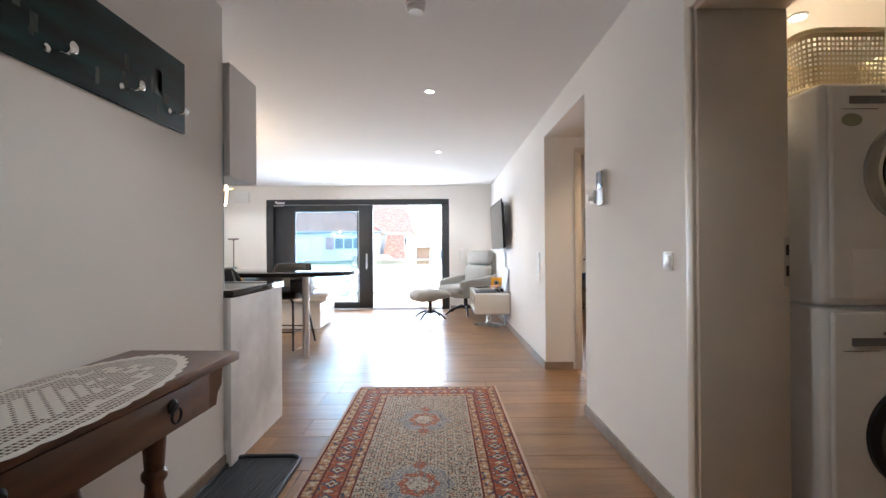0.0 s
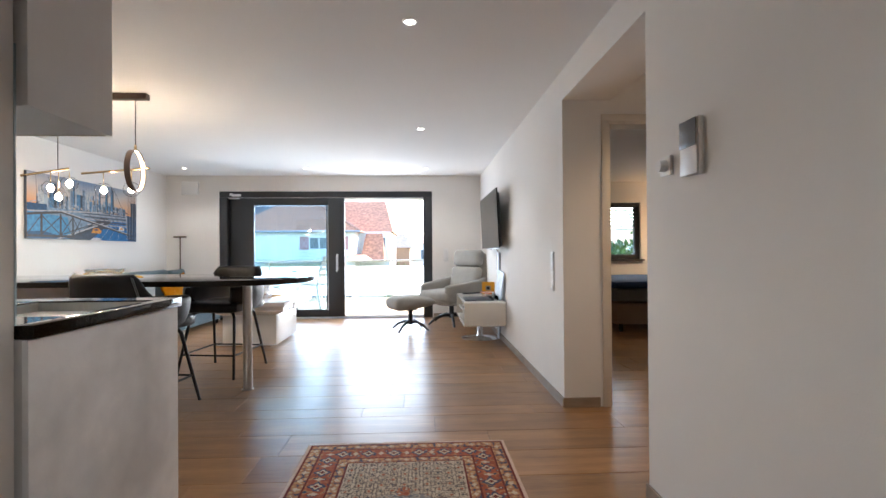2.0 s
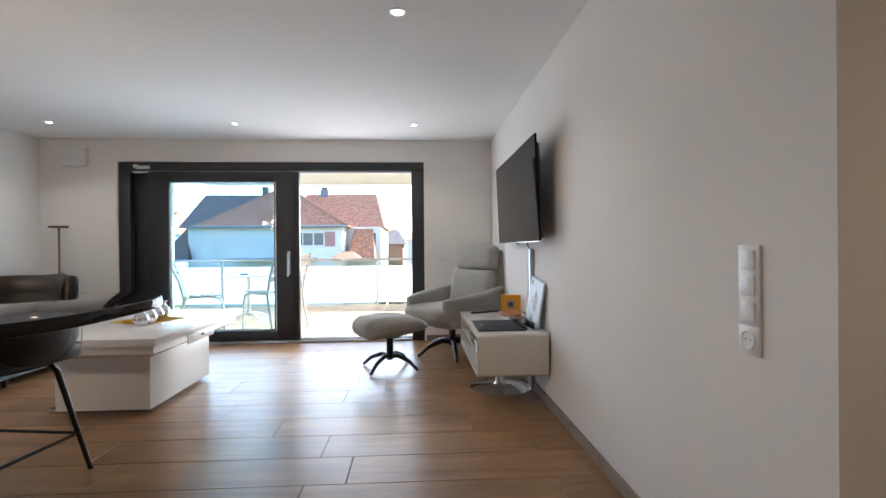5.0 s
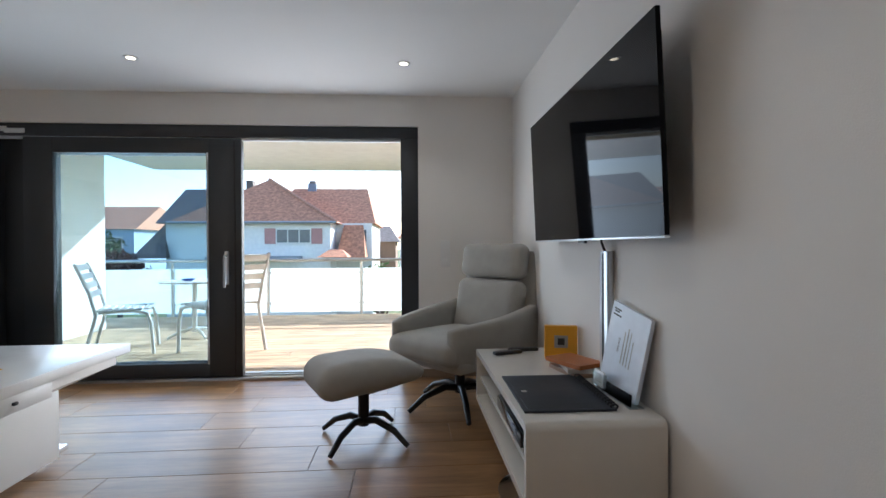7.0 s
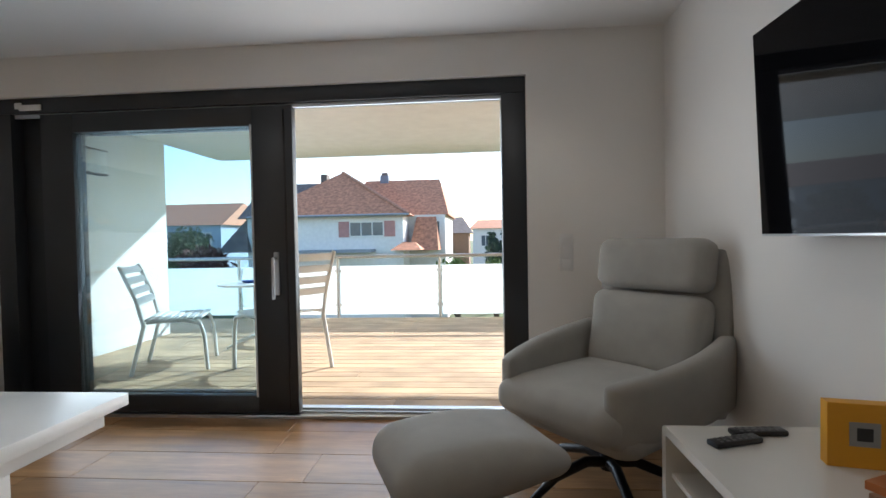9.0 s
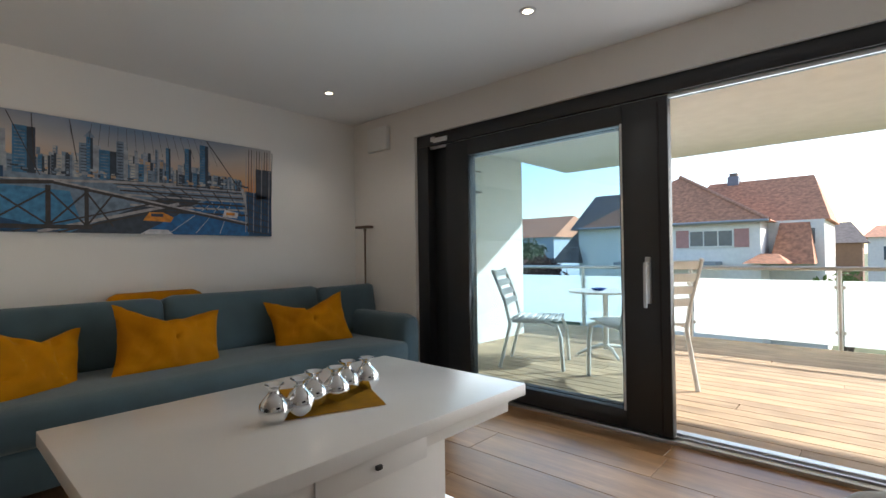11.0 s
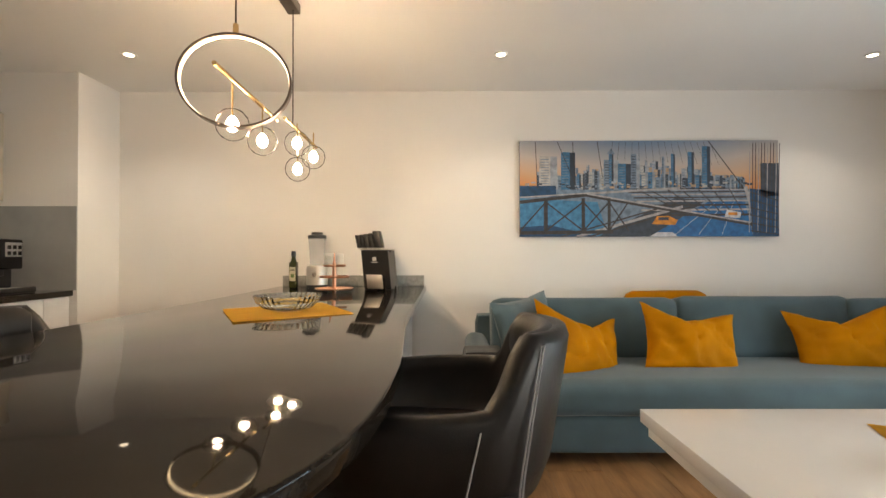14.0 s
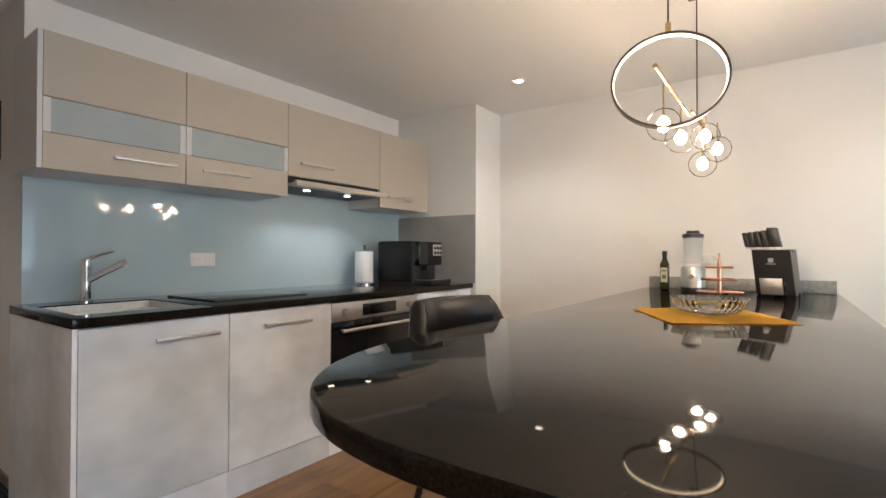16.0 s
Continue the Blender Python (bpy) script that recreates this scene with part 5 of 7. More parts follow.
LEAN = pose(0, 0, 0.004, -7)
TILT = LEAN @ pose(-0.03, 0, 0.028, 0, 9, 0)
PAPER = mat("blue_white_sheet", (0.70, 0.76, 0.86), 0.35, vary=0.05, scale=14)
INK = mat("print_ink", (0.03, 0.03, 0.04), 0.5)
PALE_INK = mat("print_pale", (0.36, 0.42, 0.52), 0.5)
sh = part("sheet", turned(B((-0.135, -0.004, 0.0), (0.155, 0.012, 0.325), 0.001), TILT), PAPER, fh, "thick pack of white and pale blue sheets", smooth=False)
for k, (x0, x1, z) in enumerate(((-0.112, -0.058, 0.296), (-0.108, -0.072, 0.287), (-0.115, -0.052, 0.272))):
    part("print", turned(B((x0, -0.0052, z), (x1, -0.0042, z + 0.006)), TILT), INK, sh, smooth=False)
txt = bpy.data.curves.new("lettering", "FONT")
txt.body, txt.size, txt.extrude = "WLAN", 0.020, 0.0003
to = new("lettering", txt)
to.data.materials.append(INK)
to.matrix_world = TILT @ pose(-0.025, -0.0052, 0.135, 90, 0, 0) @ pose(0, 0, 0, 0, 0, 90)
to.parent = sh
for k, (w_, h_) in enumerate(((0.13, 0.006), (0.15, 0.006), (0.14, 0.004), (0.11, 0.004))):
    part("print", turned(B((0.0 + 0.022 * k, -0.0052, 0.10), (0.022 * k + h_, -0.0042, 0.10 + w_)), TILT), PALE_INK, sh, smooth=False)
part("front_pocket", turned(B((-0.15, -0.036, 0.0), (0.15, -0.033, 0.045)), LEAN), GLASS, fh, "clear acrylic front pocket", smooth=False)
part("base", B((-0.15, -0.036, 0), (0.15, 0.02, 0.004)), GLASS, fh, smooth=False)
part("card_pocket", turned(B((-0.135, -0.052, 0.01), (-0.04, -0.037, 0.065)), LEAN), GLASS, fh, "small clear card pocket", smooth=False)
cdp = part("card", turned(B((-0.13, -0.047, 0.013), (-0.045, -0.042, 0.075)), LEAN), WHITE_PL, fh, "small stack of white cards", smooth=False)
for k in range(4):
    part("print", turned(B((-0.118, -0.0482, 0.03 + 0.009 * k), (-0.062 - 0.006 * (k % 2), -0.0472, 0.033 + 0.009 * k)), LEAN), INK, cdp, smooth=False)

tv = thing("television", "large flat black television tilted forward on a wall bracket", "television", pose(0.885, 7.63, 1.50, 0, -2.4, -0.2))
part("screen", B((-0.012, -0.735, -0.345), (0.004, 0.765, 0.35)), mat("tv_screen", (0.004, 0.004, 0.005), 0.035, vary=0.02, spec=0.1), tv, "glossy black screen", smooth=False)
part("bezel", B((-0.013, -0.737, -0.353), (0.006, 0.767, -0.345), 0.002), ALU, tv, "silver bottom edge")
part("rear", B((0.004, -0.70, -0.33), (0.03, 0.70, 0.30), 0.01), BLACK_PL, tv)
part("bracket", B((0.03, -0.2, -0.15), (0.075, 0.2, 0.15), 0.004), BLACK_MET, tv, "black wall bracket")
part("receiver", B((-0.008, -0.05, -0.366), (0.006, 0.03, -0.353), 0.002), BLACK_PL, tv)
cd = thing("cable_duct", "silver vertical cable duct below the television", "cable duct")
part("duct", B((XR - 0.035, 7.53, 0.0), (XR, 7.62, 1.10), 0.008), ALU, cd)
part("seam", B((XR - 0.0365, 7.565, 0.01), (XR - 0.0352, 7.585, 1.09)), RUBBER, cd, "dark centre seam", smooth=False)
part("cable", tube([(XR - 0.02, 7.58, 1.09), (XR - 0.04, 7.58, 1.14), (XR - 0.04, 7.57, 1.25)], 0.006, 8), BLACK_PL, cd)


# ---- swivel armchair and footstool ----
def star_base(parent, r, n, h, z_hub):
    part("column", lathe([(0.032, z_hub - 0.03), (0.032, h)], 20), BLACK_MET, parent)
    for i in range(n):
        a = 2 * math.pi * i / n + 0.6
        c, s_ = math.cos(a), math.sin(a)
        part("foot", tube([(0.02 * c, 0.02 * s_, z_hub), (0.3 * r * c, 0.3 * r * s_, z_hub + 0.012), (0.7 * r * c, 0.7 * r * s_, z_hub - 0.03), (r * c, r * s_, 0.014)], [0.022, 0.021, 0.018, 0.014], 12), BLACK_MET, parent)


fs = thing("footstool", "light grey upholstered footstool on a dark star base", "footstool", pose(-0.16, 8.30, 0, 0, 0, 25))
bm = soft_box((-0.31, -0.24, 0.285), (0.31, 0.24, 0.435), 0.62, 16, 0.0)
for v in bm.verts:
    k = v.co.x / 0.31
    v.co.z = 0.37 + (v.co.z - 0.36) * (1 - 0.55 * max(0.0, k) ** 1.5) + 0.018 * (1 - k * k) + (0.022 * k if k > 0 else 0.0)
part("cushion", bm, GREY_FAB, fs, angle=80)
star_base(fs, 0.30, 4, 0.32, 0.115)
part("seat_plate", lathe([(0.10, 0.29), (0.10, 0.305)], 20), BLACK_MET, fs)

ac = thing("armchair", "light grey upholstered swivel armchair with headrest", "armchair", pose(0.46, 8.82, 0, 0, 0, -50) @ Matrix.Scale(1.13, 4))
# faces -y in its own frame
part("seat", soft_box((-0.275, -0.37, 0.335), (0.275, 0.26, 0.465), 0.42, 12, 0.02), GREY_FAB, ac, "padded seat", angle=80)
part("backrest", turned(soft_box((-0.265, -0.06, 0.0), (0.265, 0.07, 0.36), 0.42, 12), pose(0, 0.235, 0.42, -12)), GREY_FAB, ac, "padded backrest", angle=80)
part("headrest", turned(soft_box((-0.262, -0.065, 0.0), (0.262, 0.07, 0.225), 0.42, 12), pose(0, 0.315, 0.785, -10)), GREY_FAB, ac, "padded headrest", angle=80)
part("back_shell", turned(soft_box((-0.31, 0.0, 0.0), (0.31, 0.10, 0.68), 0.40, 12), pose(0, 0.27, 0.30, -11)), GREY_FAB, ac, "upholstered outer back", angle=80)
for sx in (-1, 1):
    bm = soft_box((0.262, -0.33, 0.33), (0.335, 0.37, 0.575), 0.42, 12)
    for v in bm.verts:
        f = (v.co.y + 0.33) / 0.70
        up = (v.co.z - 0.33) / 0.27
        v.co.z += up * (-0.03 * max(0, 1 - f) ** 3 + 0.07 * f * f)
        v.co.x += 0.035 * math.sin(math.pi * f) * up - 0.06 * (1 - f) ** 3
        v.co.x *= sx
    part("armrest", bm, GREY_FAB, ac, "curved upholstered armrest", angle=80)
part("under_shell", soft_box((-0.30, -0.31, 0.285), (0.30, 0.33, 0.385), 0.5, 10), GREY_FAB, ac, angle=80)
star_base(ac, 0.34, 5, 0.30, 0.12)
part("seat_plate", lathe([(0.2, 0.27), (0.2, 0.30)], 20), BLACK_MET, ac)


# ---- wall fittings ----
socket("light_switch", "white strip of three light switches beside the balcony door", pose(0.42, YF, 1.06, 0, 0, 180), 3, horizontal=False)
socket("light_switch", "white strip of three light switches above a socket", pose(XR, 5.12, 1.00, 0, 0, 90), 3, horizontal=False)
socket("wall_socket", "white wall socket under the light switches", pose(XR, 5.12, 0.852, 0, 0, 90), 1)
socket("light_switch", "single white light switch beside the laundry door", pose(XR, 2.395, 1.075, 0, 0, 90), 1)
ic = thing("intercom", "wall intercom panel with dark upper half", "intercom", pose(XR, 3.205, 1.50, 0, 0, 90) @ Matrix.Scale(1.08, 4))
part("housing", B((-0.052, 0, -0.095), (0.052, 0.026, 0.095), 0.004), WHITE_PL, ic)
part("screen", B((-0.05, 0.026, 0.0), (0.05, 0.029, 0.093), 0.001), mat("smoke_screen", (0.10, 0.10, 0.11), 0.2), ic, "dark grey upper panel")
part("rim", B((-0.054, 0, -0.097), (-0.052, 0.02, 0.097)), CHROME, ic, smooth=False)
th = thing("thermostat", "small white room thermostat on the wall", "thermostat", pose(XR, 3.40, 1.465, 0, 0, 90))
part("housing", B((-0.04, 0, -0.04), (0.04, 0.012, 0.04), 0.003), WHITE_PL, th)
part("dial", turned(lathe([(0.026, 0), (0.024, 0.03)], 24), pose(0, 0.012, 0, -90)), WHITE_PL, th)
wb = thing("wall_box", "white plastic shutter control box on the wall", "control box", pose(-3.82, YF, 2.20))
part("housing", B((-0.135, -0.05, -0.11), (0.135, 0, 0.105), 0.004), WHITE_PL, wb)


# ---- hall ----
hp = thing("coat_rack", "dark green printed glass coat rack with steel hooks", "coat rack")
PANEL = mat("dark_glass_print", (0.007, 0.026, 0.026), 0.5, vary=0.9, scale=7, stretch=(1, 0.6, 3), spec=0.25)
part("panel", B((XH, 0.85, 1.65), (XH + 0.012, 2.45, 1.96), 0.002), PANEL, hp)
rnd = random.Random(4)
bm = bmesh.new()
for i in range(34):
    y, w = rnd.uniform(0.9, 2.38), rnd.uniform(0.012, 0.05)
    z, h = rnd.uniform(1.68, 1.79), rnd.uniform(0.015, 0.10)
    box(bm, (XH + 0.012, y, z), (XH + 0.0124, min(y + w, 2.44), z + h))
part("print", bm, mat("dim_print", (0.045, 0.062, 0.055), 0.45, vary=0.7, scale=25), hp, "dim grey-green city print", smooth=False)["kind"] = "stuff"
for hy in (1.10, 1.42, 1.74, 2.06, 2.36):
    hk = part("hook", tube([(XH + 0.012, hy, 1.72), (XH + 0.05, hy, 1.715), (XH + 0.065, hy, 1.73)], 0.006, 10), CHROME, hp, "steel hook")
    part("disc", turned(lathe([(0.018, 0), (0.018, 0.006), (0.012, 0.01)], 20), pose(XH + 0.062, hy, 1.73, 0, 90, 0)), CHROME, hk)
    part("disc", turned(lathe([(0.013, 0), (0.013, 0.005)], 20), pose(XH + 0.012, hy - 0.035, 1.715, 0, 90, 0)), CHROME, hk)

ct2 = thing("console_table", "dark stained oak console table with turned legs", "console table", pose(-0.715, 2.08, 0, 0, 0, -3))
part("top", B((-0.43, -1.25, 0.735), (0.0, 0.0, 0.768), 0.005), DARKWOOD, ct2)
part("apron", B((-0.385, -1.10, 0.60), (-0.035, -0.14, 0.735), 0.004), DARKWOOD, ct2)
part("drawer", B((-0.037, -0.98, 0.615), (-0.026, -0.26, 0.722), 0.004), DARKWOOD, ct2, "drawer front")
for ly, py_ in ((-0.20, -0.36), (-1.02, -0.88)):
    pl = part("drawer_pull", turned(lathe([(0.022, 0), (0.022, 0.004), (0.01, 0.014)], 20), pose(-0.026, py_, 0.68, 0, 90, 0)), BLACK_MET, ct2, "black iron pull")
    part("ring", tube([(-0.012, py_ + 0.022 * math.sin(2 * math.pi * k / 16), 0.655 + 0.022 * math.cos(2 * math.pi * k / 16)) for k in range(16)], 0.004, 8, closed=True), BLACK_MET, pl)
    part("bracket", turned(prism([(0, 0.735), (0, 0.60), (0.05, 0.60), (0.06, 0.64), (0.085, 0.66), (0.09, 0.70), (0.10, 0.735)], -0.38, -0.04), Matrix(((0, 0, 1, 0), (1, 0, 0, ly + 0.06), (0, 1, 0, 0), (0, 0, 0, 1)))), DARKWOOD, ct2, "carved bracket")
LEG = [(0.030, 0.0), (0.034, 0.04), (0.028, 0.07), (0.036, 0.09), (0.036, 0.11), (0.022, 0.14), (0.030, 0.22), (0.045, 0.31), (0.040, 0.37), (0.026, 0.43), (0.024, 0.46), (0.034, 0.475), (0.034, 0.49), (0.026, 0.50), (0.030, 0.56), (0.032, 0.60)]
for lx, ly in ((-0.08, -0.36), (-0.34, -0.36), (-0.08, -0.92), (-0.34, -0.92)):
    part("leg", lathe(LEG, 24, at=(lx, ly, 0)), DARKWOOD, ct2, "turned baluster leg")
part("stretcher", B((-0.23, -0.92, 0.09), (-0.19, -0.36, 0.13), 0.004), DARKWOOD, ct2)
for ly in (-0.36, -0.92):
    part("stretcher", B((-0.31, ly - 0.018, 0.09), (-0.11, ly + 0.018, 0.125), 0.004), DARKWOOD, ct2)
# lace doily: rings of net cells with scalloped edge
dy = thing("doily", "white crocheted lace doily on the console table", "doily", pose(-0.945, 1.40, 0.7685))
bm = bmesh.new()
RXd, RYd, CELL, THREAD = 0.225, 0.60, 0.0145, 0.0048
def lace_strip(p, q, r, s_):
    bm.faces.new([bm.verts.new((x_, y_, 0.0012 + 0.0006 * math.sin(x_ * 60) * math.cos(y_ * 45))) for x_, y_ in (p, q, r, s_)])
def net_line(c, reach, across):
    """One thread of the net at c, cut at the edge of the oval."""
    far = reach * math.sqrt(max(0.0, 1 - (c / (RXd if across else RYd)) ** 2)) * 0.97
    n_ = max(2, int(2 * far / 0.03))
    for k in range(n_):
        t0, t1 = -far + 2 * far * k / n_, -far + 2 * far * (k + 1) / n_
        w = THREAD / 2
        lace_strip(*(((c - w, t0), (c + w, t0), (c + w, t1), (c - w, t1)) if across else ((t0, c - w), (t1, c - w), (t1, c + w), (t0, c + w))))
for i in range(-15, 16):
    net_line(i * CELL, RYd, True)
for j in range(-41, 42):
    net_line(j * CELL, RXd, False)
# filled cells make a star in the middle and a wave towards the rim
for i in range(-15, 15):
    for j in range(-41, 41):
        cx_, cy_ = (i + 0.5) * CELL, (j + 0.5) * CELL
        f = math.hypot(cx_ / RXd, cy_ / RYd)
        a = math.atan2(cy_ / RYd, cx_ / RXd)
        star = f < 0.42 + 0.10 * math.cos(8 * a) and (i + j) % 3 != 0
        wave = 0.66 + 0.05 * math.cos(16 * a) < f < 0.74 + 0.05 * math.cos(16 * a)
        if f < 0.93 and (star or wave):
            h_ = CELL / 2
            lace_strip((cx_ - h_, cy_ - h_), (cx_ + h_, cy_ - h_), (cx_ + h_, cy_ + h_), (cx_ - h_, cy_ + h_))
# scalloped rim
NS = 264
for i in range(NS):
    a0, a1 = 2 * math.pi * i / NS, 2 * math.pi * (i + 1) / NS
    def rim_at(f, a):
        k = f + (0.035 * abs(math.sin(a * 22)) if f > 1 else 0)
        return RXd * k * math.cos(a), RYd * k * math.sin(a)
    lace_strip(rim_at(0.945, a0), rim_at(1.005, a0), rim_at(1.005, a1), rim_at(0.945, a1))
part("lace", bm, LACE, dy, smooth=False)

# runner rug
RG = thing("rug", "patterned red and cream oriental rug on the floor", "rug", pose(-0.095, 4.28, 0))
RW, RL = 1.13, 2.43
RUST, CREAM_, NAVY, OCHRE = (0.29, 0.075, 0.035), (0.50, 0.42, 0.31), (0.045, 0.055, 0.09), (0.42, 0.23, 0.10)
field = ramp_mat("rug_field", [(0.0, (0.11, 0.075, 0.06)), (0.16, (0.50, 0.42, 0.32)), (0.50, (0.44, 0.36, 0.27)), (0.62, (0.16, 0.12, 0.10))], 52)
main = ramp_mat("rug_main_border", [(0.0, CREAM_), (0.14, NAVY), (0.24, RUST), (0.50, (0.34, 0.10, 0.045)), (0.62, OCHRE), (0.70, NAVY)], 22)
guard = ramp_mat("rug_guard", [(0.0, CREAM_), (0.22, OCHRE), (0.40, (0.33, 0.15, 0.08)), (0.58, NAVY)], 30)
line = mat("rug_line", (0.14, 0.035, 0.03), 0.95, vary=0.3, scale=60, spec=0.1)
medal = ramp_mat("rug_medallion", [(0.0, CREAM_), (0.18, RUST), (0.42, (0.38, 0.16, 0.08)), (0.56, NAVY), (0.68, CREAM_)], 26)
edge = mat("rug_edge", (0.55, 0.42, 0.33), 0.95, vary=0.15, scale=80, spec=0.1)
slate = ramp_mat("rug_slate", [(0.0, CREAM_), (0.2, (0.20, 0.20, 0.21)), (0.45, (0.45, 0.38, 0.29)), (0.58, (0.13, 0.13, 0.15))], 26)
part("base", B((-RW / 2, -RL, 0.0), (RW / 2, 0, 0.007), 0.002), edge, RG)
bands = [(0.018, 0.03, line, "border_line"), (0.03, 0.085, guard, "guard_border"), (0.085, 0.095, line, "border_line"), (0.095, 0.20, main, "main_border"), (0.20, 0.21, line, "border_line"), (0.21, 0.255, guard, "guard_border"), (0.255, 0.265, line, "border_line")]
for a, b, m_, nm in bands:
    bm = bmesh.new()
    x0, x1, y0, y1 = -RW / 2, RW / 2, -RL, 0
    for (ax, ay), (bx, by) in (((x0 + a, y0 + a), (x0 + b, y1 - a)), ((x1 - b, y0 + a), (x1 - a, y1 - a)), ((x0 + b, y0 + a), (x1 - b, y0 + b)), ((x0 + b, y1 - b), (x1 - b, y1 - a))):
        box(bm, (ax, ay, 0.0068), (bx, by, 0.0092))
    part(nm, bm, m_, RG, smooth=False)
part("field", B((-RW / 2 + 0.265, -RL + 0.265, 0.0068), (RW / 2 - 0.265, -0.265, 0.0092)), field, RG, smooth=False)
# scrolling vine of rings, leaves and buds over the cream field
rnd = random.Random(31)
rings, leaves, buds = bmesh.new(), bmesh.new(), bmesh.new()
def flat(bm_, pts, z):
    bm_.faces.new([bm_.verts.new((x, y, z)) for x, y in pts])
for i in range(11):
    for j in range(35):
        cx_ = -0.272 + 0.0544 * i
        cy_ = -0.292 - 0.0543 * j
        r0, r1 = 0.0155 + 0.002 * rnd.random(), 0.0205 + 0.002 * rnd.random()
        for k in range(10):
            if (k + i + j) % 5 == 4:
                continue
            a, b = 2 * math.pi * k / 10, 2 * math.pi * (k + 1) / 10
            flat(rings, [(cx_ + r0 * math.cos(a), cy_ + r0 * math.sin(a)), (cx_ + r1 * math.cos(a), cy_ + r1 * math.sin(a)), (cx_ + r1 * math.cos(b), cy_ + r1 * math.sin(b)), (cx_ + r0 * math.cos(b), cy_ + r0 * math.sin(b))], 0.0094)
        flat(buds if (i + j) % 2 else leaves, [(cx_ + 0.0085 * (1 + 0.4 * math.cos(4 * a)) * math.cos(a), cy_ + 0.0085 * (1 + 0.4 * math.cos(4 * a)) * math.sin(a)) for a in [2 * math.pi * k / 12 for k in range(12)]], 0.0094)
        if i < 10 and j < 34:
            mx, my = cx_ + 0.0272, cy_ - 0.0272
            for a in (45, 135, 225, 315):
                a = radians(a + rnd.uniform(-18, 18))
                c, s_ = math.cos(a), math.sin(a)
                flat(leaves, [(mx + c * 0.003, my + s_ * 0.003), (mx + c * 0.010 - s_ * 0.004, my + s_ * 0.010 + c * 0.004), (mx + c * 0.017, my + s_ * 0.017), (mx + c * 0.010 + s_ * 0.004, my + s_ * 0.010 - c * 0.004)], 0.0095)
for nm, bm_, col in (("vine_pattern", rings, (0.10, 0.075, 0.065)), ("leaf_pattern", leaves, (0.055, 0.06, 0.075)), ("bud_pattern", buds, (0.30, 0.09, 0.045))):
    tagged(part(nm, bm_, mat("rug_" + nm, col, 0.95, vary=0.35, scale=70, spec=0.1), RG, smooth=False), kind="stuff")
def lozenge(cy_, w, h, z, m_, name):
    out_ = []
    for i in range(48):
        a = 2 * math.pi * i / 48
        k = 1 + 0.10 * math.cos(8 * a)
        s1, c1 = math.sin(a), math.cos(a)
        out_.append((w * k * math.copysign(abs(c1) ** 1.25, c1), cy_ + h * k * math.copysign(abs(s1) ** 1.25, s1)))
    part(name, prism(out_, 0.009, z), m_, RG, smooth=False)
for cy_ in (-0.78, -1.65):
    lozenge(cy_, 0.17, 0.22, 0.0100, slate, "medallion")
    lozenge(cy_, 0.10, 0.13, 0.0106, medal, "medallion")
    lozenge(cy_, 0.06, 0.075, 0.0112, field, "medallion")
    for s_ in (-1, 1):
        lozenge(cy_ + s_ * 0.20, 0.035, 0.045, 0.0110, medal, "medallion_tip")
# small motifs woven into the borders
def motifs(name, inset, step, w, h, material, z, offset=0.0):
    bm = bmesh.new()
    spots = []
    for s_ in (-1, 1):
        n = int((RL - 2 * inset) / step)
        spots += [(s_ * (RW / 2 - inset), -RL + inset + (k + 0.5 + offset) * (RL - 2 * inset) / n, w, h) for k in range(n)]
        n = int((RW - 2 * inset) / step)
        spots += [(-RW / 2 + inset + (k + 0.5 + offset) * (RW - 2 * inset) / n, -RL / 2 + s_ * (RL / 2 - inset), h, w) for k in range(n)]
    for x, y, a, b in spots:
        prism([(x + a * c * (1 + 0.3 * math.cos(4 * t_)), y + b * s2 * (1 + 0.3 * math.cos(4 * t_))) for t_ in [2 * math.pi * j / 16 for j in range(16)] for c, s2 in [(math.cos(t_), math.sin(t_))]], 0.0088, z, bm=bm)
    tagged(part(name, bm, material, RG, smooth=False), kind="stuff")
creamw = mat("rug_cream", (0.55, 0.45, 0.32), 0.95, vary=0.2, scale=80, spec=0.1)
navyw = mat("rug_navy", (0.06, 0.075, 0.12), 0.95, vary=0.3, scale=80, spec=0.1)
motifs("guard_pattern", 0.0575, 0.085, 0.012, 0.016, creamw, 0.0098)
motifs("guard_pattern", 0.2325, 0.085, 0.010, 0.015, creamw, 0.0098)
motifs("rosette_band", 0.1475, 0.135, 0.036, 0.036, navyw, 0.0097)
motifs("rosette_band", 0.1475, 0.135, 0.024, 0.024, creamw, 0.0101)
motifs("rosette_band", 0.1475, 0.135, 0.012, 0.012, line, 0.0105)
motifs("bud_band", 0.1475, 0.135, 0.020, 0.012, creamw, 0.0097, 0.5)
fr_ = bmesh.new()
rnd = random.Random(2)
for i in range(170):
    x = -RW / 2 + RW * (i + 0.5) / 170
    l_ = rnd.uniform(0.008, 0.018)
    for y0, s_ in ((0.0, 1), (-RL, -1)):
        box(fr_, (x - 0.002, min(y0, y0 + s_ * l_), 0.001), (x + 0.002, max(y0, y0 + s_ * l_), 0.004))
tagged(part("fringe", fr_, edge, RG, "cream wool fringe", smooth=False), kind="stuff")

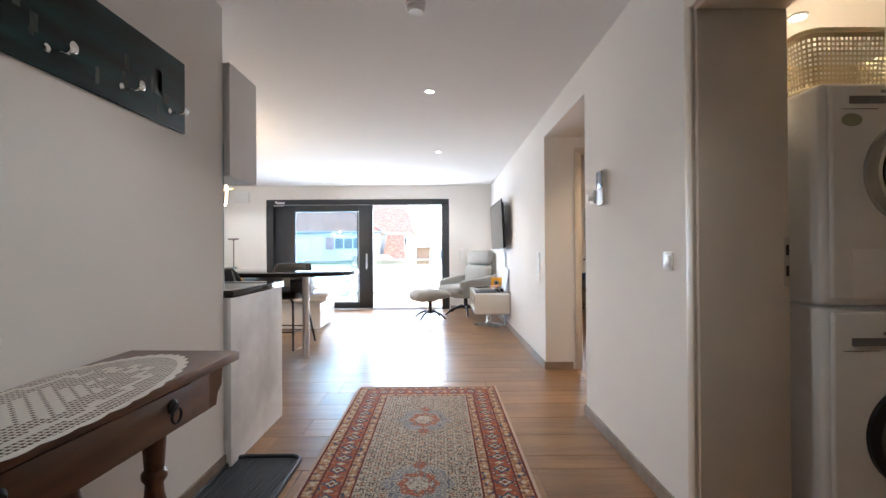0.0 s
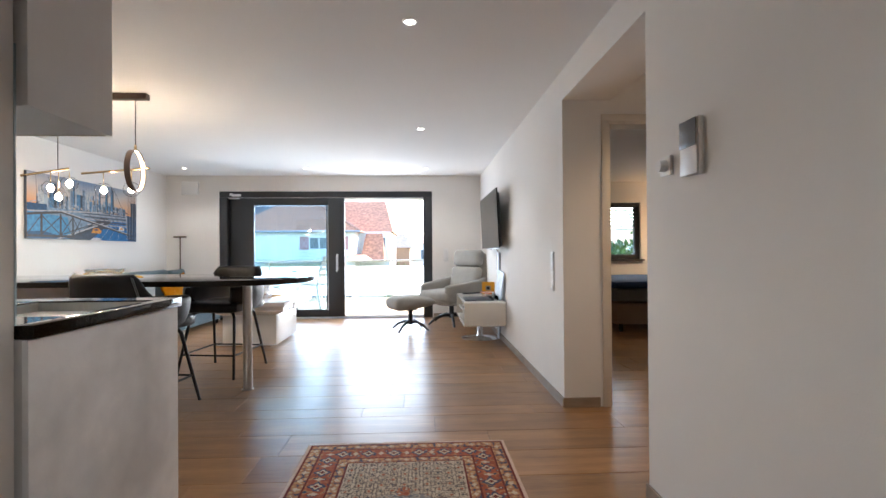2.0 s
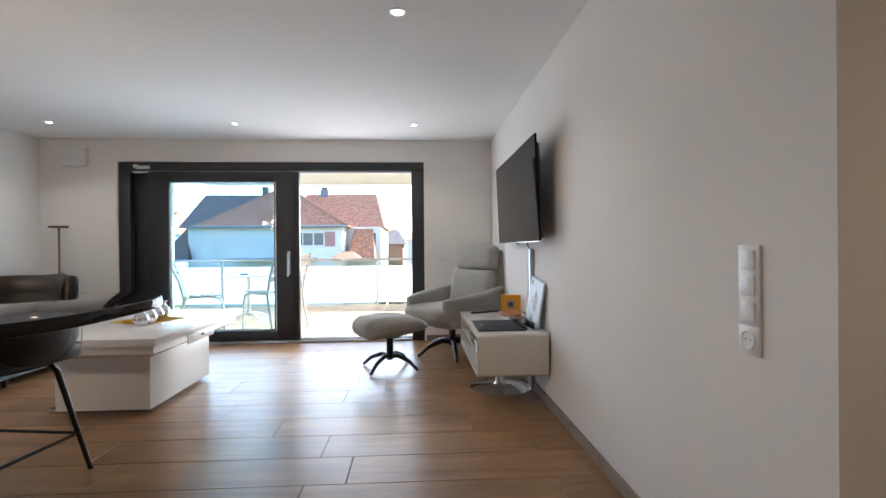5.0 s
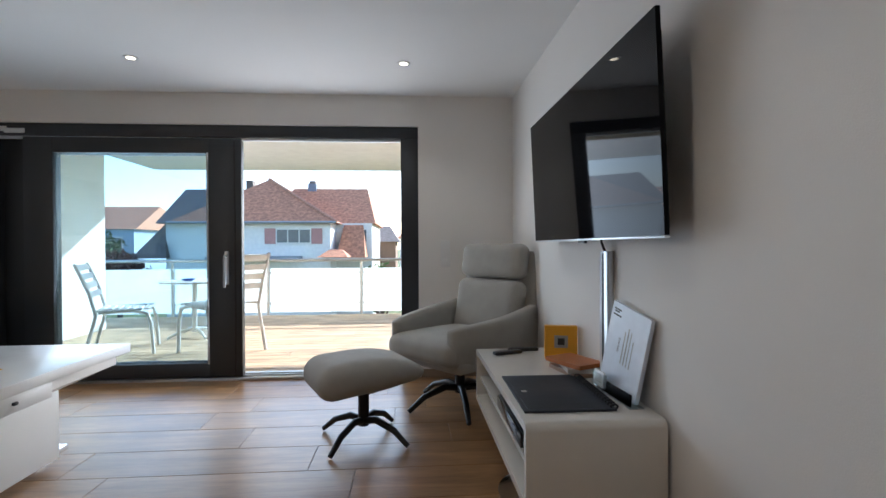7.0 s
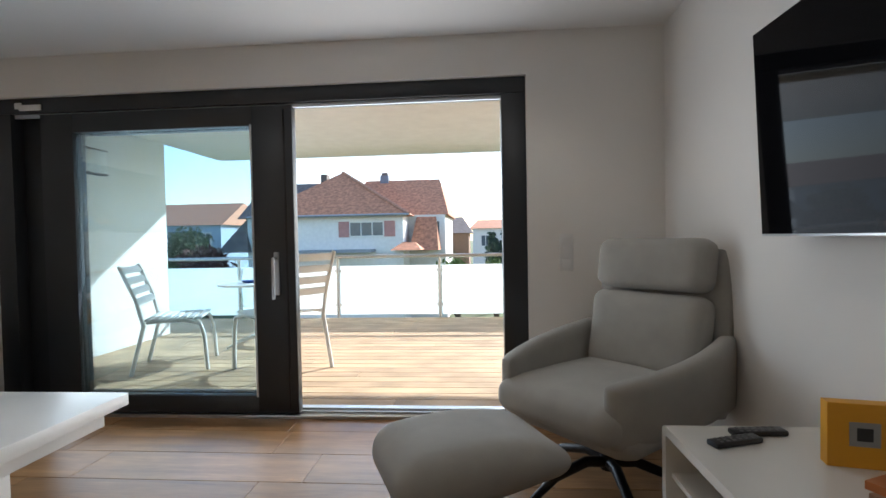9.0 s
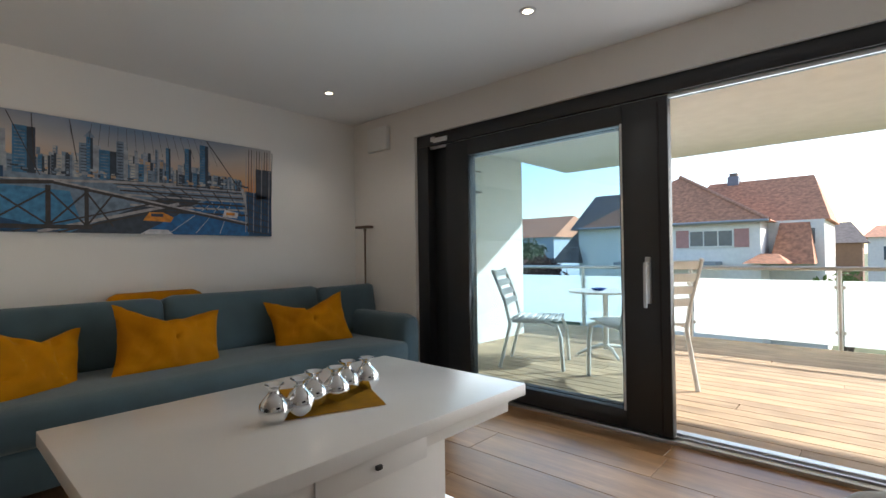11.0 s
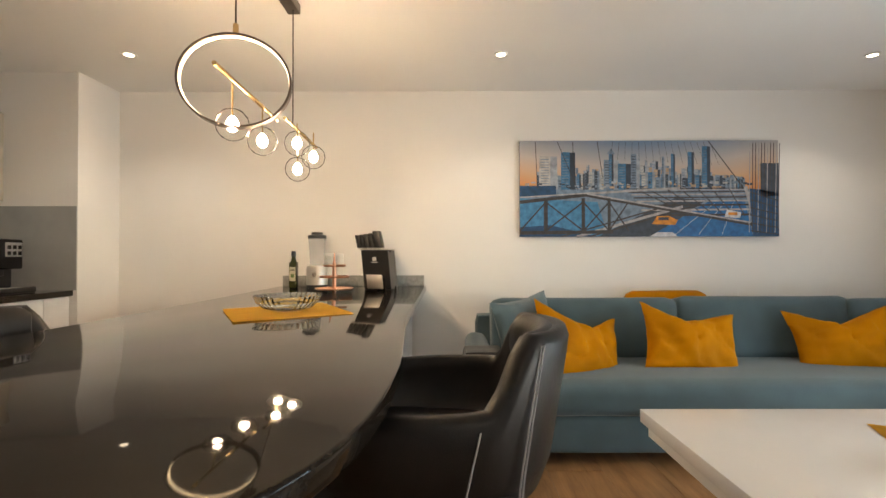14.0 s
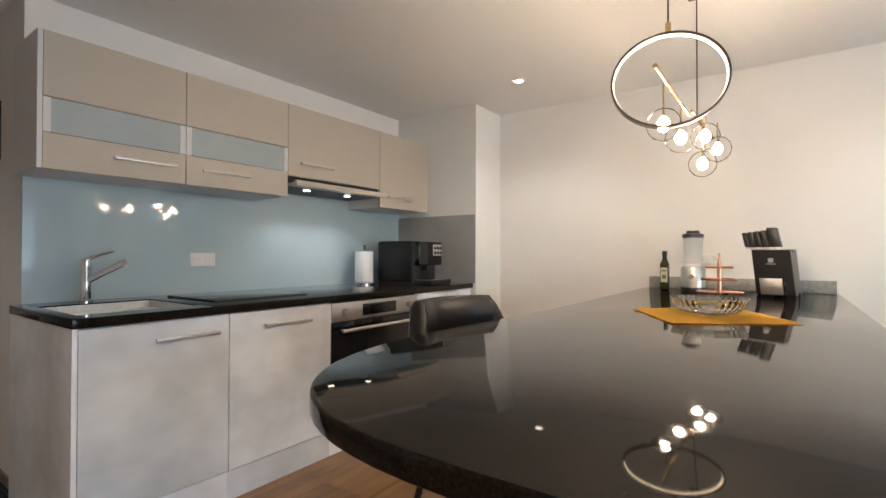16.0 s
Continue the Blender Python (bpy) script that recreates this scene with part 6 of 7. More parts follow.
dm = thing("doormat", "black ribbed rubber shoe mat beside the wall", "doormat", pose(-0.925, 2.60, 0))
def rr_out(w, h, r):
    return [(cx_ + r * math.cos(radians(a0 + 15 * k)), cy_ + r * math.sin(radians(a0 + 15 * k))) for cx_, cy_, a0 in ((w - r, h - r, 0), (-w + r, h - r, 90), (-w + r, -h + r, 180), (w - r, -h + r, 270)) for k in range(7)]
MATB = mat("black_rubber_mat", (0.018, 0.021, 0.026), 0.45)
part("tray", prism(rr_out(0.19, 0.36, 0.07), 0, 0.006), MATB, dm)
oo = rr_out(0.19, 0.36, 0.07)
part("rim", tube([(x * 0.96, y * 0.98, 0.012) for x, y in oo], 0.011, 10, closed=True), MATB, dm)
for i in range(17):
    x = -0.15 + 0.3 * i / 16
    k = 0.32 - (0.03 if abs(x) > 0.12 else 0)
    part("rib", tube([(x + 0.006 * math.sin(j * 1.3 + i), -k + 2 * k * j / 12, 0.008) for j in range(13)], 0.0035, 6), MATB, dm)


# ---- laundry ----
def machine(name, label, z0, washer):
    w = thing(name, label, "washing machine" if washer else "tumble dryer", pose(1.76, 2.13, z0))
    part("body", B((-0.30, 0.0, 0.012 if washer else 0.0), (0.30, 0.60, 0.85 if not washer else 0.903), 0.022, 3), WHITE_PL, w)
    part("front", B((-0.28, -0.022, 0.03), (0.28, 0.0, 0.835 if not washer else 0.888), 0.012, 3), WHITE_PL, w, "white front panel")
    part("control_strip", B((-0.21, -0.026, 0.76), (0.24, -0.022, 0.79), 0.002), mat("grey_strip", (0.14, 0.14, 0.15), 0.3), w)
    part("drawer_line", B((-0.24, -0.0235, 0.74), (-0.10, -0.022, 0.742)), RUBBER, w, smooth=False)
    cz = 0.42 if washer else 0.50
    part("door_ring", turned(lathe([(0.15, 0), (0.20, 0), (0.20, 0.02), (0.17, 0.032), (0.15, 0.025)], 44, cap=False), pose(0.04, -0.022, cz, 90)), mat("silver_ring", (0.5, 0.51, 0.52), 0.25, 0.7) if not washer else BLACK_PL, w, "round door ring")
    part("porthole", turned(lathe([(0.15, 0.0), (0.13, 0.028), (0.08, 0.04)], 40), pose(0.04, -0.022, cz, 90)), BLACK_GL if not washer else mat("grey_glass", (0.25, 0.26, 0.27), 0.1), w, "dark glass porthole")
    part("filter_flap", B((-0.20, -0.0235, 0.03), (0.20, -0.022, 0.22), 0.002) if not washer else B((-0.26, -0.0235, 0.05), (-0.10, -0.022, 0.14), 0.002), WHITE_PL, w)
    part("badge", B((-0.09, -0.0245, 0.80), (0.03, -0.0225, 0.812)), mat("badge_bars", (0.15, 0.15, 0.16), 0.4), w, smooth=False)
    if not washer:
        part("sticker", turned(lathe([(0.03, 0), (0.03, 0.001)], 24), pose(-0.20, -0.0226, 0.70, 90) @ Matrix.Diagonal((1.3, 0.8, 1, 1))), mat("green_sticker", (0.22, 0.25, 0.17), 0.4), w, "grey-green sticker")
    else:
        for fx in (-0.26, 0.26):
            part("foot", lathe([(0.02, 0), (0.02, 0.014)], 14, at=(fx, 0.05, 0)), RUBBER, w)
    return w
machine("washing_machine", "white front-loading washing machine on the floor", 0.0, True)
machine("tumble_dryer", "white tumble dryer stacked on the washing machine", 0.905, False)
lbk = thing("laundry_basket", "cream perforated plastic laundry basket on the dryer", "laundry basket", pose(1.76, 2.42, 1.755))
CRM = mat("cream_plastic", (0.62, 0.52, 0.34), 0.45)
W2, D2, H2 = 0.27, 0.19, 0.24
part("bottom", prism(rr_out(W2 * 0.9, D2 * 0.9, 0.05), 0, 0.006), CRM, lbk)
part("rim", tube([(x, y, H2) for x, y in rr_out(W2 + 0.01, D2 + 0.01, 0.07)], 0.010, 8, closed=True), CRM, lbk)
bm = bmesh.new()
per = 96
base_o = rr_out(W2, D2, 0.06)
acc = [0]
for a, b in zip(base_o, base_o[1:] + base_o[:1]):
    acc.append(acc[-1] + math.dist(a, b))
def at_len(s_):
    s_ %= acc[-1]
    for i in range(len(base_o)):
        if acc[i + 1] >= s_:
            f = (s_ - acc[i]) / (acc[i + 1] - acc[i] + 1e-9)
            a, b = base_o[i], base_o[(i + 1) % len(base_o)]
            return a[0] + (b[0] - a[0]) * f, a[1] + (b[1] - a[1]) * f
def side_at(i, z):
    x, y = at_len(acc[-1] * i / per)
    f = 0.90 + 0.10 * z / H2
    return x * f, y * f, z
def side_strip(i0, i1, z0, z1):
    bm.faces.new([bm.verts.new(c) for c in (side_at(i0, z0), side_at(i1, z0), side_at(i1, z1), side_at(i0, z1))])
for i in range(per):
    side_strip(i, i + 1, 0.004, 0.024)
    side_strip(i, i + 1, H2 - 0.024, H2)
    for k in range(9):
        z = 0.042 + k * 0.0192
        side_strip(i, i + 1, z, z + 0.0085)
        side_strip(i, i + 0.42, z - 0.0112, z)
    side_strip(i, i + 0.42, 0.042 + 8 * 0.0192 + 0.0085, H2 - 0.024)
part("lattice", bm, CRM, lbk, "open lattice side", smooth=False)
ll = thing("ceiling_light", "small round warm ceiling light in the laundry", "ceiling light", pose(2.0, 2.95, H))
part("ring", lathe([(0.05, 0), (0.05, -0.01), (0.04, -0.012)], 24), RING, ll)
part("lens", lathe([(0.038, -0.0125), (0.038, -0.014)], 24), SPOT_LED, ll)
lamp("laundry_light", "SPOT", look((2.0, 2.95, H - 0.03), (2.0, 2.951, 0)), 14.0, (1, 0.74, 0.44), radius=0.05, cone=140)


# ---- bedroom ----
bd = thing("bed", "box-spring bed with blue bedding and brown channelled headboard", "bed")
BROWN = mat("brown_velvet", (0.17, 0.085, 0.062), 0.8, vary=0.1, bump=0.3, bscale=300, sheen=0.3)
BOX_F = mat("taupe_fabric", (0.26, 0.19, 0.14), 0.9, vary=0.08, bump=0.3, bscale=300)
BX0, BX1, BY0_, BY1_ = 2.65, 4.82, 7.85, 9.55
part("box_spring", soft_box((BX0, BY0_, 0.10), (BX1, BY1_, 0.40), 0.12, 6), BOX_F, bd)
part("mattress", soft_box((BX0 + 0.01, BY0_ + 0.005, 0.40), (BX1, BY1_ - 0.005, 0.60), 0.2, 6), mat("grey_mattress", (0.14, 0.16, 0.17), 0.9), bd, "grey mattress")
part("duvet", soft_box((BX0 - 0.02, BY0_ - 0.015, 0.585), (BX1 - 0.55, BY1_ + 0.01, 0.70), 0.4, 10, 0.02), mat("blue_bedding", (0.02, 0.06, 0.17), 0.9, vary=0.2, scale=4, bump=0.4, bscale=30), bd, "dark blue duvet")
for py in (8.27, 9.1):
    part("pillow", turned(pillow(0.72, 0.46, 0.20, 12, 0.05, 3), pose(4.45, py, 0.74, -78, 0, -90)), MATS["blue_bedding"], bd, "dark blue pillow", angle=80)
for i in range(9):
    y = BY0_ - 0.05 + i * 0.2
    part("headboard_channel", soft_box((4.84, y, 0.10), (4.96, y + 0.2, 1.44), 0.46, 6), BROWN, bd, angle=80)
for fx in (2.75, 4.7):
    for fy in (7.95, 9.45):
        part("foot", lathe([(0.03, 0), (0.03, 0.105)], 14, at=(fx, fy, 0)), BLACK_PL, bd)
wd = thing("wardrobe", "white wardrobe with sliding doors", "wardrobe")
part("body", B((3.07, 5.06, 0), (3.68, 6.17, 2.28), 0.003), mat("wardrobe_white", (0.60, 0.57, 0.53), 0.5), wd, smooth=False)
part("door", B((3.045, 5.07, 0.03), (3.068, 5.62, 2.26), 0.002), MATS["wardrobe_white"], wd, smooth=False)
d2 = part("door", B((3.035, 5.60, 0.03), (3.066, 6.15, 2.26), 0.002), MATS["wardrobe_white"], wd, smooth=False)
part("edge_profile", B((3.03, 6.15, 0.02), (3.068, 6.175, 2.27)), STEEL, d2, "dark aluminium edge profile", smooth=False)
part("handle", tube([(3.03, 5.68, 0.98), (3.005, 5.68, 0.985), (3.005, 5.68, 1.14), (3.03, 5.68, 1.145)], 0.007, 8), BLACK_MET, d2, "dark bow handle")
tl = thing("tripod_lamp", "copper tripod floor lamp with glowing leaf shade", "floor lamp", pose(4.74, 9.80, 0))
for i in range(3):
    a = 2 * math.pi * i / 3 + 0.4
    part("leg", tube([(0.20 * math.cos(a), 0.20 * math.sin(a), 0), (-0.06 * math.cos(a), -0.06 * math.sin(a), 1.40)], 0.009, 8), COPPER, tl)
LEAFG = mat("glowing_leaf", (1.0, 0.62, 0.26), emit=0.4)
bm = bmesh.new()
rnd = random.Random(21)
for i in range(70):
    a, z, r0 = rnd.uniform(0, 6.283), rnd.uniform(1.36, 1.62), rnd.uniform(0.12, 0.26)
    mm = pose(r0 * math.cos(a), r0 * math.sin(a), z, rnd.uniform(0, 180), rnd.uniform(0, 180), rnd.uniform(0, 180))
    vs = [bm.verts.new(mm @ Vector(v)) for v in ((-0.04, 0, 0), (0, 0.022, 0.004), (0.04, 0, 0), (0, -0.022, 0.004))]
    bm.faces.new(vs)
bmesh.ops.solidify(bm, geom=bm.faces[:], thickness=0.001)
part("shade", bm, LEAFG, tl, "shade of small glowing leaves", smooth=False)
lamp("tripod_light", "POINT", pose(4.74, 9.80, 1.50), 1.6, (1, 0.68, 0.38), radius=0.12)
bs = thing("ceiling_spot", "small round recessed ceiling spotlight in the bedroom", "ceiling spot", pose(4.1, 9.0, H), group="recessed ceiling spotlights")
part("ring", lathe([(0.028, 0.0), (0.028, -0.006), (0.042, -0.006), (0.045, 0)], 28, cap=False), RING, bs)
part("lens", lathe([(0.0275, -0.002), (0.0275, -0.004)], 24), SPOT_LED, bs)
lamp("bedroom_spot_light", "SPOT", look((4.1, 9.0, H - 0.012), (4.1, 9.001, 0)), 12.0, (1, 0.74, 0.46), radius=0.03, cone=125)
ps = thing("ceiling_spot", "small round recessed ceiling spotlight in the side passage", "ceiling spot", pose(2.1, 4.25, H), group="recessed ceiling spotlights")
part("ring", lathe([(0.028, 0.0), (0.028, -0.006), (0.042, -0.006), (0.045, 0)], 28, cap=False), RING, ps)
part("lens", lathe([(0.0275, -0.002), (0.0275, -0.004)], 24), SPOT_LED, ps)
lamp("passage_spot_light", "SPOT", look((2.1, 4.25, H - 0.012), (2.1, 4.251, 0)), 7.0, (1, 0.66, 0.36), radius=0.03, cone=130)
b2 = thing("smoke_detector", "white round smoke detector in the bedroom", "smoke detector", pose(3.35, 6.9, H))
part("base", lathe([(0.055, 0), (0.055, -0.03), (0.045, -0.04)], 28), WHITE_PL, b2)
# bedroom window
bw = thing("window_1", "anthracite bedroom window with slatted blind above", "window", kind="structure")
for a, b in (((BW0, BZ0), (BW1, BZ0 + 0.09)), ((BW0, BZ1 - 0.09), (BW1, BZ1)), ((BW0, BZ0 + 0.09), (BW0 + 0.09, BZ1 - 0.09)), ((BW1 - 0.09, BZ0 + 0.09), (BW1, BZ1 - 0.09))):
    part("window_frame", B((a[0], BY + 0.06, a[1]), (b[0], BY + 0.14, b[1]), 0.003), ANTHR, bw)
part("pane", B((BW0 + 0.09, BY + 0.09, BZ0 + 0.09), (BW1 - 0.09, BY + 0.10, BZ1 - 0.09)), GLASS, bw, smooth=False).visible_shadow = False
part("window_sill", B((BW0 - 0.05, BY - 0.06, BZ0 - 0.03), (BW1 + 0.05, BY + 0.06, BZ0), 0.003), ANTHR, bw)
for i in range(7):
    part("slat", turned(B((BW0 + 0.02, -0.04, -0.001), (BW1 - 0.02, 0.04, 0.001)), pose(0, BY + 0.24, BZ1 - 0.05 - 0.075 * i, 35)), ALU, bw, smooth=False)


# ---- balcony ----
DY1 = 13.78
deck = tagged(part("balcony_slab", B((-8.0, YF + 0.36, -0.30), (5.6, DY1 + 0.1, -0.062)), mat("concrete", (0.45, 0.44, 0.42), 0.9, vary=0.1), smooth=False), "concrete balcony slab", "balcony", kind="structure")


RENDER_W = mat("outside_render", (0.78, 0.78, 0.76), 0.9, vary=0.04, bump=0.3, bscale=120)
wall("wall_balcony_side", B((-4.55, YF + 0.35, -0.06), (-4.2, 12.58, 2.45)), RENDER_W, "white rendered balcony side wall")
wall("wall_outside_right", B((XR + 0.36, BY + 0.3, -0.3), (5.6, BY + 0.5, 0.94)), RENDER_W, "white rendered outside wall")
tagged(part("ceiling_balcony", B((-4.2, YF + 0.35, 2.45), (5.6, 13.95, 2.75)), RENDER_W, smooth=False), "white balcony soffit slab", "ceiling", kind="structure")
rl = thing("balcony_railing", "steel balcony railing with frosted glass panels", "railing")
RAILY = DY1 - 0.02
part("handrail", tube([(-8.0, RAILY, 0.895), (5.6, RAILY, 0.895)], 0.026, 14), STEEL, rl, "round steel handrail")
for k in range(8):
    x = -6.98 + 1.565 * k
    po = part("post", tube([(x, RAILY, -0.06), (x, RAILY, 0.88)], 0.023, 12), STEEL, rl)
    for z in (0.16, 0.68):
        part("clamp", B((x - 0.05, RAILY + 0.012, z - 0.02), (x + 0.05, RAILY + 0.04, z + 0.02), 0.004), STEEL, po)
    part("panel", B((x + 0.03, RAILY + 0.02, 0.01), (x + 1.535, RAILY + 0.034, 0.755), 0.002), FROST, rl, "frosted glass panel", smooth=False)
wl = thing("wall_lamp", "flat grey outdoor wall lamp", "wall lamp")
part("housing", B((-4.2, 11.16, 1.915), (-4.11, 11.50, 2.155), 0.004), mat("grey_lamp", (0.62, 0.64, 0.64), 0.4), wl)
part("cap", B((-4.2, 11.15, 2.155), (-4.10, 11.51, 2.17), 0.002), BLACK_MET, wl)
part("cap", B((-4.2, 11.15, 1.90), (-4.10, 11.51, 1.915), 0.002), BLACK_MET, wl)

GW = mat("white_garden_metal", (0.74, 0.75, 0.75), 0.4)
def garden_chair(m):
    c = thing("garden_chair", "white slatted metal garden chair on the deck", "garden chair", m, group="garden chairs on the balcony")
    for sx in (-0.25, 0.25):
        part("side_frame", tube([(sx, -0.27, 0), (sx, -0.25, 0.30), (sx, -0.22, 0.40), (sx, -0.10, 0.435), (sx, 0.18, 0.43)], 0.016, 10), GW, c)
        part("back_leg", tube([(sx, 0.30, 0), (sx, 0.20, 0.40), (sx, 0.25, 0.62), (sx, 0.36, 0.90)], 0.016, 10), GW, c)
    for i in range(7):
        y = -0.21 + 0.065 * i
        part("seat_slat", B((-0.25, y - 0.024, 0.436), (0.25, y + 0.024, 0.452), 0.004), GW, c)
    for i in range(4):
        f = i / 3
        part("back_slat", turned(B((-0.25, -0.007, -0.03), (0.25, 0.007, 0.03), 0.004), pose(0, 0.245 + 0.10 * f, 0.60 + 0.26 * f, -22)), GW, c)
    return c
g0 = garden_chair(pose(-3.05, 11.03, -0.03, 0, 0, 112) @ Matrix.Scale(1.1, 4))
copy_thing(g0, pose(-1.98, 10.95, -0.03, 0, 0, -127) @ Matrix.Scale(1.1, 4))
gt = thing("garden_table", "round white metal garden table on the deck", "garden table", pose(-2.68, 11.9, -0.03))
part("top", lathe([(0.02, 0.70), (0.39, 0.70), (0.40, 0.71), (0.40, 0.722), (0.02, 0.725)], 48), GW, gt)
part("column", lathe([(0.03, 0.06), (0.03, 0.70)], 20), GW, gt)
for i in range(4):
    a = math.pi / 4 + i * math.pi / 2
    part("foot", tube([(0.02 * math.cos(a), 0.02 * math.sin(a), 0.10), (0.18 * math.cos(a), 0.18 * math.sin(a), 0.08), (0.33 * math.cos(a), 0.33 * math.sin(a), 0.014)], [0.02, 0.018, 0.013], 10), GW, gt)
at_ = thing("ashtray", "small blue bowl on the garden table", "ashtray", pose(-2.72, 11.82, 0.695))
part("bowl", lathe([(0.05, 0), (0.085, 0.025), (0.08, 0.027), (0.045, 0.006)], 28), mat("blue_glaze", (0.03, 0.10, 0.40), 0.2), at_)


# ---- outside: ground, houses, trees ----
GZ = -3.4
tagged(part("ground", B((-400, -400, GZ - 0.5), (400, 600, GZ)), mat("garden_ground", (0.10, 0.13, 0.05), 0.95, vary=0.4, scale=0.5), smooth=False), "garden ground with grass", "ground", kind="structure")
tagged(part("building_below", B((-8.0, -1.5, GZ), (5.6, YF + 0.35, -0.31)), RENDER_W, smooth=False), "white rendered storey below", "building", kind="structure")
ROOF = mat("red_roof_tiles", (0.45, 0.20, 0.11), 0.85, vary=0.35, scale=6, bump=0.9, bscale=18)
ROOF_D = mat("dark_roof_tiles", (0.15, 0.125, 0.115), 0.85, vary=0.3, scale=6, bump=0.9, bscale=18)
HWALL = mat("house_render", (0.74, 0.72, 0.68), 0.9, vary=0.05)
HGL = mat("house_window_glass", (0.10, 0.12, 0.14), 0.1)
PINK = mat("rose_shutter", (0.42, 0.22, 0.20), 0.7)
def tri_roof(name, parent, base, ridge, z0, z1, material, over=0.5):
    """A hipped roof over base (x0, x1, y0, y1) with the ridge ((xa, ya), (xb, yb)), laid with raised tile courses."""
    bm = bmesh.new()
    x0, x1, y0, y1 = base
    b = [bm.verts.new(v) for v in ((x0 - over, y0 - over, z0), (x1 + over, y0 - over, z0), (x1 + over, y1 + over, z0), (x0 - over, y1 + over, z0))]
    (xa, ya), (xb, yb) = ridge
    if (xa, ya) == (xb, yb):
        t = bm.verts.new((xa, ya, z1))
        for i in range(4):
            bm.faces.new((b[i], b[(i + 1) % 4], t))
    elif abs(xb - xa) > abs(yb - ya):
        r0, r1 = bm.verts.new((xa, ya, z1)), bm.verts.new((xb, yb, z1))
        bm.faces.new((b[0], b[1], r1, r0)); bm.faces.new((b[1], b[2], r1)); bm.faces.new((b[2], b[3], r0, r1)); bm.faces.new((b[3], b[0], r0))
    else:
        r0, r1 = bm.verts.new((xa, ya, z1)), bm.verts.new((xb, yb, z1))
        bm.faces.new((b[0], b[1], r0)); bm.faces.new((b[1], b[2], r1, r0)); bm.faces.new((b[2], b[3], r1)); bm.faces.new((b[3], b[0], r0, r1))
    bm.faces.new(b[::-1])
    return part(name, bm, material, parent, smooth=False)
def house_window(parent, x, y, z, w, h, shutters=True):
    wi = part("window", B((x - w / 2, y - 0.06, z - h / 2), (x + w / 2, y, z + h / 2)), HWALL, parent, "white framed window", smooth=False)
    n = max(1, round(w / 0.6))
    for i in range(n):
        a = x - w / 2 + 0.06 + (w - 0.06) * i / n
        part("pane", B((a, y - 0.075, z - h / 2 + 0.07), (a + (w - 0.06) / n - 0.06, y - 0.062, z + h / 2 - 0.07)), HGL, wi, smooth=False)
    if shutters:
        for s_ in (-1, 1):
            part("shutter", B((x + s_ * (w / 2 + 0.28) - 0.27, y - 0.05, z - h / 2), (x + s_ * (w / 2 + 0.28) + 0.27, y, z + h / 2)), PINK, wi, "faded rose shutter", smooth=False)
def house_main():
    h = thing("house", "white house with red hipped tile roof and shutters", "house")
    y = 30.0
    part("wall", B((-11.4, y, GZ), (-3.9, y + 9, 2.40)), HWALL, h, smooth=False)
    tri_roof("roof", h, (-11.4, -3.9, y, y + 9), ((-7.8, y + 3.2), (-7.8, y + 6.0)), 2.34, 4.95, ROOF, 0.35)
    part("ridge_tiles", tube([(-7.8, y + 3.2, 4.96), (-3.56, y - 0.34, 2.38)], 0.09, 8), mat("ridge_tile", (0.40, 0.20, 0.13), 0.85, vary=0.3, scale=9), h)
    part("wall", B((-14.0, y + 4.2, GZ), (-11.4, y + 9, 2.55)), HWALL, h, smooth=False)
    tri_roof("roof", h, (-14.2, -8.0, y + 4, y + 9), ((-13.9, y + 6.5), (-7.5, y + 6.5)), 2.50, 4.77, ROOF_D, 0.2)
    tri_roof("lean_roof", h, (-15.5, -13.9, y + 3.8, y + 9), ((-14.2, y + 4.6), (-14.2, y + 8.4)), 0.5, 2.52, ROOF_D, 0.15)
    part("wall", B((-3.9, y + 2, GZ), (-1.95, y + 9, 2.4)), HWALL, h, smooth=False)
    tri_roof("roof", h, (-7.6, -1.95, y + 2.2, y + 9), ((-7.0, y + 5.6), (-2.5, y + 5.6)), 2.4, 4.72, ROOF, 0.2)
    tri_roof("lean_roof", h, (-3.55, -2.3, y + 0.4, y + 3), ((-3.45, y + 2.2), (-2.45, y + 2.2)), 0.55, 2.5, ROOF, 0.12)
    tri_roof("porch_roof", h, (-4.25, -2.95, y - 1.2, y + 0.3), ((-3.9, y - 0.1), (-3.3, y - 0.1)), 0.60, 0.98, ROOF, 0.1)
    part("porch_roof", B((-9.6, y - 1.2, 0.52), (-5.3, y, 0.66)), mat("grey_sheet_roof", (0.24, 0.26, 0.29), 0.6), h, smooth=False)
    ch = part("chimney", B((-6.1, y + 5.3, 4.4), (-5.6, y + 5.9, 5.0)), mat("slate_chimney", (0.16, 0.19, 0.24), 0.8), h, smooth=False)
    part("cap", B((-6.03, y + 5.4, 5.0), (-5.67, y + 5.8, 5.18)), ROOF_D, ch, smooth=False)
    part("chimney", B((-10.1, y + 6.2, 4.3), (-9.7, y + 6.8, 5.3)), mat("dark_chimney", (0.12, 0.10, 0.09), 0.8), h, smooth=False)
    house_window(h, -5.72, y, 1.66, 1.75, 0.78)
    house_window(h, -12.3, y + 4.2, 1.9, 1.2, 0.8, False)
    house_window(h, -5.9, y, -1.0, 1.6, 1.3, False)
    house_window(h, -4.5, y, -1.0, 0.9, 1.3, False)
    house_window(h, -2.45, y + 2, 1.7, 0.5, 0.8, False)
    part("gutter", tube([(-11.75, y - 0.38, 2.34), (-3.55, y - 0.38, 2.34)], 0.06, 8), mat("zinc", (0.35, 0.37, 0.39), 0.4, 0.6), h)
house_main()
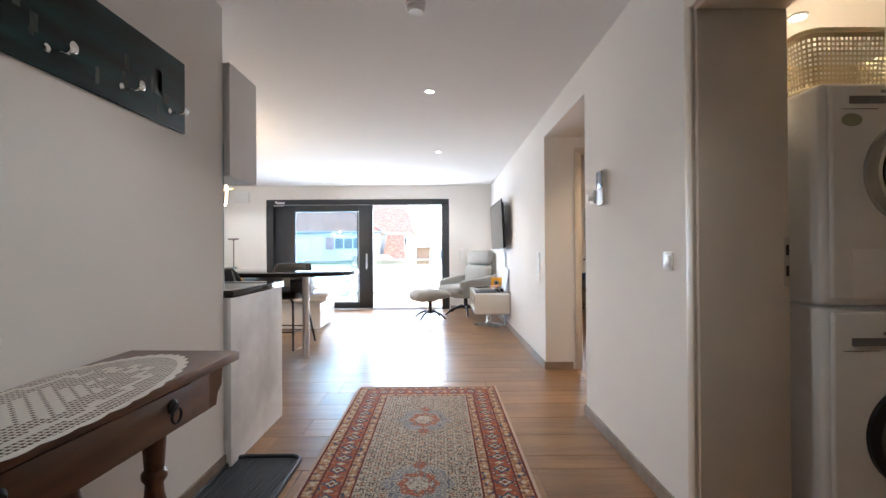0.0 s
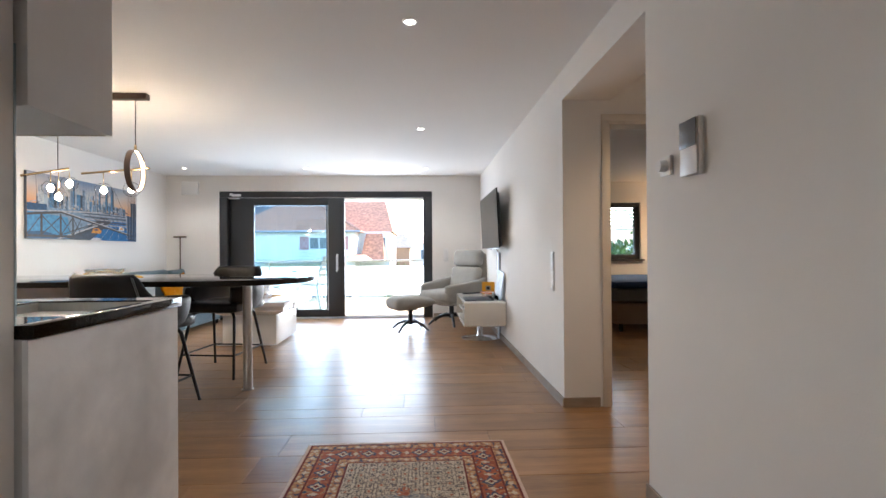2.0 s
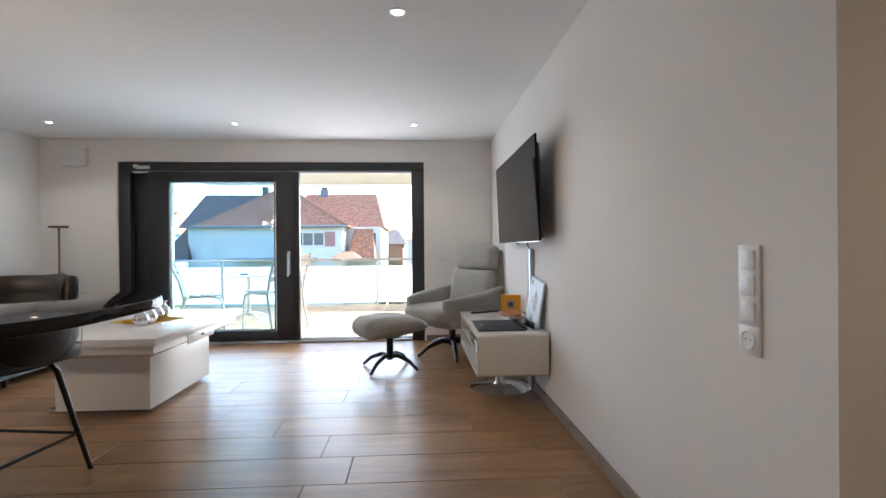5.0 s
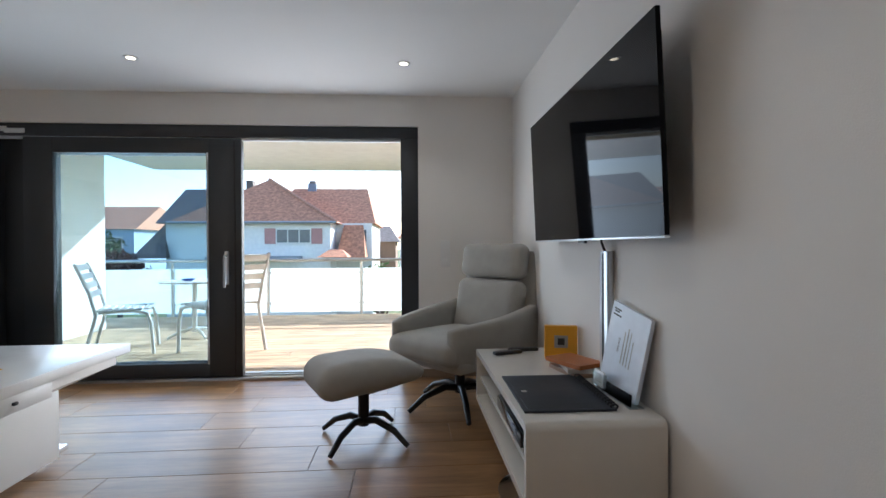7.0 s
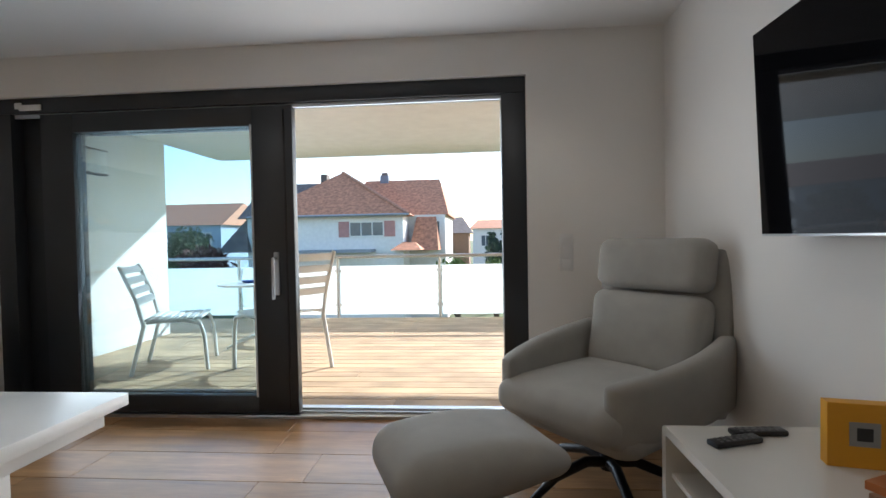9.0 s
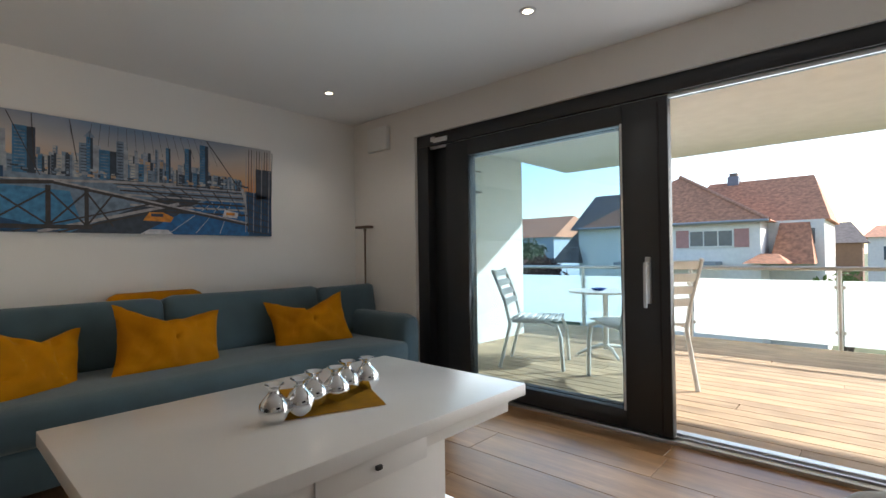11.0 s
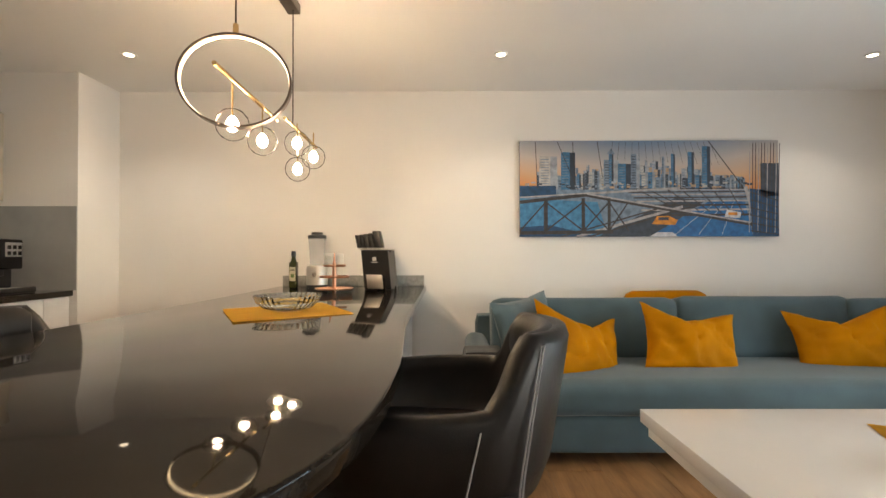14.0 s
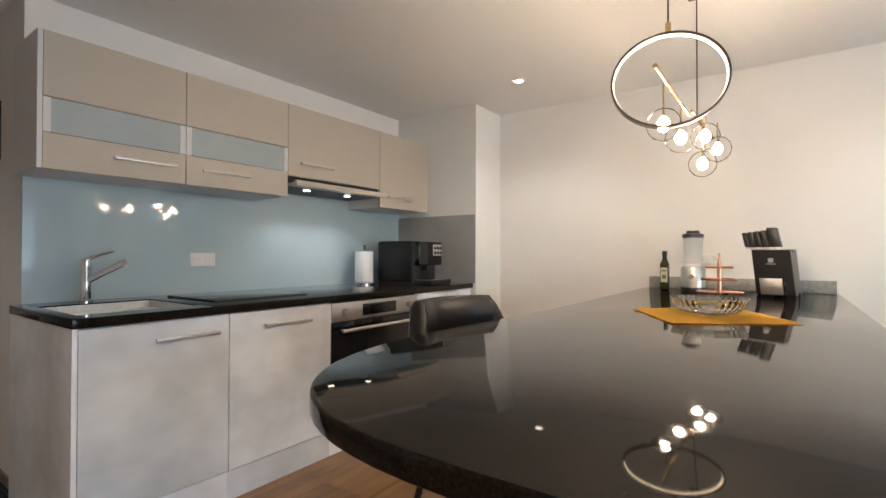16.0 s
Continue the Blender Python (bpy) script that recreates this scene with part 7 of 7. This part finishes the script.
def far_house(x0, x1, y0, y1, eave, ridge, wallm, roofm, label):
    h = thing("house", label, "house")
    part("wall", B((x0, y0, GZ), (x1, y1, eave)), wallm, h, smooth=False)
    ym = (y0 + y1) / 2
    tri_roof("roof", h, (x0, x1, y0, y1), ((x0 + 0.5, ym), (x1 - 0.5, ym)), eave - 0.05, ridge, roofm, 0.3)
    n = int((x1 - x0) / 2.2)
    for i in range(n):
        house_window(h, x0 + (i + 0.5) * (x1 - x0) / n, y0, eave - 1.2, 0.9, 1.1, False)
far_house(-34, -21.2, 44, 54, 2.6, 4.7, mat("blue_render", (0.34, 0.42, 0.52), 0.9), ROOF, "distant blue-grey house with red roof")
far_house(-2.5, -0.9, 40, 46, 1.5, 2.7, mat("timber_shed", (0.24, 0.15, 0.10), 0.9), ROOF_D, "distant timber barn with dark roof")
far_house(-0.8, 9, 52, 60, 2.0, 2.9, HWALL, ROOF, "distant white house with low red roof")
far_house(-60, -38, 70, 84, 2.2, 5.0, HWALL, ROOF, "distant white house among trees")
far_house(24, 44, 60, 72, 2.0, 4.6, HWALL, ROOF, "distant white house with red roof")


def leafy(name, label, x, y, height, radius, colour, seed, n=1500, leaf=0.16, z0=GZ):
    t = thing(name, label, "tree" if "tree" in name else "bush", pose(x, y, z0))
    rnd = random.Random(seed)
    bark = mat("bark", (0.10, 0.07, 0.05), 0.95, vary=0.3, bump=0.6, bscale=20)
    th_ = height * 0.55
    part("trunk", tube([(0, 0, 0), (0.05, 0.02, th_ * 0.5), (0, 0.05, th_)], [0.16, 0.12, 0.06], 10), bark, t)
    for i in range(5):
        a = rnd.uniform(0, 6.28)
        part("limb", tube([(0, 0, th_ * 0.55), (0.4 * radius * math.cos(a), 0.4 * radius * math.sin(a), th_ * 0.9), (0.7 * radius * math.cos(a), 0.7 * radius * math.sin(a), height * 0.8)], [0.06, 0.04, 0.015], 6), bark, t)
    cl = [(rnd.uniform(-1, 1), rnd.uniform(-1, 1), rnd.uniform(-0.9, 1), rnd.uniform(0.3, 0.55)) for _ in range(16)]
    vs, fs2 = [], []
    for i in range(n):
        cx_, cy_, cz_, r = rnd.choice(cl)
        d = Vector((rnd.gauss(0, 1), rnd.gauss(0, 1), rnd.gauss(0, 1))).normalized() * r * rnd.uniform(0.5, 1.0)
        p = Vector(((cx_ * 0.6 + d.x) * radius, (cy_ * 0.6 + d.y) * radius, height * 0.62 + (cz_ * 0.55 + d.z) * height * 0.38))
        mm = Euler((rnd.uniform(0, 6.3), rnd.uniform(0, 6.3), rnd.uniform(0, 6.3))).to_matrix()
        s_ = leaf * rnd.uniform(0.6, 1.3)
        k = len(vs)
        for q in ((-1, 0, 0), (0, 0.55, 0.1), (1, 0, 0), (0, -0.55, 0.1)):
            vs.append(p + mm @ (Vector(q) * s_))
        fs2.append((k, k + 1, k + 2, k + 3))
    me = bpy.data.meshes.new("crown")
    me.from_pydata(vs, [], fs2)
    me.materials.append(mat("leaf_" + colour[0], colour[1], 0.7, vary=0.45, scale=1.5))
    cr = new("crown", me)
    cr.parent = t
leafy("tree", "red-leaved ornamental tree beside the house", -16.5, 34, 5.0, 1.9, ("red", (0.10, 0.035, 0.03)), 1, 1800)
leafy("tree", "green garden tree in the distance", -22, 40, 5.6, 2.4, ("green", (0.055, 0.09, 0.03)), 2, 1800, 0.2)
leafy("conifer_tree", "dark green conifer near the houses", 1.15, 36, 5.3, 0.95, ("dark", (0.03, 0.055, 0.035)), 3, 1500)
leafy("tree", "light green garden tree in the distance", 3.1, 33.5, 5.5, 1.25, ("light", (0.10, 0.14, 0.035)), 4, 1800, 0.2)
leafy("tree", "green garden tree in the distance", 12, 42, 5.4, 2.6, ("green", (0.055, 0.09, 0.03)), 5, 1800, 0.2)
for k in range(7):
    leafy("hedge_bush", "clipped green hedge bush along the garden", -1.1 + 1.6 * k, 26.4 + 0.4 * (k % 2), 3.95, 1.0, ("light", (0.10, 0.14, 0.035)), 30 + k, 900, 0.12)
leafy("tree", "green garden tree outside the bedroom window", 5.5, 17.5, 5.0, 1.8, ("green", (0.055, 0.09, 0.03)), 9, 1800)
leafy("tree", "green garden tree outside the bedroom window", 9.0, 19.5, 5.6, 2.2, ("light", (0.10, 0.14, 0.035)), 10, 1800)

# ---- floor planks ----
def planks(x0, x1, y0, y1, w, length, parent, material, seed, gap=0.003, z0=-0.008, z1=0.0):
    """Rows of planks along x with staggered joints; alike planks share one mesh."""
    rnd = random.Random(seed)
    cache = {}
    y = y0
    while y < y1 - 0.01:
        yb = min(y + w, y1)
        x = x0 - rnd.uniform(0.1, 0.9) * length
        while x < x1:
            a, b = max(x, x0), min(x + length, x1)
            if b - a > 0.02:
                k = (round(b - a, 2), round(yb - y, 3))
                if k not in cache:
                    bm = B((0, 0, z0), (k[0] - gap, k[1] - gap, z1), 0.0012, 1)
                    me = bpy.data.meshes.new("plank")
                    bm.to_mesh(me); bm.free()
                    me.materials.append(material)
                    cache[k] = me
                ob = new("plank", cache[k])
                ob.location = (a, y, 0)
                ob.parent = parent
            x += length
        y = yb


planks(XH - 0.2, XR + TH, -1.4, 2.95, 0.30, 1.2, floor, FLOOR, 3)
planks(XL, 3.4, 2.95, 4.93, 0.30, 1.2, floor, FLOOR, 4)
planks(XL, 5.0, 4.93, YF + 0.09, 0.30, 1.2, floor, FLOOR, 5)
planks(XR + TH, 3.2, -1.4, 2.95, 0.30, 1.2, floor, FLOOR, 6)


# ---- deck boards ----
planks(-8.0, 5.6, YF + 0.37, DY1 - 0.06, 0.142, 13.7, deck, DECK, 9, gap=0.008, z0=-0.060, z1=-0.03)
